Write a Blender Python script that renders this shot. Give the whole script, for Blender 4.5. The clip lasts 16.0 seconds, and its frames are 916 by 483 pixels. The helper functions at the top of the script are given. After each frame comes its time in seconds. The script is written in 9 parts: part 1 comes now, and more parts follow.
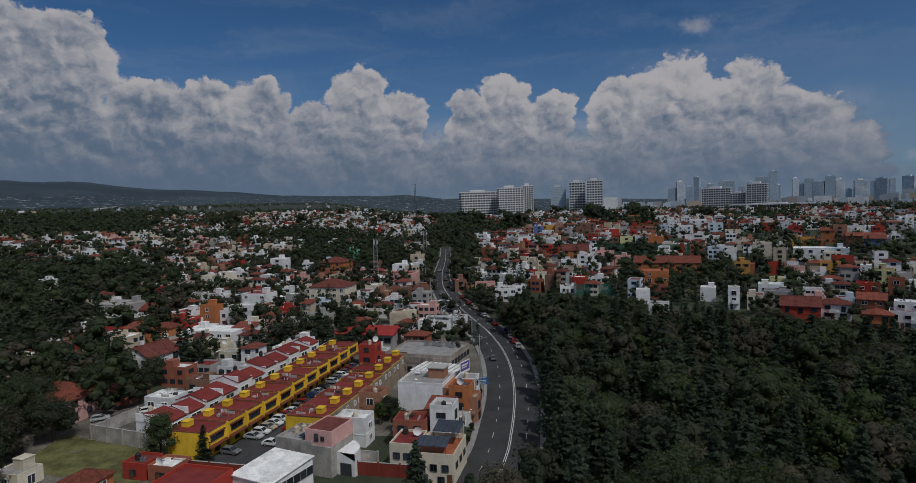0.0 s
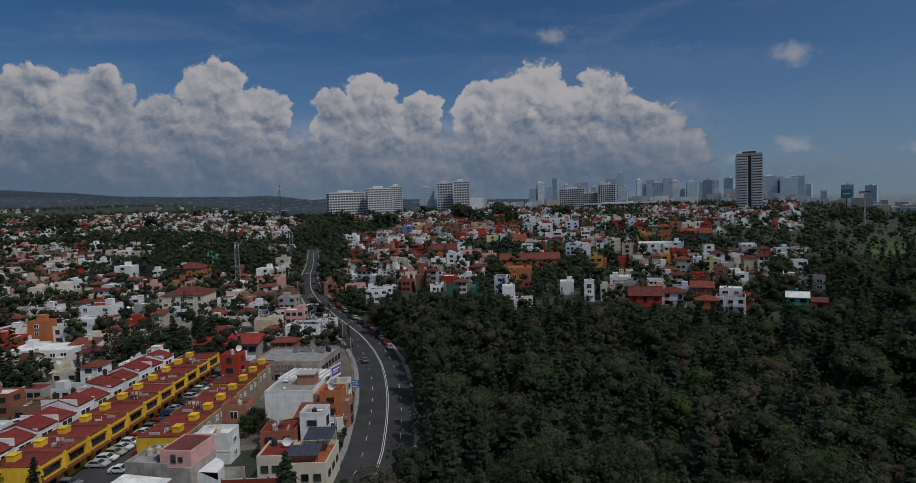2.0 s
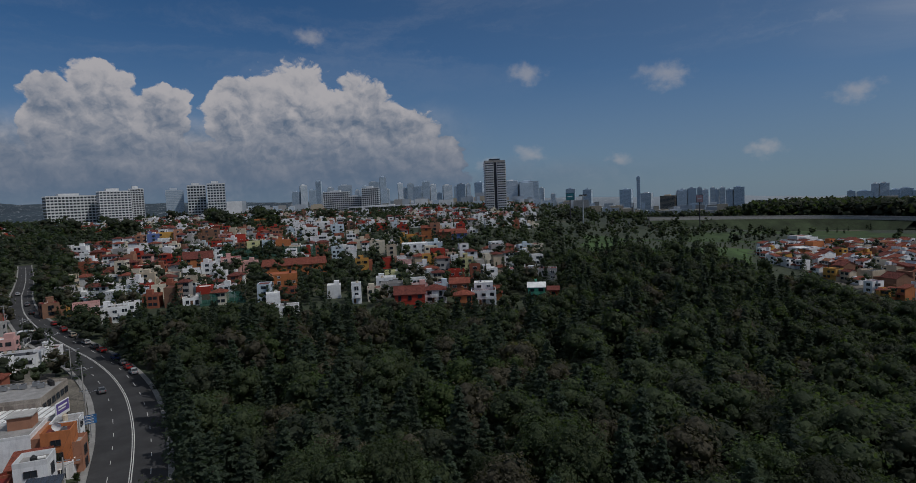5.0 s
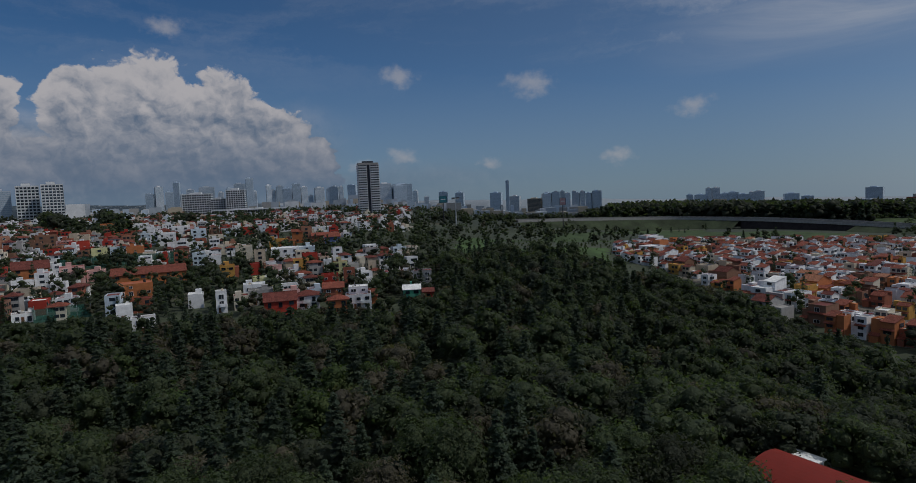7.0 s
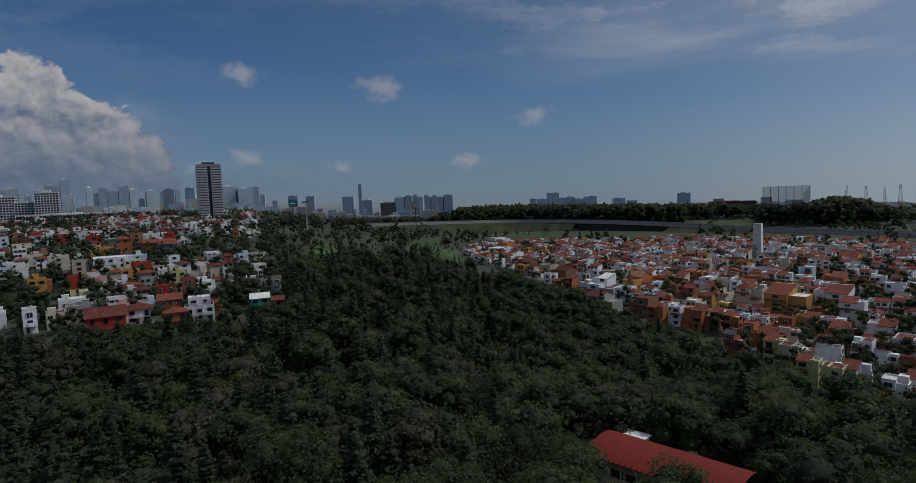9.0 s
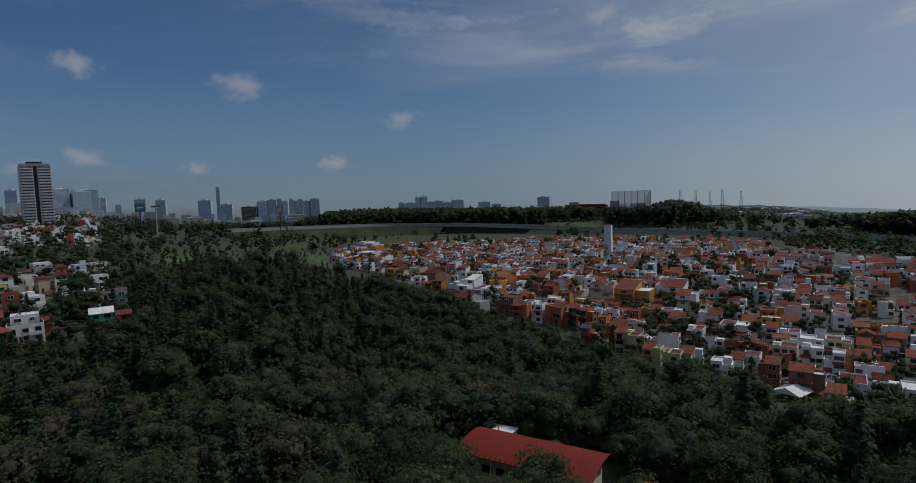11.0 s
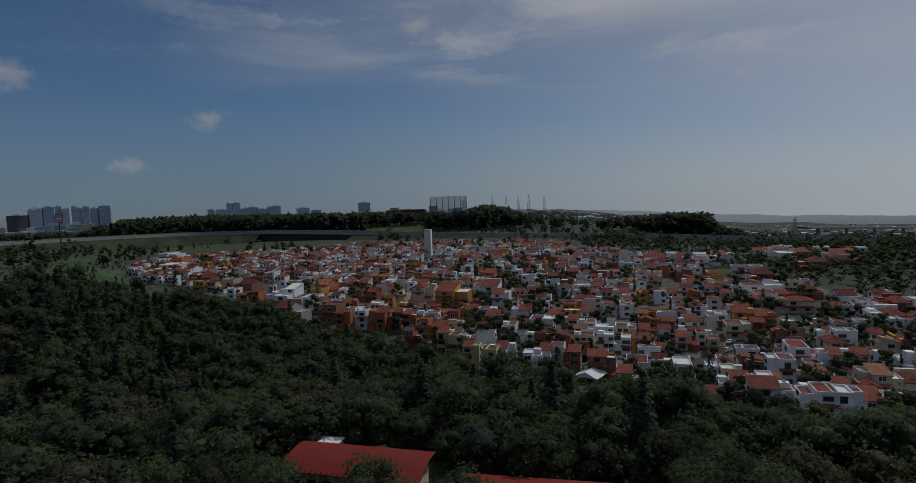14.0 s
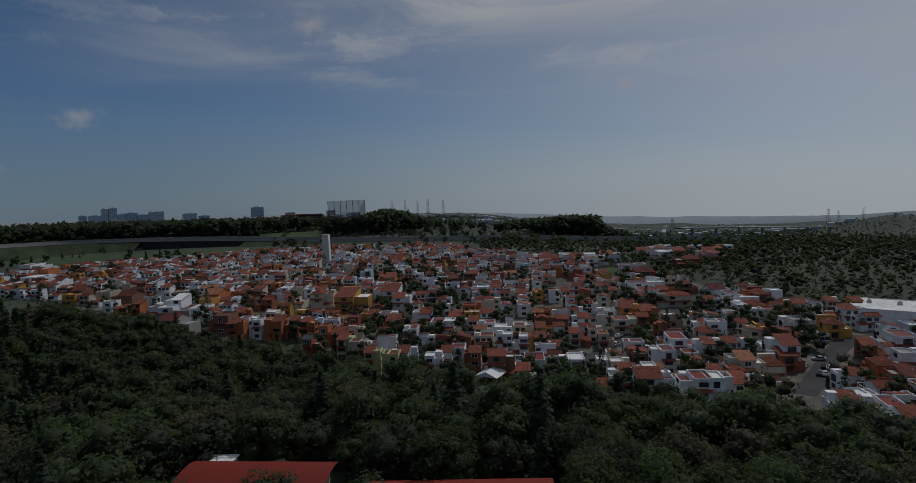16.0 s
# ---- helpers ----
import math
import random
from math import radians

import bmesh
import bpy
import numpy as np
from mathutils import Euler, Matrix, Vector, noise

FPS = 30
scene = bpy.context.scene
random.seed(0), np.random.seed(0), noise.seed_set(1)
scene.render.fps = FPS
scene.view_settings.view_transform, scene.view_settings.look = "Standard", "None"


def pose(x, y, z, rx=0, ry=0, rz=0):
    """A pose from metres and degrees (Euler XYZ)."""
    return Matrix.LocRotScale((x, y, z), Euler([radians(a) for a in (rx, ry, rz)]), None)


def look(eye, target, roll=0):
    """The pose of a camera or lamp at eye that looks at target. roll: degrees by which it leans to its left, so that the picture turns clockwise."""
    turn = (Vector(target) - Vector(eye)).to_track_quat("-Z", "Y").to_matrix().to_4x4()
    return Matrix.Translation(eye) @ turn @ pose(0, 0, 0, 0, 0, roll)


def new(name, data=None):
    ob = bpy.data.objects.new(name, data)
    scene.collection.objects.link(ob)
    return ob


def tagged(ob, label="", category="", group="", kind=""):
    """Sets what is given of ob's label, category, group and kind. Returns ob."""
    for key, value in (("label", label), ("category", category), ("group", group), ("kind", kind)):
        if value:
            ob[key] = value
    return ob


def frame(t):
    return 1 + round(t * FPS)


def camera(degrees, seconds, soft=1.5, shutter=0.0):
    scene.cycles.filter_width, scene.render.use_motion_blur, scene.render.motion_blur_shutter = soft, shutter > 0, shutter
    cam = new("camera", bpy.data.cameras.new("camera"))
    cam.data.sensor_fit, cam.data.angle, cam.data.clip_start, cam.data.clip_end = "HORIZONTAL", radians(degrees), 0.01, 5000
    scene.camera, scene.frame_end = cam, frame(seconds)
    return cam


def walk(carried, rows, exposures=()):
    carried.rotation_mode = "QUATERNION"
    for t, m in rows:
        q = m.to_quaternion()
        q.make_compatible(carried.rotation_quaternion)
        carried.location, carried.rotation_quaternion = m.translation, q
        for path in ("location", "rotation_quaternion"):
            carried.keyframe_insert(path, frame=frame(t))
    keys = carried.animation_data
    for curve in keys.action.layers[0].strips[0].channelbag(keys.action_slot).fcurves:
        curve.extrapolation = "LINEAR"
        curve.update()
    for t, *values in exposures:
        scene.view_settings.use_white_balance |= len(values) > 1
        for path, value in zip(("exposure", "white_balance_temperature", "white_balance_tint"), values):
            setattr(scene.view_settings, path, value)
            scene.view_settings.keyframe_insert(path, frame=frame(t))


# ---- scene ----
import functools
import itertools

EYE = (0.0, 0.0, 50.0)
cam = camera(76.03, 16.0, soft=0.6)
# seconds, heading, pitch, lean: a drone that hovers and turns to the right
TURNS = [
    (0, 0.01, -3.14, -1.69),
    (0.5, -2.50, -3.19, -1.83),
    (1, -5.53, -3.29, -1.84),
    (1.5, -9.20, -3.41, -2.00),
    (2, -12.68, -3.51, -2.09),
    (2.5, -16.75, -3.61, -2.20),
    (3, -21.13, -3.73, -2.31),
    (3.5, -25.05, -3.83, -2.41),
    (4, -28.75, -3.93, -2.43),
    (6.5, -44.42, -4.30, -2.46),
    (7, -47.59, -4.35, -2.40),
    (7.5, -50.72, -4.36, -2.32),
    (8, -54.08, -4.41, -2.30),
    (8.5, -58.21, -4.48, -2.30),
    (9, -61.87, -4.53, -2.22),
    (11.5, -77.36, -4.67, -2.15),
    (12, -79.96, -4.69, -2.13),
    (12.5, -82.88, -4.71, -2.09),
    (13, -86.13, -4.74, -2.10),
    (13.5, -89.23, -4.77, -2.11),
    (14, -91.99, -4.76, -2.21),
    (14.5, -94.48, -4.76, -2.20),
    (15, -96.93, -4.77, -2.28),
    (15.5, -99.35, -4.78, -2.32),
    (16, -101.80, -4.77, -2.33),
]
walk(cam, [(t, pose(*EYE, 90 + p, 0, h) @ pose(0, 0, 0, 0, 0, r)) for t, h, p, r in TURNS],
     exposures=[(0.0, -0.08), (8.0, -0.05), (12.0, -0.15), (16.0, -0.46)])

# ---------------------------------------------------------------- light
SUN_AZ, SUN_EL = 143.0, 54.0      # degrees clockwise from +y, and above the horizon
sun = new("sun", bpy.data.lights.new("sun", "SUN"))
sun.data.energy, sun.data.angle, sun.data.color = 1.9, radians(0.6), (0.98, 0.955, 0.925)
sun.matrix_world = look((400 * math.sin(radians(SUN_AZ)), 400 * math.cos(radians(SUN_AZ)), 400 * math.tan(radians(SUN_EL))), (0, 0, 0))


class Net:
    """A short way to write shader node trees."""

    def __init__(self, tree):
        self.t, self.n, self.l = tree, tree.nodes, tree.links

    def put(self, socket, value):
        if isinstance(value, bpy.types.NodeSocket):
            self.l.new(value, socket)
        else:
            socket.default_value = value

    def m(self, op, a, b=0.0, c=0.0):
        n = self.n.new("ShaderNodeMath")
        n.operation = op
        for s, v in zip(n.inputs, (a, b, c)):
            self.put(s, v)
        return n.outputs[0]

    def v(self, op, a, b=(0, 0, 0), scale=1.0):
        n = self.n.new("ShaderNodeVectorMath")
        n.operation = op
        self.put(n.inputs[0], a)
        self.put(n.inputs[1], b)
        self.put(n.inputs[3], scale)
        return n.outputs[1] if op in ("DISTANCE", "LENGTH", "DOT_PRODUCT") else n.outputs[0]

    def noise(self, vec, scale, detail=4.0, rough=0.55, distortion=0.0):
        n = self.n.new("ShaderNodeTexNoise")
        if vec is not None:
            self.put(n.inputs["Vector"], vec)
        n.inputs["Scale"].default_value, n.inputs["Detail"].default_value = scale, detail
        n.inputs["Roughness"].default_value, n.inputs["Distortion"].default_value = rough, distortion
        return n.outputs

    def ramp(self, x, lo, hi, a=0.0, b=1.0, smooth=True):
        n = self.n.new("ShaderNodeMapRange")
        n.interpolation_type = "SMOOTHSTEP" if smooth else "LINEAR"
        for s, v in zip(n.inputs, (x, lo, hi, a, b)):
            self.put(s, v)
        return n.outputs[0]

    def mix(self, f, a, b, mode="MIX"):
        n = self.n.new("ShaderNodeMix")
        n.data_type, n.blend_type = "RGBA", mode
        self.put(n.inputs["Factor"], f)
        self.put(n.inputs["A"], (*a, 1) if isinstance(a, tuple) and len(a) == 3 else a)
        self.put(n.inputs["B"], (*b, 1) if isinstance(b, tuple) and len(b) == 3 else b)
        return n.outputs["Result"]

    def xyz(self, x, y, z=0.0):
        n = self.n.new("ShaderNodeCombineXYZ")
        for s, v in zip(n.inputs, (x, y, z)):
            self.put(s, v)
        return n.outputs[0]


world = bpy.data.worlds.new("sky")
scene.world = world
world.use_nodes = True
world.node_tree.nodes.clear()
W = Net(world.node_tree)
sky = W.n.new("ShaderNodeTexSky")
sky.sky_type, sky.sun_disc = "NISHITA", False
sky.sun_elevation, sky.sun_rotation = radians(SUN_EL), radians(SUN_AZ)
sky.altitude, sky.air_density, sky.dust_density, sky.ozone_density = 2700, 1.0, 1.6, 3.0
way = W.n.new("ShaderNodeTexCoord").outputs["Generated"]
sep = W.n.new("ShaderNodeSeparateXYZ")
W.put(sep.inputs[0], way)
# degrees to the right of +y, and degrees above the horizon
az = W.m("MULTIPLY", W.m("ARCTAN2", sep.outputs[0], sep.outputs[1]), 57.2958)
el = W.m("MULTIPLY", W.m("ARCSINE", sep.outputs[2]), 57.2958)
flat = W.xyz(az, W.m("MULTIPLY", el, 1.15), 0.0)
# heads of the cumulus bank: azimuth, elevation, radius, all in degrees
HEADS = [(-37.5, 12.4, 6.6), (-33.4, 13.6, 4.8), (-46, 13.7, 9.0), (-27, 8.6, 5.0), (-22.4, 10.2, 2.9), (-18.3, 10.0, 3.7), (-22.5, 5.9, 4.5), (-13.2, 8.2, 3.7),
         (-8.9, 10.7, 4.4), (-5.2, 9.8, 3.0), (-12, 4.4, 5.2), (-4, 3.8, 4.4), (1.4, 9.2, 3.0), (5.2, 10.4, 3.8), (9.2, 8.9, 3.3), (5, 4.2, 5.2),
         (15.2, 9.4, 3.4), (20.8, 8.9, 6.2), (26.2, 7.5, 5.8), (30.8, 5.8, 4.7), (13, 3.4, 4.4), (34.4, 4.6, 2.9)]
wob = W.noise(flat, 0.20, 3.0, 0.5)["Color"]
fine = W.noise(flat, 0.8, 5.0, 0.6)["Color"]
push = W.v("ADD", W.v("SCALE", W.v("SUBTRACT", wob, (0.5, 0.5, 0.5)), scale=2.3), W.v("SCALE", W.v("SUBTRACT", fine, (0.5, 0.5, 0.5)), scale=1.1))
warped = W.v("ADD", flat, push)


def billow(at):
    """Rounded heaps within heaps, 0 in the middle of a heap."""
    n = W.n.new("ShaderNodeTexVoronoi")
    n.feature = "SMOOTH_F1"
    W.put(n.inputs["Vector"], at)
    for key, value in (("Scale", 0.30), ("Detail", 3.6), ("Roughness", 0.50), ("Lacunarity", 2.3), ("Smoothness", 0.35)):
        n.inputs[key].default_value = value
    return n.outputs["Distance"]


def heads_field(at):
    """How deep inside the bank a direction lies: domed heads that reach down to the horizon."""
    c = W.n.new("ShaderNodeSeparateXYZ")
    W.put(c.inputs[0], at)
    best = None
    for a, e, r in HEADS:
        up = W.m("SUBTRACT", c.outputs[1], e * 1.15)
        up = W.m("MAXIMUM", up, W.m("MULTIPLY", up, 0.10))
        f = W.m("SUBTRACT", 1.0, W.m("DIVIDE", W.v("LENGTH", W.xyz(W.m("SUBTRACT", c.outputs[0], a), up)), r))
        best = f if best is None else W.m("SMOOTH_MAX", best, f, 0.06)
    return best


puff = billow(warped)
field = W.m("ADD", heads_field(warped), W.m("MULTIPLY", W.m("SUBTRACT", 0.42, puff), 0.36))
edge = W.ramp(field, -0.01, 0.085)
# the bank's grey base runs along the horizon and thins out to the right
ragged = W.noise(flat, 0.14, 5.0, 0.6)["Fac"]
bank = W.m("MULTIPLY", W.ramp(az, 40.0, 26.0), W.ramp(W.m("ADD", el, W.m("MULTIPLY", ragged, 5.0)), 12.0, 7.2))
bank_right = W.m("MULTIPLY", W.m("MULTIPLY", W.ramp(az, 66.0, 34.0), W.ramp(W.m("ADD", el, W.m("MULTIPLY", ragged, 4.0)), 6.2, 3.6)), 0.6)
cover = W.m("MAXIMUM", edge, W.m("MAXIMUM", bank, bank_right))
relief = W.m("SUBTRACT", billow(W.v("ADD", warped, (0.38, 0.62, 0))), puff)      # heaps turned towards the sun
large = W.m("SUBTRACT", W.noise(W.v("ADD", flat, (31, 7, 0)), 0.13, 4.0, 0.55)["Fac"], 0.5)
light = W.m("MULTIPLY", W.m("ADD", W.m("MULTIPLY", relief, 0.95), W.m("MULTIPLY", large, 0.80)), W.ramp(el, 2.5, 9.5, 0.32, 1.0))
light = W.m("ADD", light, W.ramp(el, 1.5, 11.5, -0.24, 0.42, False))
light = W.m("ADD", light, W.ramp(az, -34.0, 6.0, -0.10, 0.10))
light = W.m("ADD", light, W.m("MULTIPLY", W.ramp(field, 0.45, 0.05, -0.06, 0.24), W.ramp(el, 4.5, 10.0)))
light = W.ramp(light, -0.30, 0.85)
body = W.mix(light, (0.111, 0.160, 0.240), (0.455, 0.444, 0.468))
# small fair-weather tufts and thin high streaks
tufts = None
for a, e, r in ((42.6, 4.2, 2.2), (38.5, 3.4, 2.0), (42.4, 11.6, 2.6), (54.7, 10.5, 3.4), (69.8, 7.1, 2.4), (63.2, 3.1, 1.8), (22.2, 15.3, 2.4), (88.8, 15.7, 2.4), (51, 3.2, 1.6), (118, 9.5, 1.5)):
    f = W.m("SUBTRACT", 1.0, W.m("DIVIDE", W.v("DISTANCE", W.v("MULTIPLY", warped, (1, 1.7, 0)), (a, e * 1.15 * 1.7, 0.0)), r))
    tufts = f if tufts is None else W.m("MAXIMUM", tufts, f)
tufts = W.m("MULTIPLY", W.ramp(W.m("ADD", tufts, W.m("MULTIPLY", W.m("SUBTRACT", W.noise(flat, 0.9, 4.0, 0.6)["Fac"], 0.5), 1.1)), 0.1, 1.0), 0.52)
streak = W.noise(W.v("ADD", W.v("MULTIPLY", flat, (0.05, 0.22, 0)), W.v("SCALE", fine, scale=0.22)), 1.0, 6.0, 0.6, 0.6)["Fac"]
zone = W.m("MULTIPLY", W.ramp(el, 8.0, 15.0), W.ramp(az, 55.0, 105.0, 0.12, 1.0))
streak = W.m("MULTIPLY", W.ramp(streak, 0.44, 0.72), W.m("MULTIPLY", zone, 0.95))
haze = W.m("MAXIMUM", W.ramp(el, 17.0, -1.0, 0.0, 0.85), W.m("MULTIPLY", W.ramp(az, 20, 165, 0.0, 0.92, False), W.ramp(el, 50.0, 10.0)))
base = W.v("MULTIPLY", sky.outputs[0], (0.031, 0.052, 0.066))
base = W.mix(W.m("MULTIPLY", haze, W.ramp(az, -30, 130, 0.75, 1.0)), base, W.mix(W.ramp(az, 66, 142), (0.170, 0.218, 0.285), (0.520, 0.548, 0.595)))
veil = W.m("MULTIPLY", W.m("MULTIPLY", W.ramp(W.m("ABSOLUTE", W.m("SUBTRACT", el, W.ramp(az, 60, 110, 13.0, 18.5, False))), 6.0, 0.5), W.ramp(az, 62, 92)), W.ramp(W.noise(W.v("ADD", W.v("MULTIPLY", flat, (0.035, 0.20, 0)), (4, 2, 0)), 1.0, 6.0, 0.62, 0.8)["Fac"], 0.34, 0.70, 0.12, 0.90))
base = W.mix(W.ramp(el, 19.0, 50.0, 0.0, 0.75), base, (0.37, 0.41, 0.47))       # unseen sky above the view, brightened to fill the shadows
base = W.mix(W.m("MAXIMUM", streak, veil), base, (0.50, 0.51, 0.54))
base = W.mix(tufts, base, (0.42, 0.41, 0.43))
base = W.mix(W.m("MULTIPLY", cover, W.ramp(el, -2.0, 3.5, 0.55, 1.0)), base, body)
bg = W.n.new("ShaderNodeBackground")
W.put(bg.inputs[0], base)
bg.inputs[1].default_value = 0.86
out = W.n.new("ShaderNodeOutputWorld")
W.l.new(bg.outputs[0], out.inputs[0])

# ---------------------------------------------------------------- materials
@functools.lru_cache(None)
def paint(name, color, rough=0.8, var=0.18, scale=0.6, bump=0.25, grime=0.25, metal=0.0, rand=0.12):
    """A mineral or painted surface: two scales of mottling, streaks of dirt, and a tone of its own for every object."""
    m = bpy.data.materials.new(name)
    m.use_nodes = True
    N = Net(m.node_tree)
    b = N.n["Principled BSDF"]
    pos = N.n.new("ShaderNodeTexCoord").outputs["Object"]
    big = N.noise(pos, scale, 5.0, 0.6)["Fac"]
    small = N.noise(pos, scale * 14, 3.0, 0.6)["Fac"]
    streaks = N.noise(N.v("MULTIPLY", pos, (2.2, 2.2, 0.28)), 1.0, 4.0, 0.65)["Fac"]
    tone = N.m("MULTIPLY", N.ramp(big, 0.3, 0.7, 1 - var, 1 + var), N.ramp(small, 0.3, 0.7, 1 - var * 0.5, 1 + var * 0.5))
    rnd = N.n.new("ShaderNodeObjectInfo").outputs["Random"]
    tone = N.m("MULTIPLY", tone, N.ramp(rnd, 0, 1, 1 - rand, 1 + rand, False))
    col = N.v("SCALE", color, scale=tone)
    col = N.mix(N.m("MULTIPLY", N.ramp(streaks, 0.5, 0.75), grime), col, tuple(c * 0.45 + 0.02 for c in color))
    N.put(b.inputs["Base Color"], col)
    N.put(b.inputs["Roughness"], N.ramp(small, 0.2, 0.8, rough - 0.1, min(1, rough + 0.1)))
    b.inputs["Metallic"].default_value = metal
    b.inputs["Specular IOR Level"].default_value = 0.2
    bp = N.n.new("ShaderNodeBump")
    bp.inputs["Strength"].default_value, bp.inputs["Distance"].default_value = bump, 0.05
    N.put(bp.inputs["Height"], small)
    N.l.new(bp.outputs[0], b.inputs["Normal"])
    return m


WALLS = {
    "pale_grey": (0.60, 0.61, 0.62),     "white": (0.73, 0.735, 0.74), "cream": (0.62, 0.56, 0.45), "grey": (0.36, 0.35, 0.34), "beige": (0.50, 0.42, 0.32), "pink": (0.62, 0.36, 0.33),
    "orange": (0.44, 0.16, 0.065), "terracotta": (0.30, 0.105, 0.065), "yellow": (0.72, 0.46, 0.04), "red": (0.36, 0.045, 0.03), "brown": (0.22, 0.12, 0.08),
    "blue": (0.12, 0.17, 0.36), "pale_blue": (0.50, 0.58, 0.64), "green": (0.12, 0.42, 0.28), "ochre": (0.50, 0.28, 0.075), "lime": (0.60, 0.58, 0.30), "brick": (0.34, 0.17, 0.11)}


def stucco(c):
    return paint("stucco_" + c, WALLS[c], 0.85, 0.10, 0.5, 0.2, 0.30)


@functools.lru_cache(None)
def tile_mat(c):
    """Clay roof tiles: rows of half-round tiles down the slope (by the mesh's own local axes), each with its own burn."""
    color = {"tile": (0.222, 0.066, 0.043), "tile_dark": (0.150, 0.046, 0.036), "tile_pale": (0.33, 0.145, 0.085)}[c]
    m = bpy.data.materials.new("clay_" + c)
    m.use_nodes = True
    N = Net(m.node_tree)
    b = N.n["Principled BSDF"]
    uv = N.n.new("ShaderNodeUVMap").outputs[0]
    sp = N.n.new("ShaderNodeSeparateXYZ")
    N.put(sp.inputs[0], uv)
    wave = N.m("ABSOLUTE", N.m("SINE", N.m("MULTIPLY", sp.outputs[0], 3.1416 / 0.26)))
    row = N.m("FRACT", N.m("MULTIPLY", sp.outputs[1], 1 / 0.36))
    cell = N.n.new("ShaderNodeTexWhiteNoise")
    N.put(cell.inputs["Vector"], N.xyz(N.m("FLOOR", N.m("DIVIDE", sp.outputs[0], 0.26)), N.m("FLOOR", N.m("DIVIDE", sp.outputs[1], 0.36))))
    stain = N.noise(N.n.new("ShaderNodeTexCoord").outputs["Object"], 0.5, 5.0, 0.65)["Fac"]
    rnd = N.n.new("ShaderNodeObjectInfo").outputs["Random"]
    tone = N.m("MULTIPLY", N.ramp(cell.outputs[0], 0, 1, 0.72, 1.25, False), N.ramp(rnd, 0, 1, 0.8, 1.15, False))
    tone = N.m("MULTIPLY", tone, N.ramp(stain, 0.3, 0.7, 0.7, 1.15))
    N.put(b.inputs["Base Color"], N.v("SCALE", color, scale=tone))
    b.inputs["Roughness"].default_value = 0.85
    b.inputs["Specular IOR Level"].default_value = 0.2
    bp = N.n.new("ShaderNodeBump")
    bp.inputs["Strength"].default_value, bp.inputs["Distance"].default_value = 0.8, 0.10
    N.put(bp.inputs["Height"], N.m("ADD", wave, N.m("MULTIPLY", row, 0.4)))
    N.l.new(bp.outputs[0], b.inputs["Normal"])
    return m


ROOFS = {"red_flat": (0.180, 0.030, 0.026), "brown_flat": (0.15, 0.045, 0.038), "grey_flat": (0.30, 0.29, 0.28), "white_flat": (0.70, 0.70, 0.68),
         "orange_flat": (0.34, 0.105, 0.05), "sheet_red": (0.31, 0.035, 0.03), "dark": (0.06, 0.065, 0.075), "green_flat": (0.05, 0.19, 0.14)}


def roofing(c):
    if c.startswith("tile"):
        return tile_mat(c)
    return paint("roofing_" + c, ROOFS[c], 0.75, 0.22, 0.35, 0.15, 0.45)


@functools.lru_cache(None)
def glass(name="window_glass", color=(0.02, 0.027, 0.035)):
    m = bpy.data.materials.new(name)
    m.use_nodes = True
    N = Net(m.node_tree)
    b = N.n["Principled BSDF"]
    rnd = N.n.new("ShaderNodeObjectInfo").outputs["Random"]
    b.inputs["Roughness"].default_value = 0.08
    N.put(b.inputs["Base Color"], N.v("SCALE", color, scale=N.ramp(rnd, 0, 1, 0.5, 2.2, False)))
    return m


@functools.lru_cache(None)
def leafage(name, color, tip, rand=0.30):
    """Leaves: every clump has its own green, every tree its own shade; some light comes through."""
    m = bpy.data.materials.new(name)
    m.use_nodes = True
    N = Net(m.node_tree)
    b = N.n["Principled BSDF"]
    isl = N.n.new("ShaderNodeNewGeometry").outputs["Random Per Island"]
    rnd = N.n.new("ShaderNodeObjectInfo").outputs["Random"]
    patch = N.noise(N.n.new("ShaderNodeTexCoord").outputs["Object"], 0.16, 3.0, 0.6)["Fac"]
    col = N.mix(N.ramp(isl, 0.2, 1.0), color, tip)
    tone = N.m("MULTIPLY", N.ramp(rnd, 0, 1, 1 - rand, 1 + rand, False), N.ramp(patch, 0.3, 0.7, 0.80, 1.2))
    col = N.v("SCALE", col, scale=tone)
    N.put(b.inputs["Base Color"], col)
    b.inputs["Roughness"].default_value = 0.62
    b.inputs["Specular IOR Level"].default_value = 0.25
    bp = N.n.new("ShaderNodeBump")
    bp.inputs["Strength"].default_value, bp.inputs["Distance"].default_value = 0.75, 0.5
    N.put(bp.inputs["Height"], N.noise(N.n.new("ShaderNodeTexCoord").outputs["Object"], 1.7, 4.0, 0.7)["Fac"])
    N.l.new(bp.outputs[0], b.inputs["Normal"])
    tr = N.n.new("ShaderNodeBsdfTranslucent")
    N.put(tr.inputs[0], N.v("MULTIPLY", col, (1.2, 1.4, 0.6)))
    mx = N.n.new("ShaderNodeMixShader")
    mx.inputs[0].default_value = 0.50
    N.l.new(b.outputs[0], mx.inputs[1])
    N.l.new(tr.outputs[0], mx.inputs[2])
    N.l.new(mx.outputs[0], N.n["Material Output"].inputs[0])
    return m


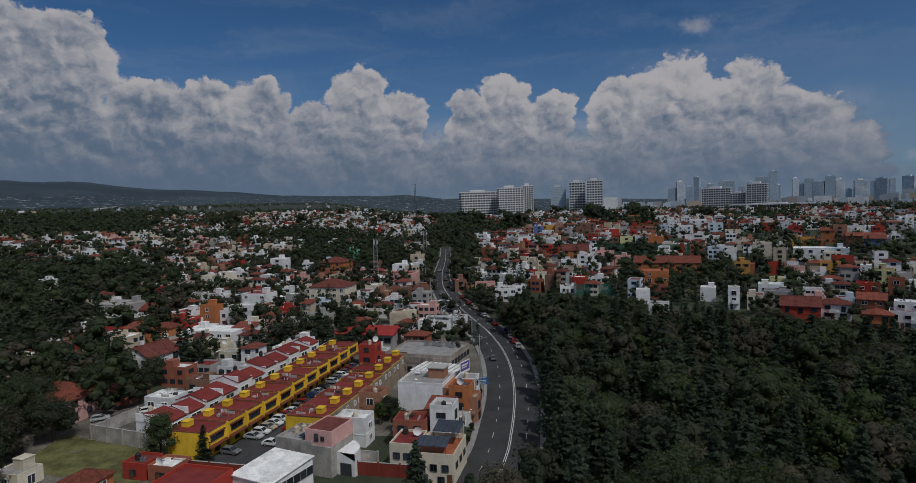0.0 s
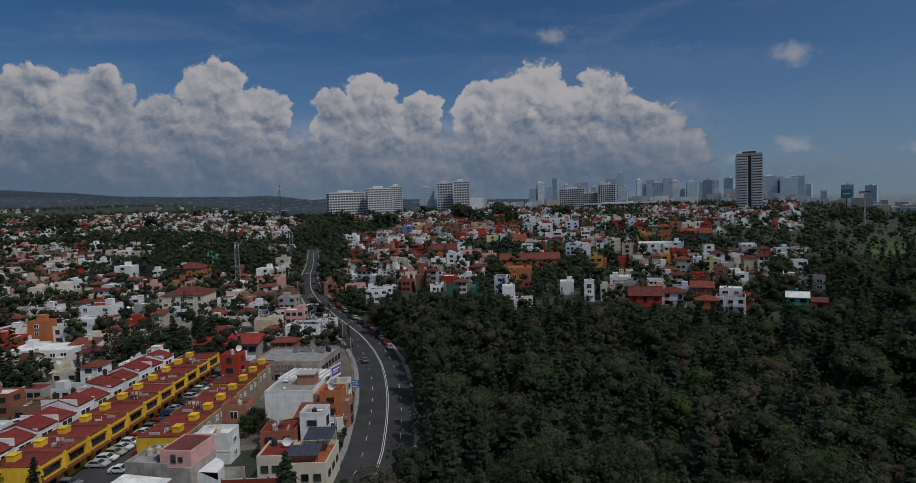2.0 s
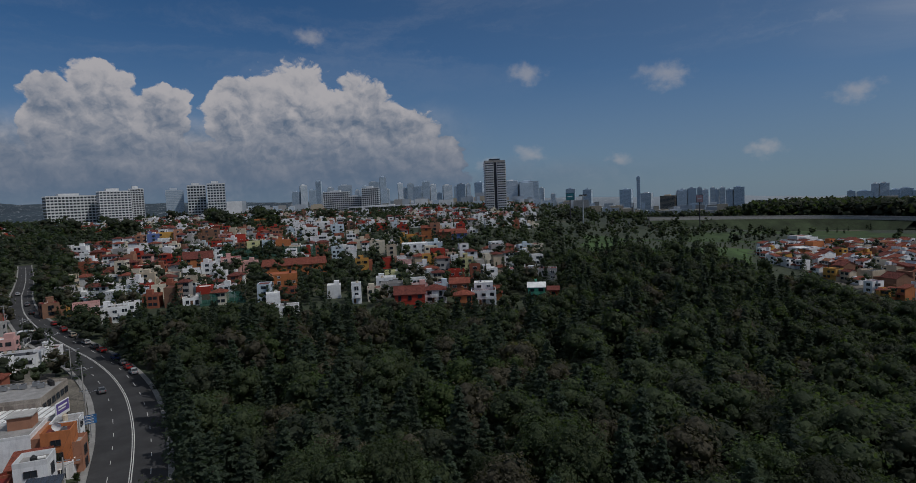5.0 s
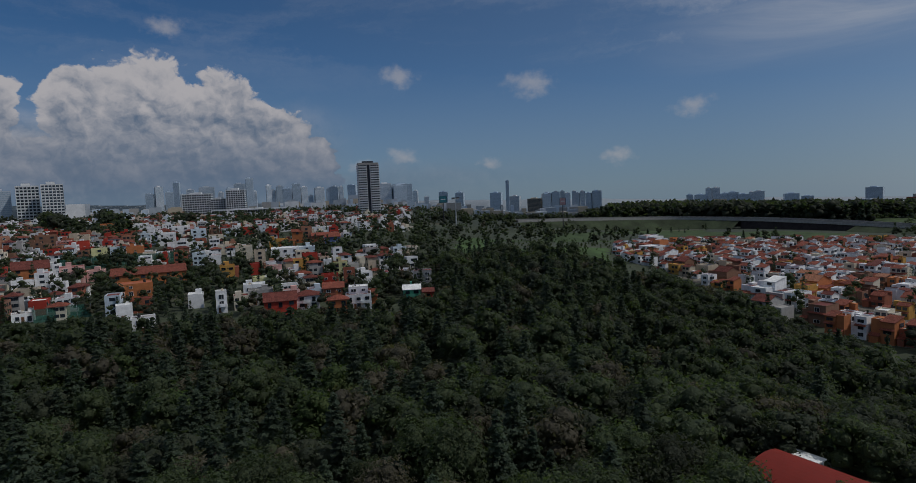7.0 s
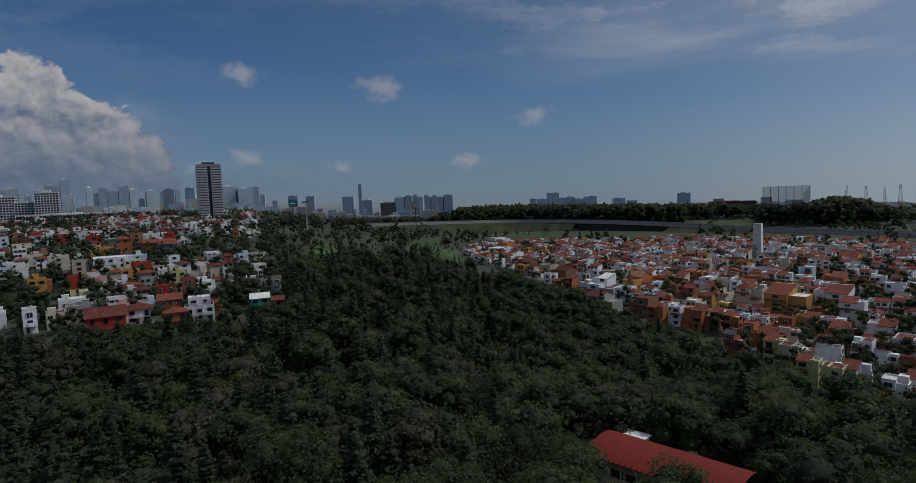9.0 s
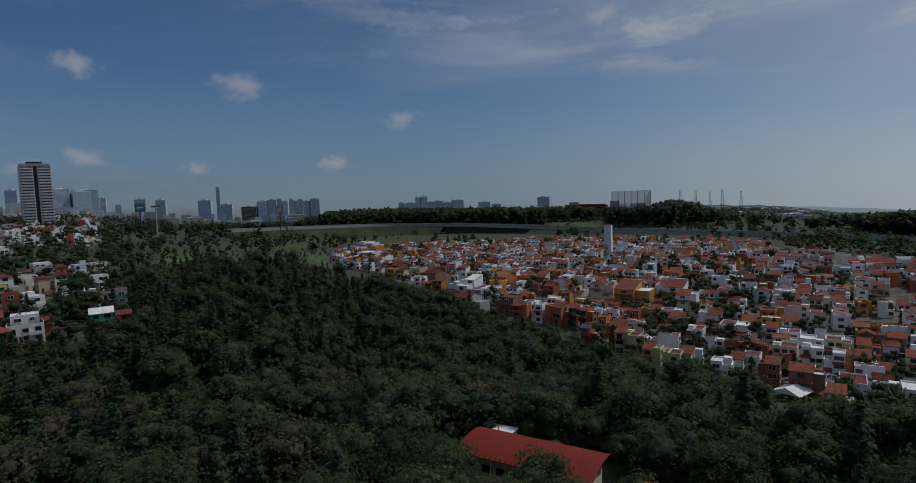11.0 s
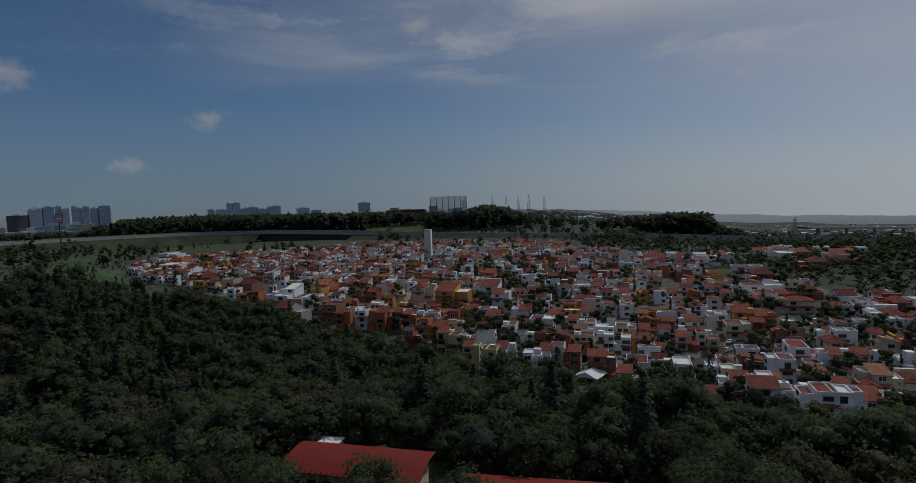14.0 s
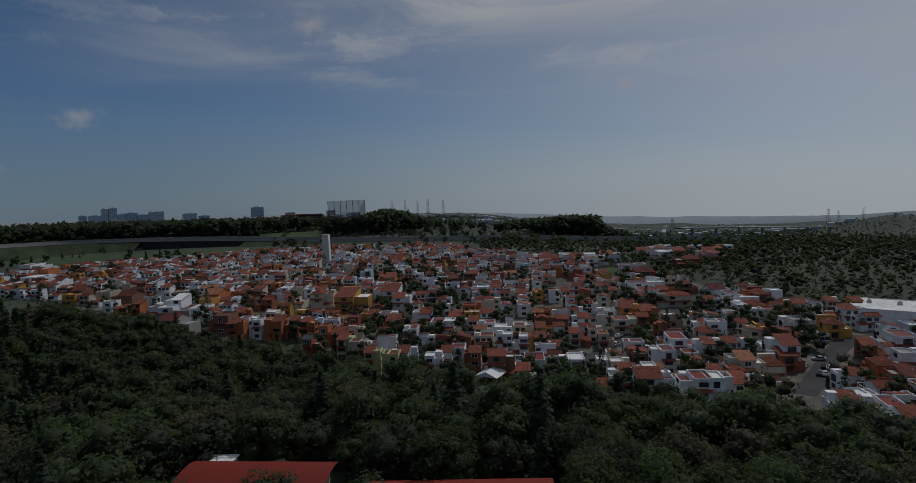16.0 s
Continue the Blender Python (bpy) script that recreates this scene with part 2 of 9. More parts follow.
BARK = paint("bark", (0.10, 0.075, 0.055), 0.95, 0.3, 1.5, 0.6)
CONCRETE = paint("concrete", (0.38, 0.37, 0.35), 0.9, 0.15, 0.4, 0.3, 0.4)
METAL = paint("galvanised_metal", (0.42, 0.43, 0.44), 0.5, 0.1, 1.0, 0.05, 0.2, metal=0.7)
DARK_METAL = paint("dark_metal", (0.05, 0.05, 0.055), 0.55, 0.1, 1.0, 0.05, 0.1)
WHITE_PAINT = paint("white_paint", (0.75, 0.75, 0.73), 0.6, 0.06, 1.0, 0.05, 0.12)
ASPHALT = paint("asphalt", (0.053, 0.053, 0.055), 0.92, 0.22, 0.12, 0.35, 0.35)
KERB = paint("kerb_concrete", (0.25, 0.245, 0.235), 0.9, 0.15, 0.5, 0.3, 0.3)
LINE_WHITE = paint("road_line_white", (0.55, 0.55, 0.53), 0.8, 0.25, 2.0, 0.1, 0.4)
TANK_BLACK = paint("tank_plastic", (0.03, 0.03, 0.032), 0.5, 0.05, 1.0, 0.0, 0.1)
TANK_CREAM = paint("tank_cream", (0.55, 0.47, 0.36), 0.6, 0.1, 1.0, 0.0, 0.2)
LEAVES = {
    "broad": leafage("leaves_broad", (0.055, 0.076, 0.039), (0.084, 0.107, 0.052)),
    "oak": leafage("leaves_oak", (0.047, 0.059, 0.038), (0.067, 0.079, 0.049)),
    "dry": leafage("leaves_dry", (0.088, 0.081, 0.058), (0.120, 0.106, 0.076)),
    "fir": leafage("needles", (0.051, 0.074, 0.050), (0.078, 0.104, 0.069)),
    "bright": leafage("leaves_bright", (0.054, 0.084, 0.029), (0.092, 0.123, 0.045))}

# ---------------------------------------------------------------- building tools
class Shape:
    """Collects faces with materials and makes one mesh of them."""

    def __init__(self):
        self.v, self.f, self.mi, self.uv, self.mats = [], [], [], [], []

    def mat(self, m):
        if m not in self.mats:
            self.mats.append(m)
        return self.mats.index(m)

    def face(self, pts, m, uv=None):
        k = len(self.v)
        self.v.extend(tuple(p) for p in pts)
        self.f.append(tuple(range(k, k + len(pts))))
        self.mi.append(self.mat(m))
        self.uv.append(uv or [(0.0, 0.0)] * len(pts))

    def slope(self, pts, m):
        """A roof face whose first edge is the eave: its texture runs along the eave and up the slope."""
        p = [Vector(q) for q in pts]
        a = (p[1] - p[0]).normalized()
        n = a.cross(p[2] - p[0])
        b = n.cross(a).normalized()
        self.face(pts, m, [((q - p[0]).dot(a) + 50, (q - p[0]).dot(b) + 50) for q in p])

    def box(self, x0, y0, z0, x1, y1, z1, m, bottom=False, top=None):
        c = [(x0, y0, z0), (x1, y0, z0), (x1, y1, z0), (x0, y1, z0), (x0, y0, z1), (x1, y0, z1), (x1, y1, z1), (x0, y1, z1)]
        for a, b in ((0, 1), (1, 2), (2, 3), (3, 0)):
            self.face([c[a], c[b], c[b + 4], c[a + 4]], m)
        self.face(c[4:], top or m)
        if bottom:
            self.face(c[3::-1], m)
        return self

    def tube(self, x, y, z0, z1, r0, r1, m, n=10, cap=True):
        lo = [(x + r0 * math.cos(2 * math.pi * i / n), y + r0 * math.sin(2 * math.pi * i / n), z0) for i in range(n)]
        hi = [(x + r1 * math.cos(2 * math.pi * i / n), y + r1 * math.sin(2 * math.pi * i / n), z1) for i in range(n)]
        for i in range(n):
            j = (i + 1) % n
            self.face([lo[i], lo[j], hi[j], hi[i]], m)
        if cap:
            self.face(hi, m)
        return self

    def rod(self, a, b, r, m, n=5):
        a, b = Vector(a), Vector(b)
        d = (b - a).normalized()
        u = d.orthogonal().normalized()
        w = d.cross(u)
        ra = [a + r * (math.cos(2 * math.pi * i / n) * u + math.sin(2 * math.pi * i / n) * w) for i in range(n)]
        for i in range(n):
            j = (i + 1) % n
            self.face([ra[i], ra[j], ra[j] + b - a, ra[i] + b - a], m)
        return self

    def mesh(self, name, smooth=False):
        me = bpy.data.meshes.new(name)
        me.from_pydata(self.v, [], self.f)
        for m in self.mats:
            me.materials.append(m)
        me.polygons.foreach_set("material_index", self.mi)
        if any(any(u != (0.0, 0.0) for u in f) for f in self.uv):
            lay = me.uv_layers.new(name="tiles")
            lay.data.foreach_set("uv", [c for f in self.uv for u in f for c in u])
        if smooth:
            me.polygons.foreach_set("use_smooth", [True] * len(self.f))
        me.update()
        return me


def part(name, shape, parent, label="", at=None):
    """One mesh object under a thing or under a part."""
    ob = new(name, shape.mesh(name) if isinstance(shape, Shape) else shape)
    ob.parent = parent
    if at is not None:
        ob.matrix_basis = at
    return tagged(ob, label)


def thing(name, at, label, category, group="", kind=""):
    ob = new(name)
    ob.matrix_basis = at
    return tagged(ob, label, category, group, kind)


def raw_mesh(name, verts, quads, mats, uv=None):
    """A mesh from arrays of places and four-cornered faces."""
    me = bpy.data.meshes.new(name)
    verts, quads = np.asarray(verts, np.float32), np.asarray(quads, np.int32)
    me.vertices.add(len(verts))
    me.vertices.foreach_set("co", verts.ravel())
    me.loops.add(quads.size)
    me.loops.foreach_set("vertex_index", quads.ravel())
    me.polygons.add(len(quads))
    me.polygons.foreach_set("loop_start", np.arange(0, quads.size, quads.shape[1]))
    for m in mats:
        me.materials.append(m)
    me.update(calc_edges=True)
    return me


# ---------------------------------------------------------------- the lie of the land
def sstep(a, b, x):
    t = np.clip((x - a) / (b - a), 0, 1)
    return t * t * (3 - 2 * t)


def plan_z(x, y):
    """Height of the ground before it is spread out: level near the road, climbing to a plateau ahead, a shallow valley to the east."""
    d, a = np.hypot(x, y), np.degrees(np.arctan2(x, y))
    k = sstep(38, 56, a) * (1 - sstep(150, 179, a))
    z = np.interp(d, [0, 150, 205, 300, 500, 800, 1000, 1500, 2500, 5200], [0, 0, 3, 10, 26, 35, 36, 34, 30, 20]) * (1 - k)
    z = z + np.interp(d, [0, 400, 800, 1000, 1500, 2500, 5200], [0, 0, 9, 15, 36, 60, 95]) * (1 - sstep(-15, -1, a))
    z = z + np.interp(d, [0, 150, 205, 300, 400, 520, 620, 760, 1000, 2000, 5200], [0, 0, 3, 10, 12.5, 11, 9, 10, 7, -22, -140]) * k
    e = sstep(98, 122, a) * (1 - sstep(150, 179, a))
    z = z * (1 - e) + np.interp(d, [0, 150, 205, 300, 400, 520, 700, 1000, 2000, 5200], [0, 0, 3, 9, 8, 0, -14, -35, -100, -270]) * e
    z = z + 30 * np.exp(-((a - 139) / 5.0) ** 2 - ((d - 1100) / 170) ** 2)
    return z


def ground_z(x, y):
    """Height of the ground."""
    p, q = home(x, y)
    return 50 - (50 - plan_z(p, q)) * np.maximum(np.hypot(x, y), 1e-6) / np.maximum(np.hypot(p, q), 1e-6)


def spread(d, a):
    """How much farther off the land beyond the wood lies, to the east, as the ground falls away to the estate."""
    return 1 + 0.28 * sstep(105, 168, d) * sstep(56, 66, a) * (1 - sstep(150, 179, a))


def away(x, y):
    """A place of the plan moved out along its own line of sight."""
    k = float(spread(math.hypot(x, y), math.degrees(math.atan2(x, y))))
    return x * k, y * k


def home(x, y):
    """The reverse of away(), for numbers or arrays."""
    d, a = np.hypot(x, y), np.degrees(np.arctan2(x, y))
    q = d
    for _ in range(9):
        q = d / spread(q, a)
    k = q / np.maximum(d, 1e-9)
    return x * k, y * k


def gz(x, y):
    return float(ground_z(x, y))


rings = np.concatenate([[0, 12], 20 * 1.035 ** np.arange(0, 160)])
rings = np.append(rings[rings < 4900], 4950)
spokes = np.radians(np.arange(0, 360, 1.5))
gx, gy = rings[:, None] * np.sin(spokes), rings[:, None] * np.cos(spokes)
bumps = np.array([noise.noise((px * 0.004, py * 0.004, 0.3)) for px, py in zip(gx.ravel(), gy.ravel())]).reshape(gx.shape)
gzz = ground_z(gx, gy) + bumps * np.interp(rings, [0, 900, 2500, 4950], [0, 0, 16, 40])[:, None]
ns = len(spokes)
ii, jj = np.meshgrid(np.arange(len(rings) - 1), np.arange(ns), indexing="ij")
q = np.stack([ii * ns + jj, (ii + 1) * ns + jj, (ii + 1) * ns + (jj + 1) % ns, ii * ns + (jj + 1) % ns], -1).reshape(-1, 4)
gm = bpy.data.materials.new("ground_soil_and_grass")
gm.use_nodes = True
N = Net(gm.node_tree)
pos = N.n.new("ShaderNodeTexCoord").outputs["Object"]
n1, n2 = N.noise(pos, 0.012, 6.0, 0.6)["Fac"], N.noise(pos, 0.2, 5.0, 0.65)["Fac"]
col = N.mix(N.ramp(n2, 0.35, 0.65), (0.023, 0.032, 0.016), (0.041, 0.052, 0.025))
col = N.mix(N.ramp(n1, 0.60, 0.72), col, (0.085, 0.072, 0.05))
far = N.m("MULTIPLY", N.ramp(N.v("LENGTH", pos), 600, 740), N.ramp(N.noise(pos, 0.006, 5.0, 0.7)["Fac"], 0.62, 0.50))
col = N.mix(far, col, N.mix(N.ramp(N.noise(pos, 0.05, 4.0, 0.7)["Fac"], 0.4, 0.6), (0.017, 0.025, 0.015), (0.029, 0.039, 0.024)))      # scrub-covered land far off
N.put(N.n["Principled BSDF"].inputs["Base Color"], col)
N.n["Principled BSDF"].inputs["Roughness"].default_value = 0.95
bp = N.n.new("ShaderNodeBump")
bp.inputs["Strength"].default_value, bp.inputs["Distance"].default_value = 0.6, 0.6
N.put(bp.inputs["Height"], n2)
N.l.new(bp.outputs[0], N.n["Principled BSDF"].inputs["Normal"])
ground = new("ground", raw_mesh("ground", np.stack([gx, gy, gzz], -1).reshape(-1, 3), q, [gm]))
tagged(ground, "rolling ground of dark soil and rough grass", "ground", kind="structure")

# ---------------------------------------------------------------- roads
GRID = {}


def take(x, y, r):
    for i in range(int((x - r) // 12), int((x + r) // 12) + 1):
        for j in range(int((y - r) // 12), int((y + r) // 12) + 1):
            GRID.setdefault((i, j), []).append((x, y, r))


def is_free(x, y, r):
    for i in range(int((x - r) // 12), int((x + r) // 12) + 1):
        for j in range(int((y - r) // 12), int((y + r) // 12) + 1):
            for a, b, c in GRID.get((i, j), ()):
                if (a - x) ** 2 + (b - y) ** 2 < (c + r) ** 2:
                    return False
    return True


def smooth_line(pts, step=4.0):
    """Points along a smooth curve through pts."""
    p = np.array(pts, float)
    p = np.vstack([2 * p[0] - p[1], p, 2 * p[-1] - p[-2]])
    res = []
    for k in range(1, len(p) - 2):
        a, b, c, d = p[k - 1:k + 3]
        m = max(2, int(np.linalg.norm(c - b) / step))
        for t in np.arange(m) / m:
            res.append(0.5 * (2 * b + (c - a) * t + (2 * a - 5 * b + 4 * c - d) * t * t + (3 * b - a - 3 * c + d) * t ** 3))
    return np.array(res + [p[-2]])


def strip(line, left, right, lift, m, thick=0.25, dash=None):
    """A ribbon along a line between two offsets, lying on the ground at a height; dash: (on, off) in metres."""
    t = np.gradient(line, axis=0)
    t /= np.linalg.norm(t, axis=1)[:, None]
    nrm = np.stack([t[:, 1], -t[:, 0]], 1)
    s = Shape()
    run = np.concatenate([[0], np.cumsum(np.linalg.norm(np.diff(line, axis=0), axis=1))])
    narrow = np.interp(line[:, 1], [255, 330, 420], [1.0, 0.60, 0.45])[:, None]
    a, b = line + nrm * left * narrow, line + nrm * right * narrow
    z = np.array([gz(*p) for p in line]) + lift
    for k in range(len(line) - 1):
        if dash and run[k] % sum(dash) > dash[0]:
            continue
        p = [(*a[k], z[k]), (*b[k], z[k]), (*b[k + 1], z[k + 1]), (*a[k + 1], z[k + 1])]
        s.face(p, m)
        for u, w in ((0, 3), (2, 1)):
            s.face([p[u], p[w], (*p[w][:2], p[w][2] - thick), (*p[u][:2], p[u][2] - thick)][::-1], m)
    return s


AVENUE = smooth_line([(-60, 20), (-30, 57), (-8.5, 84), (2.6, 98), (8.4, 115.4), (11.3, 133), (13.8, 153.4), (14.8, 177.6), (13.2, 199.8), (9.8, 218.5), (1.8, 248.2), (-4.7, 277), (-8.7, 306.4), (-9.8, 342), (-9.2, 362), (-8.8, 395), (-9.5, 440)])
tagged(new("road", strip(AVENUE, -7.4, 6.4, 0.16, ASPHALT).mesh("road")), "curving grey asphalt avenue with worn patches", "road", kind="structure")
tagged(new("pavement_west", strip(AVENUE, -8.7, -7.4, 0.32, KERB, 0.4).mesh("pavement")), "narrow concrete pavement with a raised kerb", "pavement", kind="structure")
tagged(new("pavement_east", strip(AVENUE, 6.4, 7.6, 0.32, KERB, 0.4).mesh("pavement")), "narrow concrete pavement under the trees", "pavement", kind="structure")
fine_line = smooth_line(AVENUE[::3], 1.0)
lines = tagged(new("road_markings"), "worn white lane lines on the avenue", "road marking", kind="structure")
part("centre_line", strip(fine_line, -0.26, -0.09, 0.18, LINE_WHITE, 0.01), lines)
part("centre_line", strip(fine_line, 0.12, 0.29, 0.18, LINE_WHITE, 0.01), lines)
part("lane_dashes", strip(fine_line, -3.95, -3.82, 0.18, LINE_WHITE, 0.01, (2.5, 6)), lines)
part("lane_dashes", strip(fine_line, 3.4, 3.53, 0.18, LINE_WHITE, 0.01, (2.5, 6)), lines)
for px, py in AVENUE:
    take(px, py, 5.7)

# ground kept clear of trees: halls in the wood, lawns, the car park and the empty lot
for px, py, pr in ((*away(146.5, -38), 7), (*away(141, -36.7), 5), (*away(136, -35.5), 5), (*away(131, -34), 5), (*away(126, -32.7), 5), (*away(121, -31.4), 5), (*away(116, -30.1), 4), (*away(149, -178), 18), (*away(508, -356), 16), (*away(349, 5.7), 4), (100, 26, 6), (98, 20, 6), (96, 14, 6), (94, 8, 6), (92, 2, 6), (93, 24, 5), (90, 15, 5), (87, 6, 5), (84, -4, 6), (82, -11, 6), (80, -18, 6), (78, -26, 6), (105, 24, 3), (106, 21.5, 3), (88, 27, 4), (86, 19, 4), (84, 11, 4), (82, 3, 4),
                   (-86, 122, 6), (-78, 121, 6), (-70, 119, 6), (-37.5, 128, 5), (-36.5, 138, 5), (-35, 148, 5), (-32, 158, 5), (-30, 168, 5), (-28, 178, 5)):
    take(px, py, pr)

YARD = paint("yard_concrete_and_dust", (0.13, 0.118, 0.10), 0.95, 0.45, 0.12, 0.4, 0.6)


def sheet(name, inside, x0, x1, y0, y1, step, lift, m, label, category):
    """A thin sheet laid over the ground wherever inside(x, y) holds."""
    s = Shape()
    for i in range(int((x1 - x0) / step)):
        for j in range(int((y1 - y0) / step)):
            a, b = x0 + i * step, y0 + j * step
            if inside(a + step / 2, b + step / 2):
                s.face([(a, b, gz(a, b) + lift), (a + step, b, gz(a + step, b) + lift), (a + step, b + step, gz(a + step, b + step) + lift), (a, b + step, gz(a, b + step) + lift)], m)
    return tagged(new(name, s.mesh(name)), label, category, kind="structure")


def in_town(x, y):
    return x < np.interp(y, AVENUE[:, 1], AVENUE[:, 0]) - 9.6 and math.hypot(x, y) < 420 and noise.noise((x * 0.02, y * 0.02, 2.0)) > -0.22 and math.degrees(math.atan2(x, y)) > -52


sheet("pavement_town", in_town, -300, 10, 92, 420, 6.0, 0.07, YARD, "dusty grey concrete yards and lanes between the houses", "pavement")
for px, py, pr in ((-34, 102.5, 7), (-30, 114, 7), (-21, 113, 4), (-6.6, 109.5, 8), (-8, 146, 8), (-6.3, 162.5, 8), (-14, 180, 7), (-6, 177, 8), (-23, 182, 4), (-38, 208, 6), (-28, 206, 6)):
    take(px, py, pr)

# ---------------------------------------------------------------- houses
def window_mesh(kind):
    """A unit window 1 m wide and 1 m high in the plane y = 0, its frame standing proud of the wall and the pane set back in it."""
    s = Shape()
    fr = WHITE_PAINT if kind == "white" else DARK_METAL
    t = 0.05
    for x0, x1, z0, z1 in ((-0.5, -0.5 + t, 0, 1), (0.5 - t, 0.5, 0, 1), (-0.5 + t, 0.5 - t, 0, t), (-0.5 + t, 0.5 - t, 1 - t, 1), (-0.02, 0.02, t, 1 - t)):
        s.box(x0, -0.09, z0, x1, 0.0, z1, fr, True)
    p = Shape()
    p.face([(-0.5 + t, -0.03, t), (0.5 - t, -0.03, t), (0.5 - t, -0.03, 1 - t), (-0.5 + t, -0.03, 1 - t)], glass())
    one = Shape()
    one.v, one.f, one.mi, one.uv, one.mats = list(s.v), list(s.f), list(s.mi), list(s.uv), list(s.mats)
    one.face(p.v, glass())
    return s.mesh("window"), p.mesh("pane"), one.mesh("window")


WINDOW = {k: window_mesh(k) for k in ("white", "dark")}
dm = Shape().box(-0.5, -0.07, 0, 0.5, 0.0, 1, paint("door_wood", (0.13, 0.065, 0.035), 0.6, 0.2, 2.0), True)


def window(ho, kind, at, split=True):
    """A window on a wall: the frame with its pane under it, or both in one mesh where it stays far off."""
    if not split:
        return part("window", WINDOW[kind][2], ho, at=at)
    w = part("window", WINDOW[kind][0], ho, at=at)
    part("pane", WINDOW[kind][1], w)
    return w


DOOR = dm.box(0.32, -0.12, 0.45, 0.38, -0.07, 0.55, METAL, True).mesh("door")
ts = Shape().tube(0, 0, 0, 1.15, 0.55, 0.55, TANK_BLACK, 10, False).tube(0, 0, 1.15, 1.4, 0.55, 0.22, TANK_BLACK, 10).tube(0, 0, 1.4, 1.5, 0.24, 0.22, TANK_BLACK, 8)
tc = Shape().tube(0, 0, 0, 1.15, 0.55, 0.55, TANK_CREAM, 10, False).tube(0, 0, 1.15, 1.4, 0.55, 0.22, TANK_CREAM, 10).tube(0, 0, 1.4, 1.5, 0.24, 0.22, TANK_CREAM, 8)
TANKS = (ts.mesh("water_tank"), tc.mesh("water_tank"))
dish = Shape()
for i in range(10):
    a0, a1 = 2 * math.pi * i / 10, 2 * math.pi * (i + 1) / 10
    for r0, r1 in ((0.0, 0.5), (0.5, 0.9)):
        P = lambda r, a: (r * math.cos(a), -0.5 - 0.35 * r * r + 0.0, 1.2 + r * math.sin(a))
        dish.face([P(r0, a0), P(r1, a0), P(r1, a1), P(r0, a1)], WHITE_PAINT)
dish.rod((0, 0, 0), (0, -0.45, 1.2), 0.05, METAL)
DISH = dish.mesh("satellite_dish")
gt = Shape()
for i in range(8):
    a0, a1 = 2 * math.pi * i / 8, 2 * math.pi * (i + 1) / 8
    for u0, u1, r0, r1 in ((-0.75, -0.6, 0.12, 0.3), (-0.6, 0.6, 0.3, 0.3), (0.6, 0.75, 0.3, 0.12)):
        gt.face([(u0, r0 * math.cos(a0), 0.42 + r0 * math.sin(a0)), (u1, r1 * math.cos(a0), 0.42 + r1 * math.sin(a0)), (u1, r1 * math.cos(a1), 0.42 + r1 * math.sin(a1)), (u0, r0 * math.cos(a1), 0.42 + r0 * math.sin(a1))], WHITE_PAINT)
for u in (-0.45, 0.45):
    gt.box(u - 0.05, -0.2, 0, u + 0.05, 0.2, 0.16, DARK_METAL)
GAS_TANK = gt.mesh("gas_tank")
SKYLIGHT = Shape().box(-0.5, -0.5, 0, 0.5, 0.5, 0.18, METAL).tube(0, 0, 0.18, 0.42, 0.44, 0.2, WHITE_PAINT, 10).mesh("skylight")
AIRCON = Shape().box(-0.45, -0.3, 0.1, 0.45, 0.3, 0.85, METAL, True).tube(0, 0, 0.85, 0.9, 0.25, 0.25, DARK_METAL, 10).mesh("air_conditioner")


def roof_fittings(seed):
    """Loose bits on a flat roof: vent pipes, a low brick ledge, a washing line on two posts, boards and pots."""
    r = random.Random(seed)
    s = Shape()
    for k in range(r.randint(3, 5)):
        u, v, h = r.uniform(-1.6, 1.6), r.uniform(-1.6, 1.6), r.uniform(0.4, 1.0)
        s.tube(u, v, 0, h, 0.07, 0.07, WHITE_PAINT if r.random() < 0.5 else DARK_METAL, 6)
    s.box(-1.7, -1.5, 0, -1.7 + r.uniform(1.2, 2.4), -1.34, r.uniform(0.3, 0.7), CONCRETE)
    s.box(0.5, 0.2, 0, 0.5 + r.uniform(0.5, 1.1), 0.2 + r.uniform(0.4, 0.9), r.uniform(0.25, 0.8), r.choice((CONCRETE, METAL, DARK_METAL, TANK_CREAM)))
    s.box(-1.2, 0.9, 0.0, 0.2, 1.5, 0.14, BARK)
    for u in (-1.6, 1.6):
        s.rod((u, 0.6, 0), (u, 0.6, 1.8), 0.04, METAL, 4)
    s.rod((-1.6, 0.6, 1.75), (1.6, 0.6, 1.75), 0.02, METAL, 3)
    for k in range(r.randint(0, 3)):
        u = -1.3 + k * 0.95
        s.box(u, 0.585, 1.0, u + 0.7, 0.615, 1.74, WHITE_PAINT if k % 2 else TANK_CREAM, True)
    return s.mesh("roof_clutter")


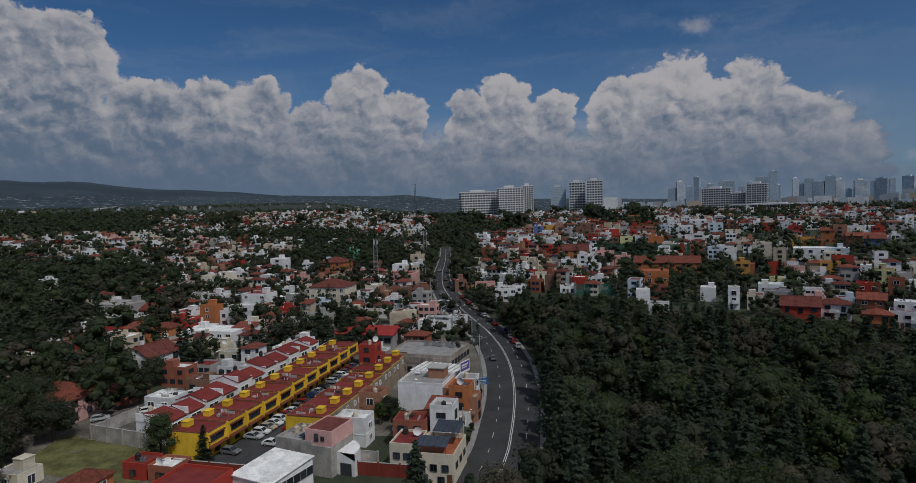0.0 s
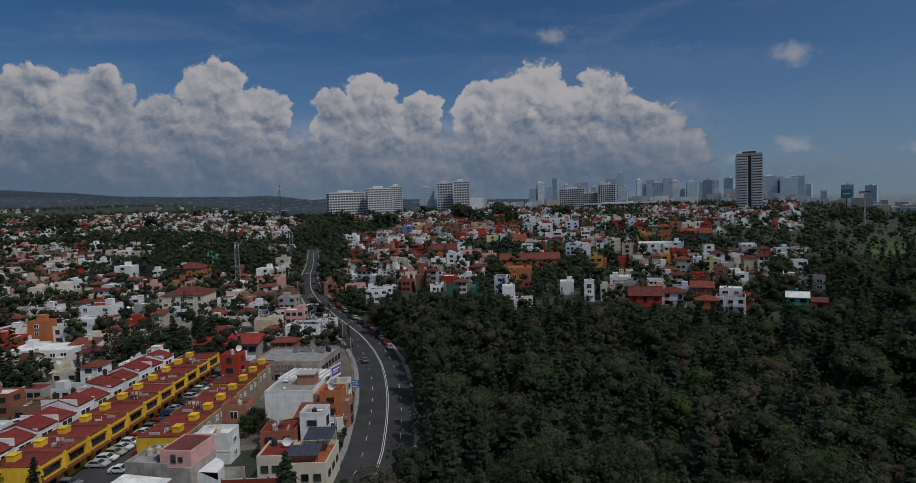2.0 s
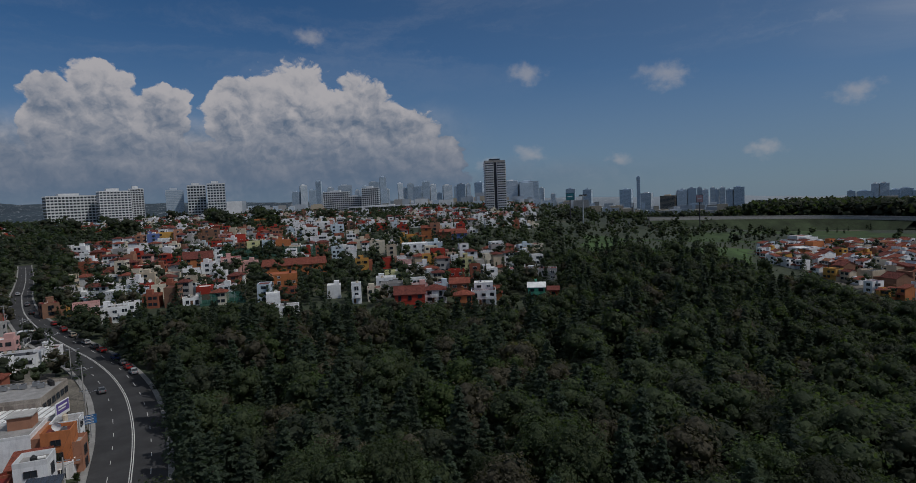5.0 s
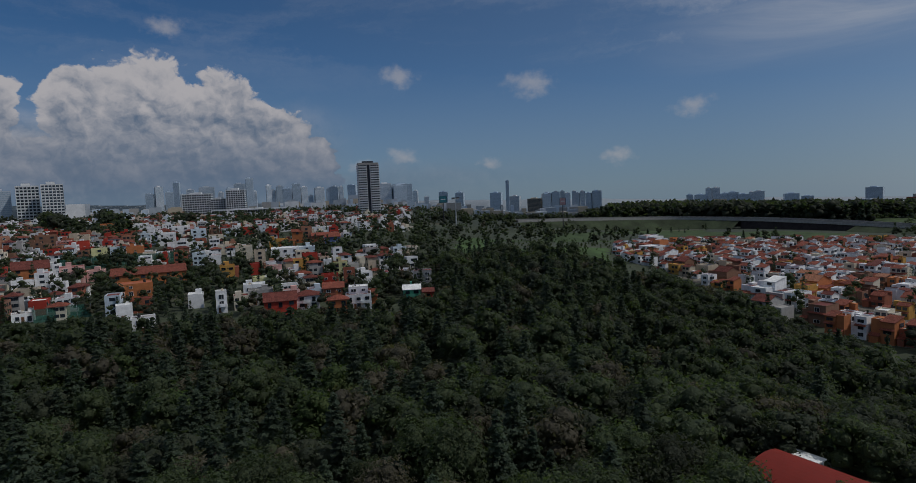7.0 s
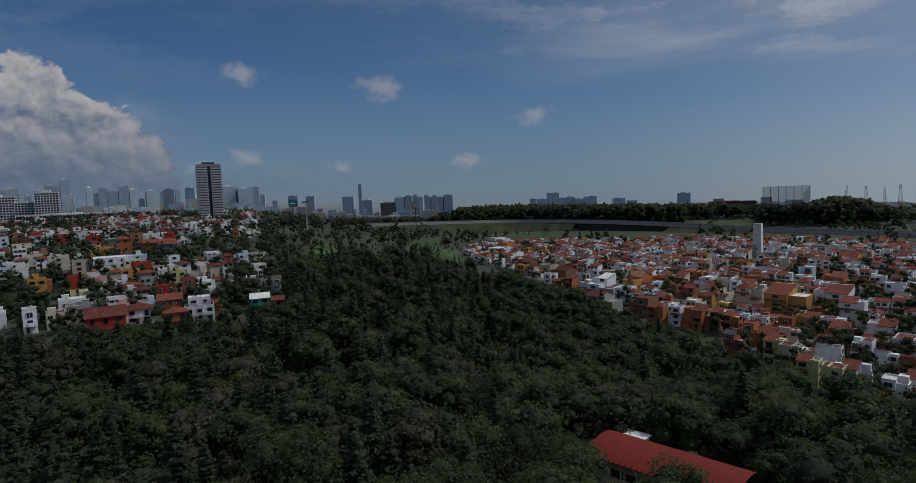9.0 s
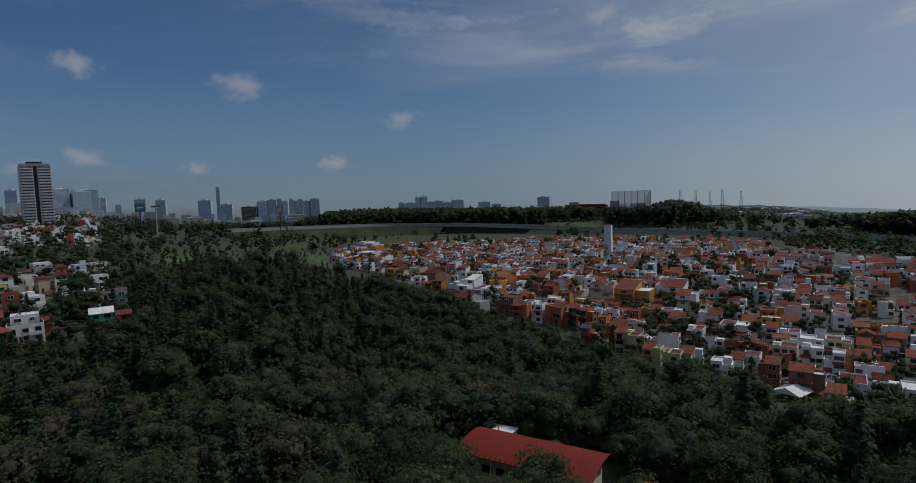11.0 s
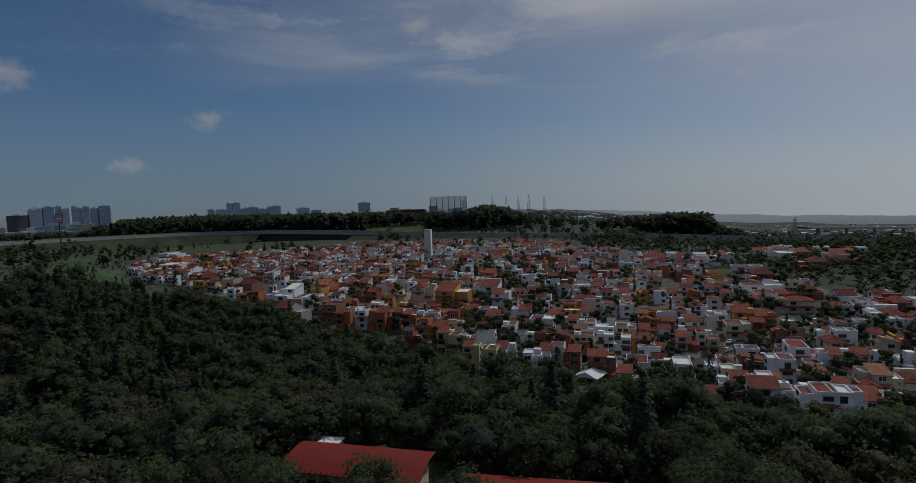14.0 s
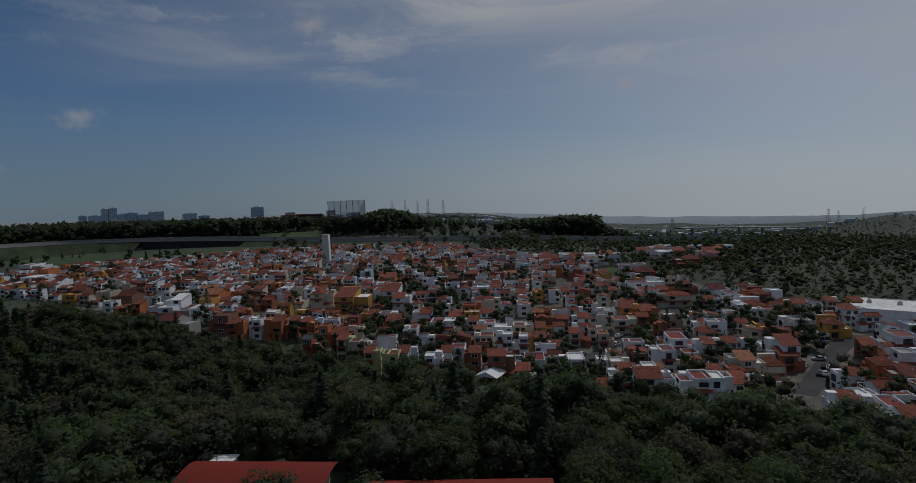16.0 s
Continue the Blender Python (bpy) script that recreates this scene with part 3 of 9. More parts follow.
FITTINGS = [roof_fittings(k) for k in range(5)]
COLOUR_WORDS = {"pale_grey": "pale grey stucco", "white": "white stucco", "cream": "cream stucco", "grey": "bare grey concrete", "beige": "beige stucco", "pink": "pink stucco", "orange": "orange stucco",
                "terracotta": "terracotta stucco", "yellow": "bright yellow stucco", "red": "dark red stucco", "brown": "brown stucco", "blue": "dark blue stucco",
                "pale_blue": "pale blue stucco", "green": "green stucco", "ochre": "ochre stucco", "lime": "pale lime stucco", "brick": "brown brick"}
ROOF_WORDS = {"red_flat": "flat red waterproofed roof", "brown_flat": "flat brown-red roof", "grey_flat": "flat grey roof", "white_flat": "flat white roof",
              "orange_flat": "flat orange roof", "sheet_red": "red sheet roof", "dark": "dark canopy roof", "green_flat": "green roof",
              "tile": "clay tile roof", "tile_dark": "dark clay tile roof", "tile_pale": "pale clay tile roof"}
FLOOR = 2.65


def pitched(s, x0, y0, x1, y1, z, rise, form, m, wall, over=0.45):
    """A tiled roof over a rectangle at height z: gable (ridge along x), hip, shed (low edge at -y)."""
    a0, b0, a1, b1 = x0 - over, y0 - over, x1 + over, y1 + over
    ym = (y0 + y1) / 2
    t = 0.16
    if form == "shed":
        k = rise / (y1 - y0)
        lo, hi = z - k * over, z + rise + k * over
        s.slope([(a0, b0, lo + t), (a1, b0, lo + t), (a1, b1, hi + t), (a0, b1, hi + t)], m)
        s.face([(a0, b0, lo), (a0, b1, hi), (a1, b1, hi), (a1, b0, lo)], m)
        for p, r in (((a0, b0, lo), (a1, b0, lo)), ((a1, b0, lo), (a1, b1, hi)), ((a1, b1, hi), (a0, b1, hi)), ((a0, b1, hi), (a0, b0, lo))):
            s.face([p, r, (r[0], r[1], r[2] + t), (p[0], p[1], p[2] + t)], m)
        for x in (x0, x1):
            s.face([(x, y0, z), (x, y1, z), (x, y1, z + rise)], wall)
        s.face([(x1, y1, z), (x0, y1, z), (x0, y1, z + rise), (x1, y1, z + rise)], wall)
    elif form == "gable":
        k = rise / (ym - y0)
        lo, hi = z - k * over, z + rise
        for yy, xs in ((b0, (a0, a1)), (b1, (a1, a0))):
            s.slope([(xs[0], yy, lo + t), (xs[1], yy, lo + t), (xs[1], ym, hi + t), (xs[0], ym, hi + t)], m)
            s.face([(xs[0], yy, lo), (xs[0], ym, hi), (xs[1], ym, hi), (xs[1], yy, lo)], m)
            s.face([(xs[0], yy, lo), (xs[1], yy, lo), (xs[1], yy, lo + t), (xs[0], yy, lo + t)], m)
            for x in xs:
                s.face([(x, yy, lo), (x, yy, lo + t), (x, ym, hi + t), (x, ym, hi)], m)
        for x in (x0, x1):
            s.face([(x, y0, z), (x, y1, z), (x, ym, z + rise)], wall)
        n = max(3, int((a1 - a0) / 0.5))
        for i in range(n):
            xa = a0 + (a1 - a0) * i / n
            s.box(xa, ym - 0.13, hi + t - 0.06, xa + (a1 - a0) / n * 0.86, ym + 0.13, hi + t + 0.09, m)
    else:
        w, h = a1 - a0, b1 - b0
        lo, hi = z - 0.12, z + rise
        if w >= h:
            r0, r1 = (a0 + h / 2, ym, hi + t), (a1 - h / 2, ym, hi + t)
        else:
            xm = (a0 + a1) / 2
            r0, r1 = (xm, b0 + w / 2, hi + t), (xm, b1 - w / 2, hi + t)
        c = [(a0, b0, lo + t), (a1, b0, lo + t), (a1, b1, lo + t), (a0, b1, lo + t)]
        if w >= h:
            for f in ([c[0], c[1], r1, r0], [c[1], c[2], r1], [c[2], c[3], r0, r1], [c[3], c[0], r0]):
                s.slope(f, m)
        else:
            for f in ([c[0], c[1], r0], [c[1], c[2], r1, r0], [c[2], c[3], r1], [c[3], c[0], r0, r1]):
                s.slope(f, m)
        s.box(a0, b0, lo, a1, b1, lo + t - 0.01, m, True)


def flat_roof(s, x0, y0, x1, y1, z, wall, m, par=0.5, rim=None):
    """A flat roof in a low parapet: one closed ring with a coping, and the surface inside it."""
    t = 0.18
    rim = rim or wall
    o = [(x0, y0), (x1, y0), (x1, y1), (x0, y1)]
    i = [(x0 + t, y0 + t), (x1 - t, y0 + t), (x1 - t, y1 - t), (x0 + t, y1 - t)]
    for k in range(4):
        j = (k + 1) % 4
        s.face([(*o[k], z), (*o[j], z), (*o[j], z + par), (*o[k], z + par)], rim)
        s.face([(*o[k], z + par), (*o[j], z + par), (*i[j], z + par), (*i[k], z + par)], rim)
        s.face([(*i[j], z + 0.08), (*i[k], z + 0.08), (*i[k], z + par), (*i[j], z + par)], rim)
    s.face([(*p, z + 0.08) for p in i], m)


def windows_on(ho, rng, faces, floors, wide, kind, every=3.2, base=0.0, near=True, split=False):
    """Windows in rows on the given faces: each face is (centre x, centre y, turn, length)."""
    for cx, cy, turn, length in faces:
        n = max(1, int((length - 0.8) / every))
        for fl in range(floors):
            for i in range(n):
                u = (i + 0.5) / n * length - length / 2
                w = min(wide * rng.uniform(0.75, 1.25), length / n - 0.5)
                if w < 0.5 or rng.random() < 0.12:
                    continue
                h = rng.choice((1.2, 1.2, 1.4, 2.0)) if near else 1.4
                z = base + fl * FLOOR + (0.95 if h < 1.8 else 0.25)
                m = pose(cx, cy, z, 0, 0, turn) @ pose(u, -0.004, 0) @ Matrix.Diagonal((w, 1.6, h, 1))
                window(ho, kind, m, split)


def house(x, y, turn, w, d, floors=2, wall="white", roof="red_flat", form="flat", wing=0, near=True, seed=None, base=None, group="", extras=True):
    """A dwelling: walls, roof, windows, door, often a lower wing with its own roof, a stair head and water tanks on top."""
    rng = random.Random(int(abs(x) * 31 + abs(y) * 17) if seed is None else seed)
    if math.hypot(x, y) > 190:
        w, d = w * 0.84, d * 0.84
    z = gz(x, y) if base is None else base
    low = min(gz(x + a, y + b) for a in (-w / 2, w / 2) for b in (-d / 2, d / 2)) - z - 0.5
    kind_word = "low-rise house" if floors < 3 else "three-storey house"
    ho = thing("house", pose(x, y, z, 0, 0, turn), f"{COLOUR_WORDS[wall]} {kind_word} with a {ROOF_WORDS[roof]}", "house", group)
    wm, rm = stucco(wall), roofing(roof)
    H = floors * FLOOR + 0.2
    X, Y = w / 2, d / 2
    sw, sr = Shape(), Shape()
    split = wing if wing else 0
    xb = X - w * split            # the main block ends here; the wing is one storey lower
    sw.box(-X, -Y, low, xb, Y, H, wm)
    if form == "flat":
        flat_roof(sr, -X, -Y, xb, Y, H, wm, rm, rng.choice((0.3, 0.6, 0.9)))
    else:
        pitched(sr, -X, -Y, xb, Y, H, (0.28 if form != "shed" else 0.22) * d * (0.8 if form == "hip" else 1), form, rm, wm)
    if split:
        h2 = H - FLOOR if floors > 1 else H * 0.8
        sr2 = Shape()
        sw.box(xb, -Y, low, X, Y * 0.7, h2, wm)
        if rng.random() < 0.5:
            flat_roof(sr2, xb, -Y, X, Y * 0.7, h2, wm, rm if form == "flat" else roofing("brown_flat"), 0.8)
        else:
            pitched(sr2, xb + 0.02, -Y, X, Y * 0.7, h2, 0.2 * d, "shed", rm if roof.startswith("tile") else roofing("tile"), wm, 0.3)
    if near and floors > 1:        # band between the storeys and a canopy over the entrance
        sw.box(-X - 0.06, -Y - 0.06, FLOOR - 0.1, xb + 0.06, Y + 0.06, FLOOR + 0.12, wm, True)
        if rng.random() < 0.6:
            u = rng.uniform(-X * 0.5, max(-X * 0.4, xb - 2.5))
            sw.box(u, -Y - 1.3, FLOOR - 0.15, u + 2.6, -Y, FLOOR + 0.05, wm, True)
            for a, b in ((u, u + 0.1), (u + 2.5, u + 2.6)):
                sw.box(a, -Y - 1.3, FLOOR + 0.05, b, -Y, FLOOR + 1.0, wm)
            sw.box(u + 0.1, -Y - 1.3, FLOOR + 0.05, u + 2.5, -Y - 1.2, FLOOR + 1.0, wm)
    part("wall", sw, ho)
    part("roof", sr, ho, ROOF_WORDS[roof])
    if split:
        part("roof", sr2, ho)
    length = xb + X
    faces = [((xb - X) / 2, -Y, 0, length), (-X, 0, 270, d), (X if not split else xb, 0, 90, d), ((xb - X) / 2, Y, 180, length)]
    if math.hypot(x, y) > 200:
        faces = faces[:2]
    windows_on(ho, rng, faces, floors, 1.7, "white" if rng.random() < 0.4 else "dark", 3.1 if near else 4.9, near=near, split=math.hypot(x, y) < 165)
    if split:
        windows_on(ho, rng, [((xb + X) / 2, -Y, 0, X - xb)], max(1, floors - 1), 1.5, "dark", near=near)
    if near:
        part("door", DOOR, ho, at=pose(rng.uniform(-X * 0.5, X * 0.3), -Y, 0.05) @ Matrix.Diagonal((1.0, 1, 2.1, 1)))
    if form == "flat" and extras:
        if rng.random() < 0.55 and w > 6:
            u, v = rng.uniform(-X + 0.4, xb - 3.0), rng.uniform(-Y * 0.2, Y - 2.9)
            part("stair_head", Shape().box(u, v, H, u + 2.5, v + 2.4, H + 2.1, wm, top=rm).box(u - 0.1, v - 0.1, H + 2.1, u + 2.6, v + 2.5, H + 2.25, wm, True), ho)
        if rng.random() < (0.75 if near else 0.4):
            part("water_tank", TANKS[rng.random() < 0.35], ho, at=pose(rng.uniform(-X + 0.9, xb - 0.9), rng.uniform(-Y + 0.9, Y - 0.9), H + 0.08))
        if near and rng.random() < 0.25:
            part("satellite_dish", DISH, ho, at=pose(rng.uniform(-X + 1, xb - 1), rng.uniform(-Y + 1, Y - 1), H + 0.08, 0, 0, rng.uniform(-40, 40) - turn))
        if w > 5.5 and d > 5.0 and math.hypot(x, y) < 300 and rng.random() < 0.8:
            part("roof_clutter", rng.choice(FITTINGS), ho, "", pose(rng.uniform(-X + 2.1, max(-X + 2.2, xb - 2.1)), rng.uniform(-Y * 0.15, Y * 0.15), H + 0.08, 0, 0, rng.choice((0, 90, 180))))
        if near and math.hypot(x, y) < 210 and rng.random() < 0.6:
            part(*rng.choice((("gas_tank", GAS_TANK), ("skylight", SKYLIGHT), ("air_conditioner", AIRCON))), ho, at=pose(rng.uniform(-X + 1.2, xb - 1.2), rng.uniform(-Y + 1.0, Y - 1.0), H + 0.08, 0, 0, rng.choice((0, 90))))
    elif near and extras and rng.random() < 0.4:
        u = rng.uniform(-X * 0.6, xb * 0.4)
        part("chimney", Shape().box(u, Y * 0.3, H, u + 0.8, Y * 0.3 + 0.8, H + 0.24 * d + 1.2, wm).box(u - 0.1, Y * 0.3 - 0.1, H + 0.24 * d + 1.2, u + 0.9, Y * 0.3 + 0.9, H + 0.24 * d + 1.35, wm, True), ho)
    c, s_ = math.cos(radians(turn)), math.sin(radians(turn))
    n = max(1, round(max(w, d) / min(w, d)))
    for k in range(n):
        u = (k + 0.5) / n - 0.5
        ox, oy = (u * w, 0) if w >= d else (0, u * d)
        take(x + ox * c - oy * s_, y + ox * s_ + oy * c, min(w, d) * 0.55 + 0.6)
    return ho


def estate_house(x, y, turn, w, d, floors=2, wall="white", roof="tile", form="shed", wing=0, near=True, seed=None, planned=True):
    """A stuccoed house of several blocks: a tiled main block, a flat terrace block beside it, a taller stair block and a tiled porch."""
    rng = random.Random(int(abs(x) * 31 + abs(y) * 17) if seed is None else seed)
    if planned:
        (x, y), w, d = away(x, y), w * 1.16, d * 1.16
    z = gz(x, y)
    ho = thing("house", pose(x, y, z, 0, 0, turn), f"{COLOUR_WORDS[wall]} house with a {ROOF_WORDS[roof]}", "house", "houses of the estate")
    sw, sr = Shape(), Shape()
    roofs = [sr, Shape(), Shape()]
    spots = estate_blocks(sw, roofs, rng, w, d, floors, wall, roof, form)
    part("wall", sw, ho)
    for k, r_ in enumerate(roofs):
        if r_.f:
            part("roof", r_, ho, ROOF_WORDS[roof] if k == 0 else "")
    far = math.hypot(x, y)
    windows_on(ho, rng, spots if far < 260 else spots[:2], floors, 2.2, "dark" if rng.random() < 0.7 else "white", 2.9 if far < 200 else 5.0, near=near, split=far < 200)
    if far < 230:
        part("door", DOOR, ho, at=pose(-w * 0.2, -d / 2, 0.05) @ Matrix.Diagonal((1.0, 1, 2.1, 1)))
    if rng.random() < 0.3:
        part("satellite_dish", DISH, ho, at=pose(w * 0.3, d * 0.1, floors * FLOOR - 0.2, 0, 0, rng.uniform(-40, 40) - turn) @ Matrix.Diagonal((0.7, 0.7, 0.7, 1)))
    n = max(1, round(max(w, d) / min(w, d)))
    c, s_ = math.cos(radians(turn)), math.sin(radians(turn))
    for k in range(n):
        u = (k + 0.5) / n - 0.5
        ox, oy = (u * w, 0) if w >= d else (0, u * d)
        take(x + ox * c - oy * s_, y + ox * s_ + oy * c, min(w, d) * 0.55 + 0.4)
    return ho


def estate_blocks(sw, roofs, rng, w, d, floors, wall, roof, form):
    """Fills in the blocks and roofs of an estate house; returns the faces that take windows."""
    wm, rm = stucco(wall), roofing(roof)
    X, Y, H = w / 2, d / 2, floors * FLOOR
    flip = rng.choice((-1, 1))
    xs = X * rng.uniform(0.1, 0.4) * flip         # where the tiled block meets the terrace block
    a0, a1 = (-X, xs) if flip > 0 else (xs, X)
    b0, b1 = (xs, X) if flip > 0 else (-X, xs)
    sw.box(a0, -Y, -2.5, a1, Y, H, wm)
    if form == "flat":
        flat_roof(roofs[0], a0, -Y, a1, Y, H, wm, rm, 0.6)
    else:
        pitched(roofs[0], a0, -Y, a1, Y * 0.75, H, 0.19 * d, form if form != "hip" or w > 9 else "shed", rm, wm, 0.3)
        if rng.random() < 0.35:
            sw.box(a0, Y * 0.75, H, a1, Y, H + 0.20 * d, wm)
    h2 = H - rng.choice((0, 1.0, 2.6) if floors > 1 else (0, 0.4))
    sw.box(b0, -Y * 0.7, -2.5, b1, Y * 0.85, h2, wm)
    flat_roof(roofs[1], b0, -Y * 0.7, b1, Y * 0.85, h2, wm, roofing(rng.choice(("red_flat", "white_flat", "brown_flat", "grey_flat"))), 0.6)
    if rng.random() < 0.42:                        # stair block
        u = rng.uniform(b0, max(b0, b1 - 2.4))
        sw.box(u, Y * 0.1, h2, min(u + 2.3, b1), Y * 0.7, H + rng.uniform(0.2, 1.3), wm)
    if rng.random() < 0.6:                         # tiled porch
        sw.box(b0 + 0.2, -Y - 1.2, -2.5, b1 - 0.2, -Y * 0.7, FLOOR - 0.2, wm)
        pitched(roofs[2], b0 + 0.2, -Y - 1.2, b1 - 0.2, -Y * 0.7, FLOOR - 0.2, 0.7, "shed", roofing("tile"), wm, 0.25)
    if floors > 1 and rng.random() < 0.7:          # tiled strip over the lower windows
        z = FLOOR * (floors - 1) - 0.25
        pitched(roofs[2], a0 + 0.1, -Y - 1.0, a1 - 0.1, -Y - 0.02, z, 0.42, "shed", roofing("tile" if not roof.startswith("tile") else roof), wm, 0.12)
    elif floors > 1:                               # balcony
        z = FLOOR * (floors - 1) - 0.1
        sw.box(a0 + 0.2, -Y - 1.2, z, a1 - 0.2, -Y, z + 0.18, wm, True)
        sw.box(a0 + 0.2, -Y - 1.2, z + 0.18, a1 - 0.2, -Y - 1.1, z + 0.95, wm)
    return [((a0 + a1) / 2, -Y, 0, a1 - a0), (-X if flip > 0 else b0, 0, 270, d * 0.65), ((b0 + b1) / 2, Y * 0.85, 180, b1 - b0), (a1 if flip < 0 else b1, 0, 90, d * 0.65)]

# ---------------------------------------------------------------- houses that can be told apart, street by street
house(-96.3, 179.8, 75, 15.4, 12.3, 2, "white", "tile_dark", "gable")
house(-92.3, 155.7, -15, 11.0, 8.8, 1, "terracotta", "tile", "hip")
house(-100.2, 145.3, -15, 15.2, 12.1, 2, "pink", "tile", "hip")
house(-111.9, 169.4, -15, 16.4, 13.1, 2, "cream", "tile_dark", "hip")
house(-87.3, 207.4, -15, 24.9, 12.4, 2, "white", "white_flat", "flat")
house(-77.3, 208.6, -15, 9.4, 7.5, 2, "white", "tile", "shed")
house(-53.3, 193.3, -15, 8.5, 6.8, 2, "white", "white_flat", "flat")
house(-57.9, 195.1, -15, 10.3, 8.2, 1, "white", "white_flat", "flat")
house(-87.8, 197.4, -15, 5.2, 5.0, 2, "cream", "tile_dark", "gable")
house(-81.5, 196.8, -15, 7.7, 6.2, 1, "cream", "brown_flat", "flat")
house(-101.3, 205.9, -15, 13.8, 11.1, 1, "grey", "grey_flat", "flat")
house(-134.1, 223.3, -15, 15.7, 12.5, 2, "grey", "grey_flat", "flat")
house(-132.6, 206.6, -15, 11.1, 8.9, 2, "white", "red_flat", "flat")
house(-135.9, 205.0, -15, 14.8, 11.9, 1, "red", "tile_dark", "hip")
house(-126.3, 202.9, -15, 14.4, 11.5, 2, "red", "red_flat", "flat")
house(-137.9, 236.2, -15, 19.2, 15.4, 3, "grey", "grey_flat", "flat")
house(-115.3, 207.1, -15, 10.7, 8.6, 2, "orange", "tile", "shed")
house(-125.7, 238.4, -15, 12.2, 9.7, 2, "terracotta", "tile", "gable")
house(-128.4, 228.4, -15, 6.6, 5.3, 2, "white", "grey_flat", "flat")
house(-107.3, 233.5, -15, 15.5, 12.4, 2, "white", "red_flat", "flat", wing=0.3)
house(-98.9, 231.8, -15, 8.1, 6.5, 3, "orange", "orange_flat", "flat")
house(-90.9, 233.4, -15, 10.1, 8.0, 2, "white", "grey_flat", "flat")
house(-106.8, 211.0, -15, 9.5, 7.6, 2, "orange", "tile", "hip")
house(-156.6, 283.6, -15, 9.7, 7.8, 2, "terracotta", "red_flat", "flat")
house(-141.4, 275.9, -15, 14.0, 11.2, 2, "red", "red_flat", "flat")
house(-133.6, 280.3, -15, 10.9, 8.7, 3, "beige", "grey_flat", "flat")
house(-155.5, 310.2, -15, 10.4, 8.3, 2, "cream", "tile", "flat", near=False)
house(-121.7, 296.0, -15, 16.0, 12.8, 3, "cream", "grey_flat", "flat")
house(-111.6, 267.1, -15, 11.6, 9.3, 2, "white", "red_flat", "flat")
house(-87.7, 255.9, -15, 13.6, 10.9, 3, "white", "red_flat", "flat")
house(-84.1, 231.2, -15, 6.2, 5.0, 3, "white", "white_flat", "flat")
house(-197.6, 279.7, -15, 8.6, 6.9, 3, "white", "white_flat", "flat", near=False)
house(-219.0, 289.5, -15, 18.2, 14.5, 2, "white", "grey_flat", "flat", near=False)
house(-176.4, 247.0, -15, 9.1, 7.3, 2, "white", "tile_dark", "flat")
house(-179.6, 264.9, -15, 9.6, 7.7, 2, "red", "red_flat", "flat")
house(-239.5, 312.8, -15, 15.8, 12.6, 2, "terracotta", "tile", "flat", near=False)
house(-244.5, 330.4, -15, 10.3, 8.2, 2, "white", "white_flat", "flat", near=False)
house(-236.5, 361.5, -15, 17.3, 13.8, 2, "pale_blue", "grey_flat", "flat", near=False)
house(-215.1, 344.3, -15, 16.2, 13.0, 2, "white", "red_flat", "flat", near=False)
house(-213.4, 365.2, -15, 10.6, 8.5, 2, "white", "white_flat", "flat", near=False)
house(-26.4, 167.9, -15, 5.0, 5.0, 4, "red", "red_flat", "flat")
house(-43.5, 241.6, 75, 8.9, 7.1, 2, "white", "tile", "gable")
house(-58.8, 271.2, -12, 20.9, 16.0, 3, "cream", "tile_dark", "hip")
house(-23.3, 225.3, -15, 8.0, 6.4, 2, "beige", "grey_flat", "flat")
house(-20.2, 229.6, -15, 5.8, 5.0, 2, "cream", "grey_flat", "flat")
house(-8.7, 225.8, -15, 13.6, 10.9, 1, "white", "dark", "flat")
house(-12.6, 215.6, -15, 6.5, 5.2, 2, "white", "white_flat", "flat")
house(-1.1, 229.5, -15, 8.1, 6.5, 1, "white", "red_flat", "flat")
house(-61.5, 235.6, -15, 5.4, 5.0, 3, "beige", "tile", "shed")
house(-54.4, 227.6, -15, 10.6, 8.5, 2, "grey", "grey_flat", "flat")
house(-71.2, 339.1, -15, 18.0, 14.4, 3, "orange", "tile_dark", "hip", near=False)
house(-84.3, 336.6, -15, 10.4, 8.3, 2, "white", "grey_flat", "flat", near=False)
house(-32.6, 342.0, -15, 12.4, 9.9, 2, "white", "white_flat", "flat", near=False)
house(-24.8, 355.6, -15, 8.9, 7.1, 3, "beige", "grey_flat", "flat", near=False)
house(-30.1, 314.1, -15, 17.4, 13.9, 2, "pink", "red_flat", "flat")
house(-42.7, 313.6, -15, 19.0, 15.2, 1, "white", "white_flat", "flat")
house(-23.9, 275.5, -15, 20.8, 10.4, 2, "brown", "brown_flat", "flat")
house(-71.6, 399.1, -15, 8.1, 6.5, 2, "green", "grey_flat", "flat", near=False)
house(-63.6, 308.5, -15, 9.5, 7.6, 2, "beige", "tile", "flat")
house(-107.3, 352.0, -15, 11.0, 8.8, 3, "white", "white_flat", "flat", near=False)
house(1.3, 144.5, -15, 5.0, 5.0, 3, "white", "grey_flat", "flat")
house(-0.2, 137.0, -15, 5.0, 5.0, 3, "orange", "brown_flat", "flat")
house(1.1, 137.0, -15, 5.6, 5.0, 2, "brick", "grey_flat", "flat")
house(-5.0, 131.4, -15, 5.4, 5.0, 2, "orange", "tile", "shed")
house(-1.7, 136.5, -15, 8.4, 6.7, 1, "white", "orange_flat", "flat")
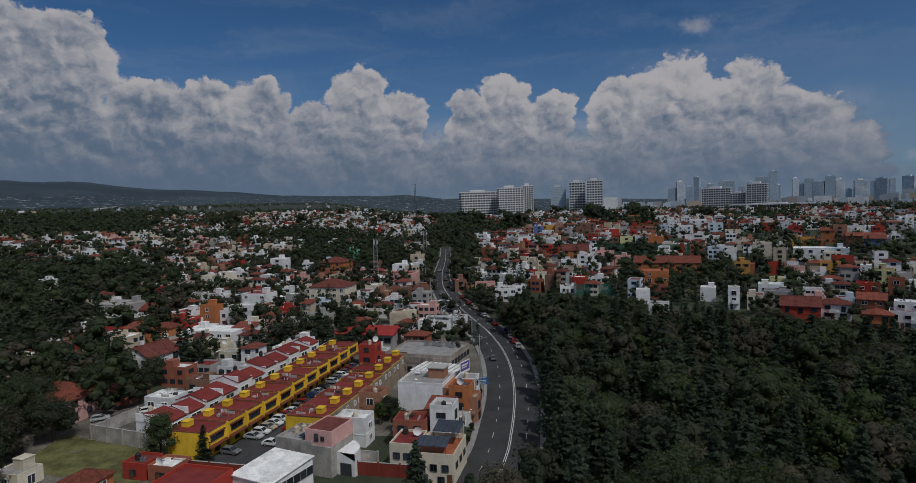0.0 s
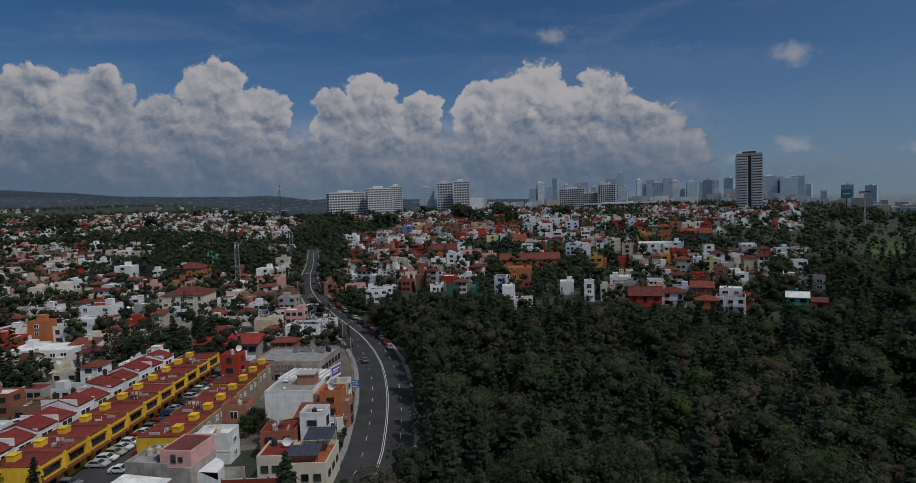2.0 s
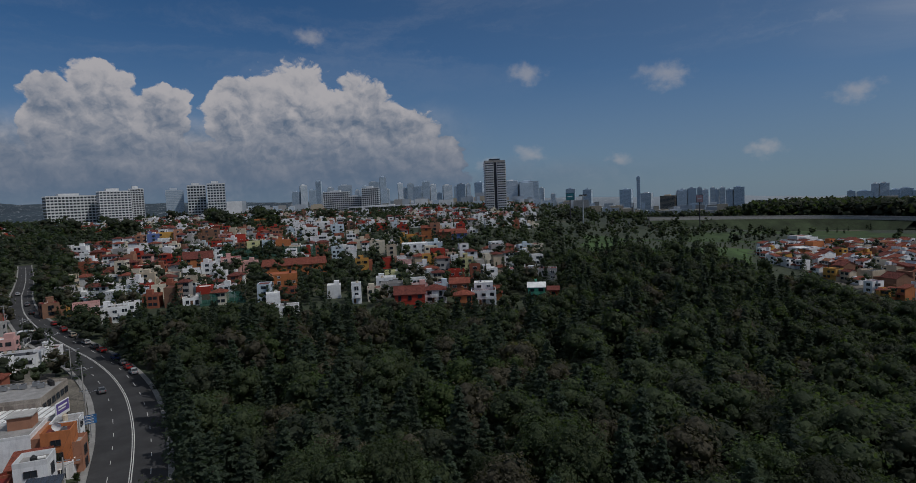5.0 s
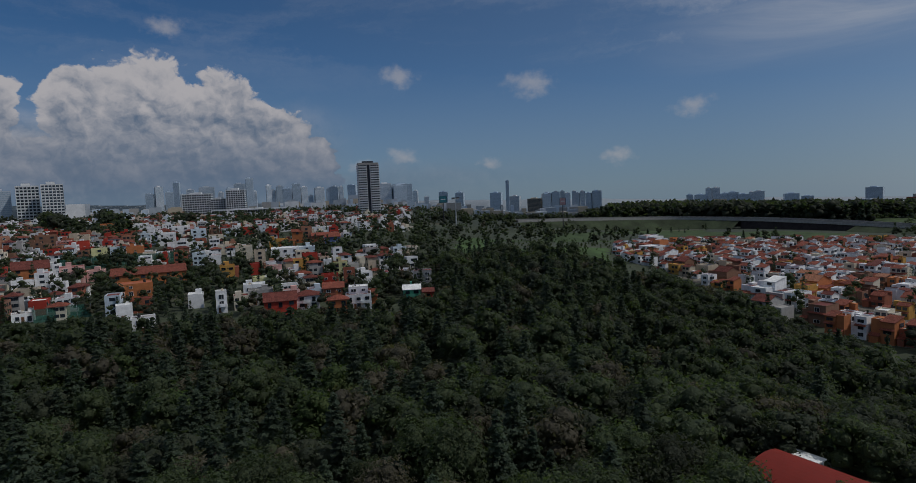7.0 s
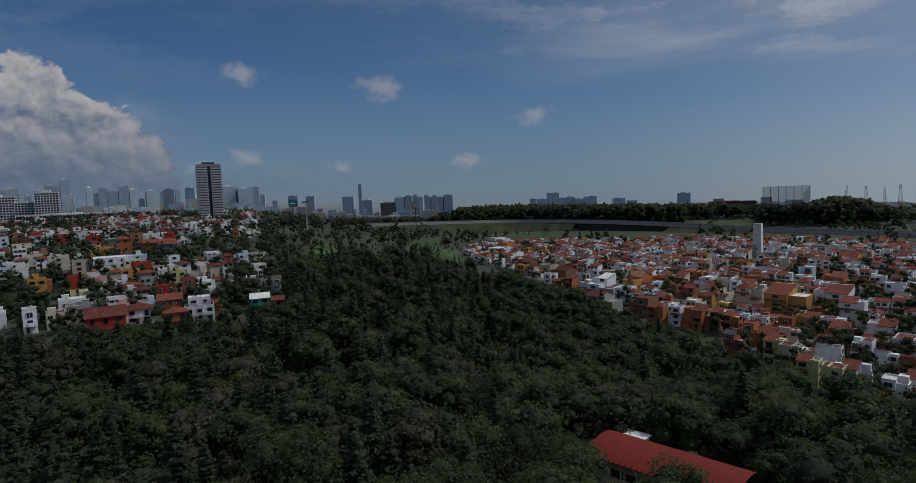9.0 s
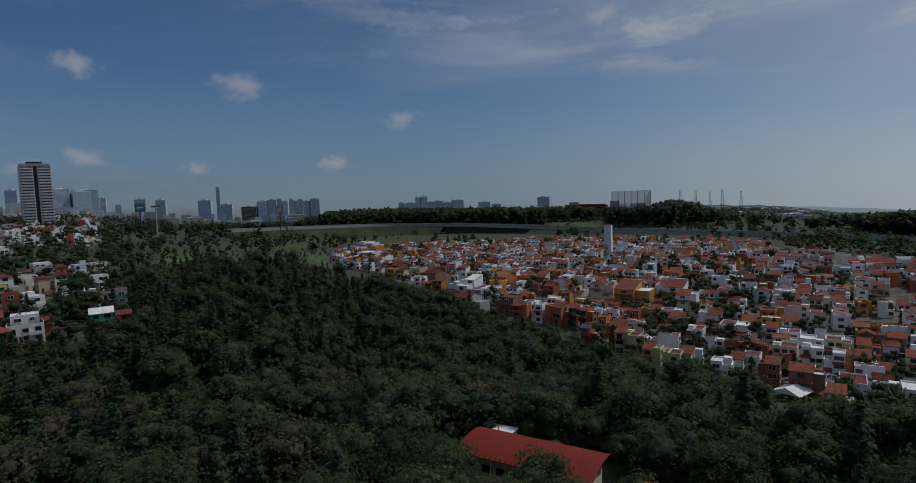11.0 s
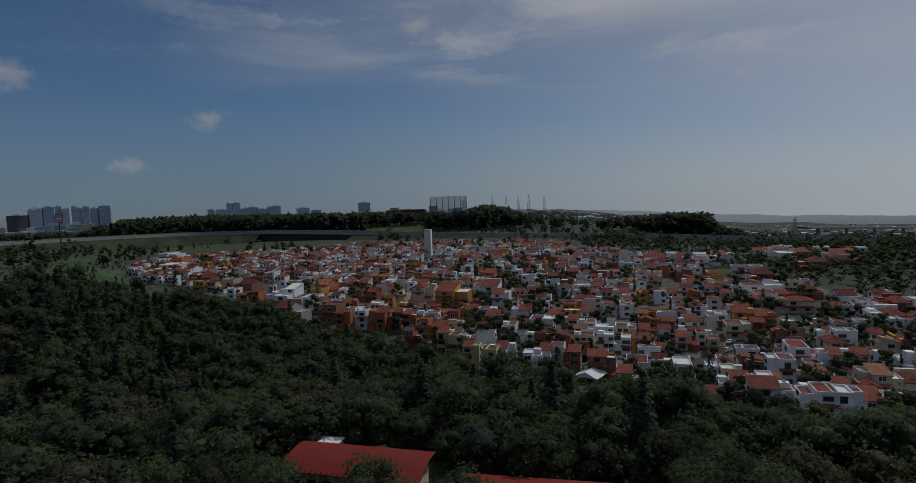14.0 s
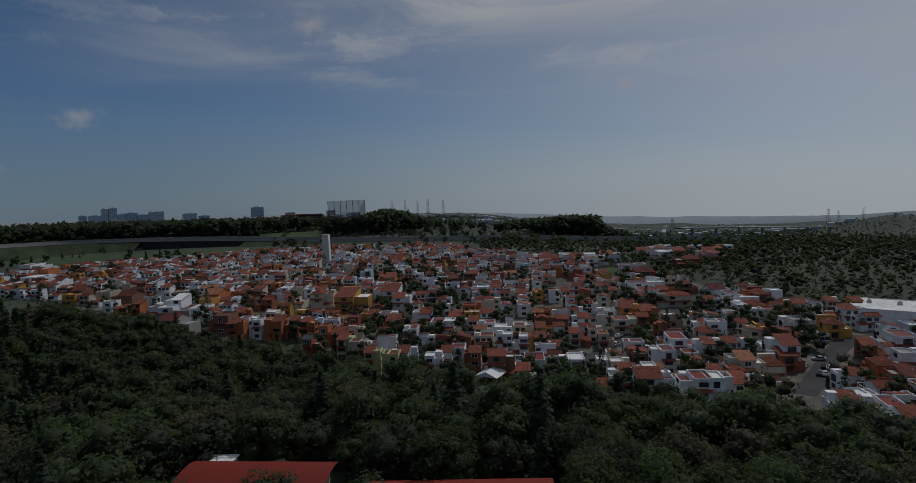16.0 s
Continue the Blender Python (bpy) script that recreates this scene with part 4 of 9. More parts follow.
house(-11.0, 123.5, -10, 7.0, 5.6, 2, "terracotta", "red_flat", "flat")
house(-4.0, 123.4, -15, 5.0, 5.0, 3, "white", "grey_flat", "flat")
house(-46.4, 97.5, -15, 10.1, 8.0, 2, "red", "red_flat", "flat")
house(-69.6, 105.6, -15, 6.5, 5.2, 1, "orange", "tile", "hip")
house(-21.9, 142.3, -15, 5.9, 5.0, 2, "brick", "brown_flat", "flat")
house(-85.5, 109.6, -15, 6.4, 5.1, 1, "cream", "grey_flat", "flat")
house(-62.8, 112.1, -15, 5.0, 5.0, 1, "red", "brown_flat", "flat")
house(-56.7, 110.3, -15, 5.7, 5.0, 1, "terracotta", "white_flat", "flat")
house(132.0, 246.9, -28, 11.2, 9.0, 2, "white", "white_flat", "flat")
house(110.0, 233.4, -25, 5.0, 5.0, 3, "white", "white_flat", "flat")
house(127.9, 233.8, -29, 12.0, 9.6, 2, "grey", "grey_flat", "flat")
house(125.1, 213.6, -30, 14.9, 11.9, 2, "red", "tile_dark", "gable")
house(136.8, 211.7, -33, 11.4, 9.1, 2, "white", "tile_dark", "hip")
house(151.7, 214.2, -35, 10.5, 8.4, 2, "terracotta", "tile", "shed")
house(140.1, 194.9, -36, 9.6, 7.7, 2, "orange", "tile", "hip")
house(151.9, 196.7, -38, 9.5, 7.6, 3, "white", "white_flat", "flat")
house(149.7, 194.0, -38, 12.3, 9.8, 2, "white", "brown_flat", "flat")
house(142.6, 257.1, -29, 11.8, 9.4, 2, "lime", "grey_flat", "flat")
house(161.6, 279.7, -30, 9.1, 7.2, 2, "pink", "grey_flat", "flat")
house(175.3, 275.4, -32, 9.8, 7.8, 3, "ochre", "orange_flat", "flat")
house(182.6, 261.6, -35, 5.0, 5.0, 3, "white", "white_flat", "flat")
house(189.8, 314.7, -31, 19.1, 15.3, 3, "white", "white_flat", "flat", near=False)
house(201.6, 309.6, -33, 11.1, 8.9, 3, "pale_blue", "white_flat", "flat", near=False)
house(182.9, 250.9, -36, 8.7, 7.0, 3, "lime", "tile", "flat")
house(166.3, 237.0, -35, 9.3, 7.4, 2, "red", "red_flat", "flat")
house(173.5, 231.1, -37, 6.4, 5.1, 3, "terracotta", "tile", "flat")
house(191.1, 218.2, -41, 11.6, 9.3, 2, "white", "red_flat", "flat")
house(191.9, 209.3, -43, 8.0, 6.4, 2, "white", "brown_flat", "flat")
house(191.0, 197.9, -44, 9.9, 7.9, 3, "grey", "brown_flat", "flat")
house(170.0, 183.3, -43, 8.5, 6.8, 2, "green", "white_flat", "gable")
house(170.2, 173.5, -44, 5.4, 5.0, 2, "red", "tile_dark", "shed")
house(199.8, 231.1, -41, 7.7, 6.1, 2, "white", "grey_flat", "flat")
house(156.8, 199.2, -38, 12.7, 10.2, 1, "orange", "tile", "shed")
house(112.6, 316.0, -20, 40.0, 14.0, 2, "orange", "tile", "shed", near=False)
house(98.2, 294.6, -18, 17.1, 13.7, 2, "orange", "orange_flat", "flat")
house(140.3, 288.7, -26, 8.4, 6.7, 3, "ochre", "orange_flat", "flat")
house(146.3, 297.5, -26, 10.0, 8.0, 2, "terracotta", "tile", "flat", near=False)
house(60.6, 299.4, -11, 15.9, 6.4, 1, "white", "white_flat", "flat")
house(51.9, 278.2, -11, 9.1, 7.3, 1, "white", "grey_flat", "flat")
house(78.9, 250.4, -17, 6.8, 5.5, 2, "white", "white_flat", "flat")
house(78.0, 228.0, -19, 9.0, 7.0, 2, "white", "grey_flat", "flat")
house(42.1, 300.1, -8, 7.3, 5.8, 2, "cream", "grey_flat", "flat")
house(38.7, 310.6, -7, 7.5, 6.0, 2, "red", "tile_dark", "flat")
house(27.7, 271.1, -6, 7.1, 5.7, 2, "white", "red_flat", "flat")
house(50.0, 322.1, -9, 9.1, 7.3, 2, "cream", "tile_dark", "hip")
house(63.2, 334.1, -11, 10.2, 8.2, 2, "white", "grey_flat", "flat", near=False)
house(76.4, 348.2, -12, 10.7, 8.6, 2, "white", "grey_flat", "flat", near=False)
house(86.6, 346.3, -14, 12.9, 10.3, 3, "pink", "red_flat", "flat", near=False)
house(83.4, 360.0, -13, 5.0, 5.0, 3, "white", "white_flat", "flat", near=False)
house(75.0, 374.6, -11, 19.1, 15.3, 2, "orange", "tile_dark", "gable", near=False)
house(50.6, 435.6, -7, 17.5, 14.0, 2, "white", "brown_flat", "flat", near=False)
house(76.3, 493.6, -9, 14.0, 11.2, 3, "ochre", "orange_flat", "flat", near=False)
house(67.9, 489.8, -8, 9.9, 7.9, 3, "blue", "grey_flat", "flat", near=False)
house(84.0, 483.8, -10, 7.4, 5.9, 4, "brick", "red_flat", "flat", near=False)
house(111.0, 498.8, -13, 15.3, 12.2, 3, "brown", "orange_flat", "flat", near=False)
house(115.9, 402.6, -16, 10.1, 8.0, 3, "lime", "grey_flat", "flat", near=False)
house(122.7, 397.0, -17, 6.2, 5.0, 3, "pale_blue", "grey_flat", "flat", near=False)
house(134.0, 395.9, -19, 11.7, 9.4, 3, "orange", "red_flat", "flat", near=False)
house(171.7, 442.9, -21, 14.2, 11.4, 3, "white", "white_flat", "flat", near=False)
house(201.0, 488.8, -22, 15.8, 12.7, 3, "white", "white_flat", "flat", near=False)
house(196.6, 446.6, -24, 12.7, 10.1, 3, "pale_blue", "white_flat", "flat", near=False)
house(198.6, 422.7, -25, 12.1, 9.7, 2, "cream", "orange_flat", "flat", near=False)
house(164.8, 408.0, -22, 14.9, 12.0, 2, "white", "brown_flat", "flat", near=False)
house(173.5, 400.5, -23, 12.2, 9.8, 2, "white", "grey_flat", "flat", near=False)
house(176.9, 340.3, -27, 11.5, 9.2, 3, "cream", "tile", "flat", near=False)
house(181.8, 373.0, -26, 12.4, 10.0, 2, "cream", "tile_pale", "flat", near=False)
house(175.2, 318.5, -29, 7.3, 5.8, 3, "beige", "tile", "flat", near=False)
house(216.8, 367.3, -31, 14.5, 11.6, 2, "ochre", "tile", "flat", near=False)
house(234.7, 406.0, -30, 11.2, 9.0, 3, "red", "red_flat", "flat", near=False)
house(237.4, 375.8, -32, 8.9, 7.1, 3, "orange", "tile", "gable", near=False)
house(249.6, 359.3, -35, 21.9, 8.7, 2, "terracotta", "tile", "shed", near=False)
house(247.6, 347.2, -35, 12.8, 10.2, 2, "blue", "tile", "shed", near=False)
house(243.2, 372.6, -33, 8.9, 7.1, 4, "brick", "red_flat", "flat", near=False)
house(271.0, 398.0, -34, 12.0, 9.6, 2, "white", "white_flat", "flat", near=False)
house(239.9, 455.7, -28, 15.4, 12.3, 2, "red", "red_flat", "flat", near=False)
house(267.4, 533.2, -27, 14.9, 11.9, 2, "white", "grey_flat", "flat", near=False)
house(218.3, 357.6, -31, 12.6, 10.1, 2, "orange", "tile", "flat", near=False)
house(160.7, 492.4, -18, 18.1, 14.5, 2, "terracotta", "tile", "flat", near=False)
house(122.0, 464.8, -15, 14.4, 11.5, 2, "red", "red_flat", "flat", near=False)
house(183.9, 601.5, -17, 18.8, 15.1, 3, "orange", "orange_flat", "flat", near=False)
house(201.1, 792.4, -14, 29.4, 16.0, 2, "white", "grey_flat", "flat", near=False)
house(200.1, 573.1, -19, 15.8, 12.6, 3, "white", "red_flat", "flat", near=False)
house(2.1, 292.0, 10, 12.0, 9.0, 2, "brown", "red_flat", "flat", wing=0.4)
house(12.5, 279.7, -3, 11.2, 9.0, 2, "pink", "tile_dark", "flat")
house(21.3, 268.2, -5, 12.1, 9.7, 2, "white", "grey_flat", "flat")
house(19.4, 237.7, -5, 7.2, 5.8, 1, "pale_blue", "white_flat", "flat")
house(8.0, 289.4, -2, 5.2, 5.0, 1, "ochre", "orange_flat", "flat")
estate_house(217.2, 40.7, -108, 8.9, 8.4, 3, "brown", "brown_flat", "flat")
estate_house(246.7, 62.5, -108, 8.6, 8.2, 3, "white", "white_flat", "shed")
estate_house(243.9, 65.5, -108, 12.2, 11.6, 2, "white", "white_flat", "flat", wing=0.3)
estate_house(239.0, 53.9, -108, 10.8, 10.3, 2, "white", "grey_flat", "flat")
estate_house(216.8, 54.3, -108, 10.8, 10.3, 3, "grey", "tile_dark", "gable")
estate_house(205.8, 33.7, -108, 5.7, 5.4, 3, "orange", "tile", "shed")
estate_house(207.1, 27.8, -108, 5.0, 5.0, 3, "white", "grey_flat", "flat")
estate_house(205.9, 21.6, -108, 7.0, 6.7, 3, "orange", "tile", "shed")
estate_house(204.9, 16.0, -108, 5.0, 5.0, 3, "terracotta", "tile", "shed")
estate_house(201.2, 10.2, -108, 5.0, 5.0, 3, "orange", "tile", "shed")
estate_house(192.5, 3.9, -108, 5.6, 5.3, 3, "orange", "brown_flat", "flat")
estate_house(180.8, 8.5, -108, 5.3, 5.0, 3, "terracotta", "dark", "gable")
estate_house(184.0, -0.6, -108, 6.8, 6.5, 3, "terracotta", "tile", "hip")
estate_house(177.0, -1.4, -108, 5.2, 5.0, 3, "lime", "tile", "shed")
estate_house(162.3, -8.6, -108, 5.0, 5.0, 3, "lime", "tile", "hip")
estate_house(158.4, -13.2, -108, 5.0, 5.0, 3, "lime", "brown_flat", "flat")
estate_house(172.9, -4.8, -108, 5.0, 5.0, 3, "beige", "brown_flat", "flat")
estate_house(159.5, -17.8, -108, 6.0, 5.4, 3, "white", "tile", "shed")
estate_house(156.6, -27.5, -108, 5.2, 5.0, 3, "white", "tile", "shed", wing=0.35)
estate_house(153.1, -24.2, -108, 5.0, 5.0, 3, "white", "white_flat", "flat")
estate_house(158.5, -31.1, -108, 6.3, 6.0, 3, "white", "brown_flat", "flat")
estate_house(148.3, -41.5, -108, 7.5, 5.0, 3, "brown", "tile", "shed")
estate_house(153.6, -34.9, -108, 5.0, 5.0, 3, "terracotta", "tile", "shed")
estate_house(149.0, -49.5, -108, 8.9, 8.5, 2, "white", "red_flat", "flat", wing=0.35)
estate_house(145.1, -59.9, -108, 7.6, 7.3, 2, "white", "white_flat", "flat", wing=0.4)
estate_house(141.2, -46.1, -108, 5.0, 5.0, 2, "white", "tile", "shed")
estate_house(141.3, -66.0, -108, 5.0, 5.0, 2, "white", "white_flat", "flat")
estate_house(131.1, -67.6, -108, 7.2, 6.8, 2, "white", "tile", "shed")
estate_house(120.6, -70.2, -108, 8.5, 6.0, 3, "white", "tile", "shed")
estate_house(126.5, -70.9, -108, 5.9, 5.6, 3, "white", "white_flat", "flat")
estate_house(118.8, -77.8, -108, 6.9, 6.6, 2, "white", "tile", "shed")
estate_house(116.9, -77.9, -108, 6.9, 6.5, 3, "white", "red_flat", "flat")
estate_house(115.0, -82.5, -108, 5.8, 5.5, 3, "white", "white_flat", "flat")
estate_house(116.6, -89.6, -108, 7.2, 6.8, 2, "white", "tile", "shed")
estate_house(115.8, -93.0, -108, 5.4, 5.2, 2, "white", "brown_flat", "flat")
estate_house(112.3, -74.9, -108, 5.0, 5.0, 1, "white", "tile", "shed")
estate_house(144.7, -93.0, -108, 9.1, 8.6, 3, "white", "red_flat", "flat", wing=0.3)
estate_house(138.4, -95.2, -108, 5.4, 5.2, 3, "white", "tile", "hip")
estate_house(137.3, -82.2, -108, 6.5, 6.2, 3, "white", "brown_flat", "flat")
estate_house(153.7, -110.0, -108, 6.1, 5.8, 3, "white", "grey_flat", "flat")
estate_house(152.9, -107.7, -108, 8.3, 7.9, 2, "cream", "tile", "hip")
estate_house(124.5, -95.6, -108, 6.4, 6.1, 3, "cream", "tile_pale", "hip", wing=0.3)
estate_house(135.4, -111.7, -108, 7.1, 6.7, 2, "white", "white_flat", "flat")
estate_house(130.9, -112.4, -108, 8.4, 8.0, 3, "white", "tile", "shed")
estate_house(124.6, -102.8, -108, 7.9, 7.5, 2, "cream", "tile", "hip")
estate_house(127.8, -112.8, -108, 6.9, 6.6, 2, "terracotta", "tile", "hip")
estate_house(166.5, -59.9, -108, 5.0, 5.0, 2, "white", "tile", "hip")
estate_house(162.0, -51.4, -108, 5.0, 5.0, 3, "white", "white_flat", "flat")
estate_house(167.1, -69.5, -108, 5.3, 5.0, 2, "cream", "tile", "hip")
estate_house(163.5, -62.3, -108, 5.1, 5.0, 1, "white", "tile", "hip")
estate_house(166.9, -72.6, -108, 5.9, 5.6, 1, "terracotta", "tile", "hip")
estate_house(161.6, -78.1, -108, 5.0, 5.0, 2, "beige", "tile", "flat")
estate_house(167.9, -77.6, -108, 5.0, 5.0, 2, "cream", "brown_flat", "flat")
estate_house(187.1, -99.7, -108, 7.7, 7.3, 2, "ochre", "tile", "hip")
estate_house(181.5, -103.7, -108, 6.7, 6.4, 2, "orange", "tile", "hip")
estate_house(176.2, -96.8, -108, 6.5, 6.2, 2, "orange", "tile", "gable")
estate_house(186.3, -90.2, -108, 6.7, 6.3, 2, "white", "grey_flat", "flat")
estate_house(174.2, -90.9, -108, 7.9, 7.5, 2, "cream", "brown_flat", "flat")
estate_house(196.3, -121.8, -108, 13.9, 7.0, 2, "cream", "tile", "hip")
estate_house(218.5, -123.6, -108, 16.1, 8.1, 2, "white", "brown_flat", "flat")
estate_house(208.1, -116.6, -108, 11.5, 10.9, 2, "white", "red_flat", "flat")
estate_house(210.5, -137.6, -108, 8.1, 7.7, 2, "brown", "tile", "hip")
estate_house(198.0, -142.6, -108, 8.8, 8.4, 2, "white", "tile_dark", "gable")
estate_house(173.1, -136.6, -108, 10.6, 10.1, 2, "white", "tile", "hip")
estate_house(166.0, -136.6, -108, 8.7, 8.2, 2, "white", "red_flat", "flat")
estate_house(152.6, -136.2, -108, 8.2, 7.8, 2, "white", "grey_flat", "flat")
estate_house(185.5, -148.3, -108, 9.5, 9.1, 2, "terracotta", "tile", "hip")
estate_house(188.4, -142.1, -108, 7.6, 7.2, 2, "white", "brown_flat", "flat")
estate_house(194.0, -34.3, -108, 8.7, 8.3, 2, "white", "brown_flat", "flat", wing=0.3)
estate_house(187.0, -47.7, -108, 6.2, 5.9, 2, "white", "red_flat", "flat")
estate_house(207.4, -29.3, -108, 7.6, 7.2, 2, "white", "tile", "shed")
estate_house(202.3, -17.2, -108, 7.4, 7.0, 2, "orange", "tile", "hip")
estate_house(200.7, -18.0, -108, 9.7, 9.3, 1, "terracotta", "tile", "gable")
estate_house(211.7, -10.6, -108, 6.8, 6.5, 2, "ochre", "tile", "hip")
estate_house(209.5, -4.1, -108, 6.8, 6.4, 2, "terracotta", "brown_flat", "flat")
estate_house(198.7, -26.9, -108, 6.5, 6.1, 1, "brown", "tile", "gable")
estate_house(206.8, -42.0, -108, 6.8, 6.5, 1, "terracotta", "tile", "hip")
estate_house(241.9, 5.7, -108, 9.7, 9.2, 3, "cream", "tile", "hip")
estate_house(233.9, -6.1, -108, 14.1, 13.4, 3, "ochre", "tile", "shed")
estate_house(238.2, -19.5, -108, 11.5, 11.0, 3, "white", "tile", "shed")
estate_house(245.9, 16.9, -108, 8.9, 8.5, 2, "cream", "tile", "gable")
estate_house(264.5, 23.2, -108, 6.4, 6.1, 2, "white", "white_flat", "flat")
estate_house(224.7, -24.0, -108, 7.3, 6.9, 3, "white", "tile", "shed")
estate_house(262.1, -13.6, -108, 8.4, 8.0, 2, "white", "tile", "hip")
estate_house(269.5, 4.9, -108, 6.5, 6.2, 2, "orange", "tile", "flat")
estate_house(263.0, 48.8, -108, 11.8, 11.2, 2, "orange", "tile_pale", "gable")
estate_house(261.5, 39.6, -108, 8.5, 8.1, 2, "orange", "tile", "hip")
estate_house(252.0, 50.6, -108, 8.3, 7.8, 2, "ochre", "tile", "flat")
estate_house(268.7, 87.2, -108, 11.3, 10.8, 2, "brown", "tile_dark", "gable")
estate_house(285.1, 108.4, -108, 9.8, 9.3, 2, "brown", "tile_dark", "gable")
estate_house(276.3, 97.4, -108, 8.2, 7.8, 2, "beige", "dark", "flat")
estate_house(347.7, 150.8, -108, 9.1, 8.6, 3, "orange", "orange_flat", "flat", near=False)
estate_house(409.0, 182.8, -108, 14.3, 13.6, 2, "white", "tile", "flat", near=False)
estate_house(346.3, 160.0, -108, 12.2, 11.6, 2, "terracotta", "tile", "flat", near=False)
estate_house(335.9, 149.1, -108, 13.2, 12.6, 2, "white", "white_flat", "flat", near=False)
estate_house(320.8, 133.6, -108, 8.3, 7.9, 2, "white", "tile_dark", "gable", near=False)
estate_house(280.2, -13.5, -108, 5.9, 5.6, 3, "pale_blue", "white_flat", "flat")
estate_house(325.6, -35.5, -108, 13.1, 12.5, 2, "ochre", "tile", "gable")
estate_house(308.8, -44.6, -108, 10.0, 9.5, 2, "red", "red_flat", "flat")
estate_house(273.1, -22.6, -108, 8.8, 8.4, 2, "orange", "tile", "shed")
estate_house(402.6, -56.5, -108, 5.0, 5.0, 2, "orange", "tile", "hip", near=False)
estate_house(291.3, -113.2, -108, 20.0, 8.0, 2, "white", "tile", "shed")
estate_house(302.4, -103.1, -108, 10.2, 9.7, 2, "white", "brown_flat", "flat")
estate_house(282.1, -126.1, -108, 12.4, 11.8, 2, "white", "tile", "flat")
estate_house(314.2, -80.9, -108, 15.6, 14.8, 2, "pink", "brown_flat", "flat")
estate_house(297.3, -84.3, -108, 7.4, 7.1, 3, "grey", "grey_flat", "flat")
estate_house(254.5, -137.0, -108, 13.9, 7.0, 2, "white", "tile", "flat")
estate_house(240.9, -133.6, -108, 13.3, 12.6, 2, "terracotta", "tile_dark", "hip")
estate_house(259.9, -169.8, -108, 12.4, 11.8, 2, "terracotta", "tile", "hip")
estate_house(295.6, -176.9, -108, 13.8, 13.1, 2, "white", "white_flat", "flat", near=False)
estate_house(307.0, -193.8, -108, 8.7, 8.3, 2, "white", "tile", "flat", near=False)
estate_house(276.9, -194.7, -108, 10.8, 10.3, 2, "pink", "tile", "flat", near=False)
estate_house(273.3, -199.8, -108, 10.8, 10.3, 1, "terracotta", "tile", "flat", near=False)
estate_house(100.3, -101.2, -115, 5.8, 5.5, 2, "white", "tile", "shed")
estate_house(96.0, -106.7, -115, 7.0, 6.7, 2, "white", "red_flat", "flat")
estate_house(90.2, -105.8, -115, 5.1, 5.0, 2, "white", "tile", "shed")
estate_house(115.0, -125.9, -115, 8.3, 7.9, 2, "orange", "tile", "hip")
estate_house(106.9, -124.4, -115, 6.6, 6.3, 2, "terracotta", "tile_dark", "hip")
estate_house(116.8, -126.2, -115, 5.6, 5.3, 1, "terracotta", "tile", "hip")
estate_house(145.2, -144.0, -115, 8.2, 7.8, 2, "ochre", "tile", "hip")
estate_house(129.7, -147.6, -115, 9.5, 9.0, 2, "white", "brown_flat", "flat")
estate_house(126.1, -136.1, -115, 6.0, 5.7, 2, "terracotta", "tile", "hip")
estate_house(117.2, -137.9, -115, 5.9, 5.6, 2, "white", "grey_flat", "flat")

for k in range(9):               # a hamlet by the boundary wall, and the large houses by the lawn
    a, q = radians(119.6 + 0.85 * k), 352 + 14 * (k % 3)
    estate_house(q * math.sin(a), q * math.cos(a), -118, 11 - k % 3, 8, 2, ("white", "white", "cream", "terracotta")[k % 4], ("tile", "tile_pale", "white_flat")[k % 3], ("shed", "hip", "flat")[k % 3])
for k in range(6):
    a, q = radians(110.6 + 1.15 * k), 318 + 12 * (k % 2)
    estate_house(q * math.sin(a), q * math.cos(a), -112, 12, 9, 2, ("white", "white", "pale_grey")[k % 3], ("white_flat", "grey_flat", "tile")[k % 3], ("flat", "flat", "shed")[k % 3])

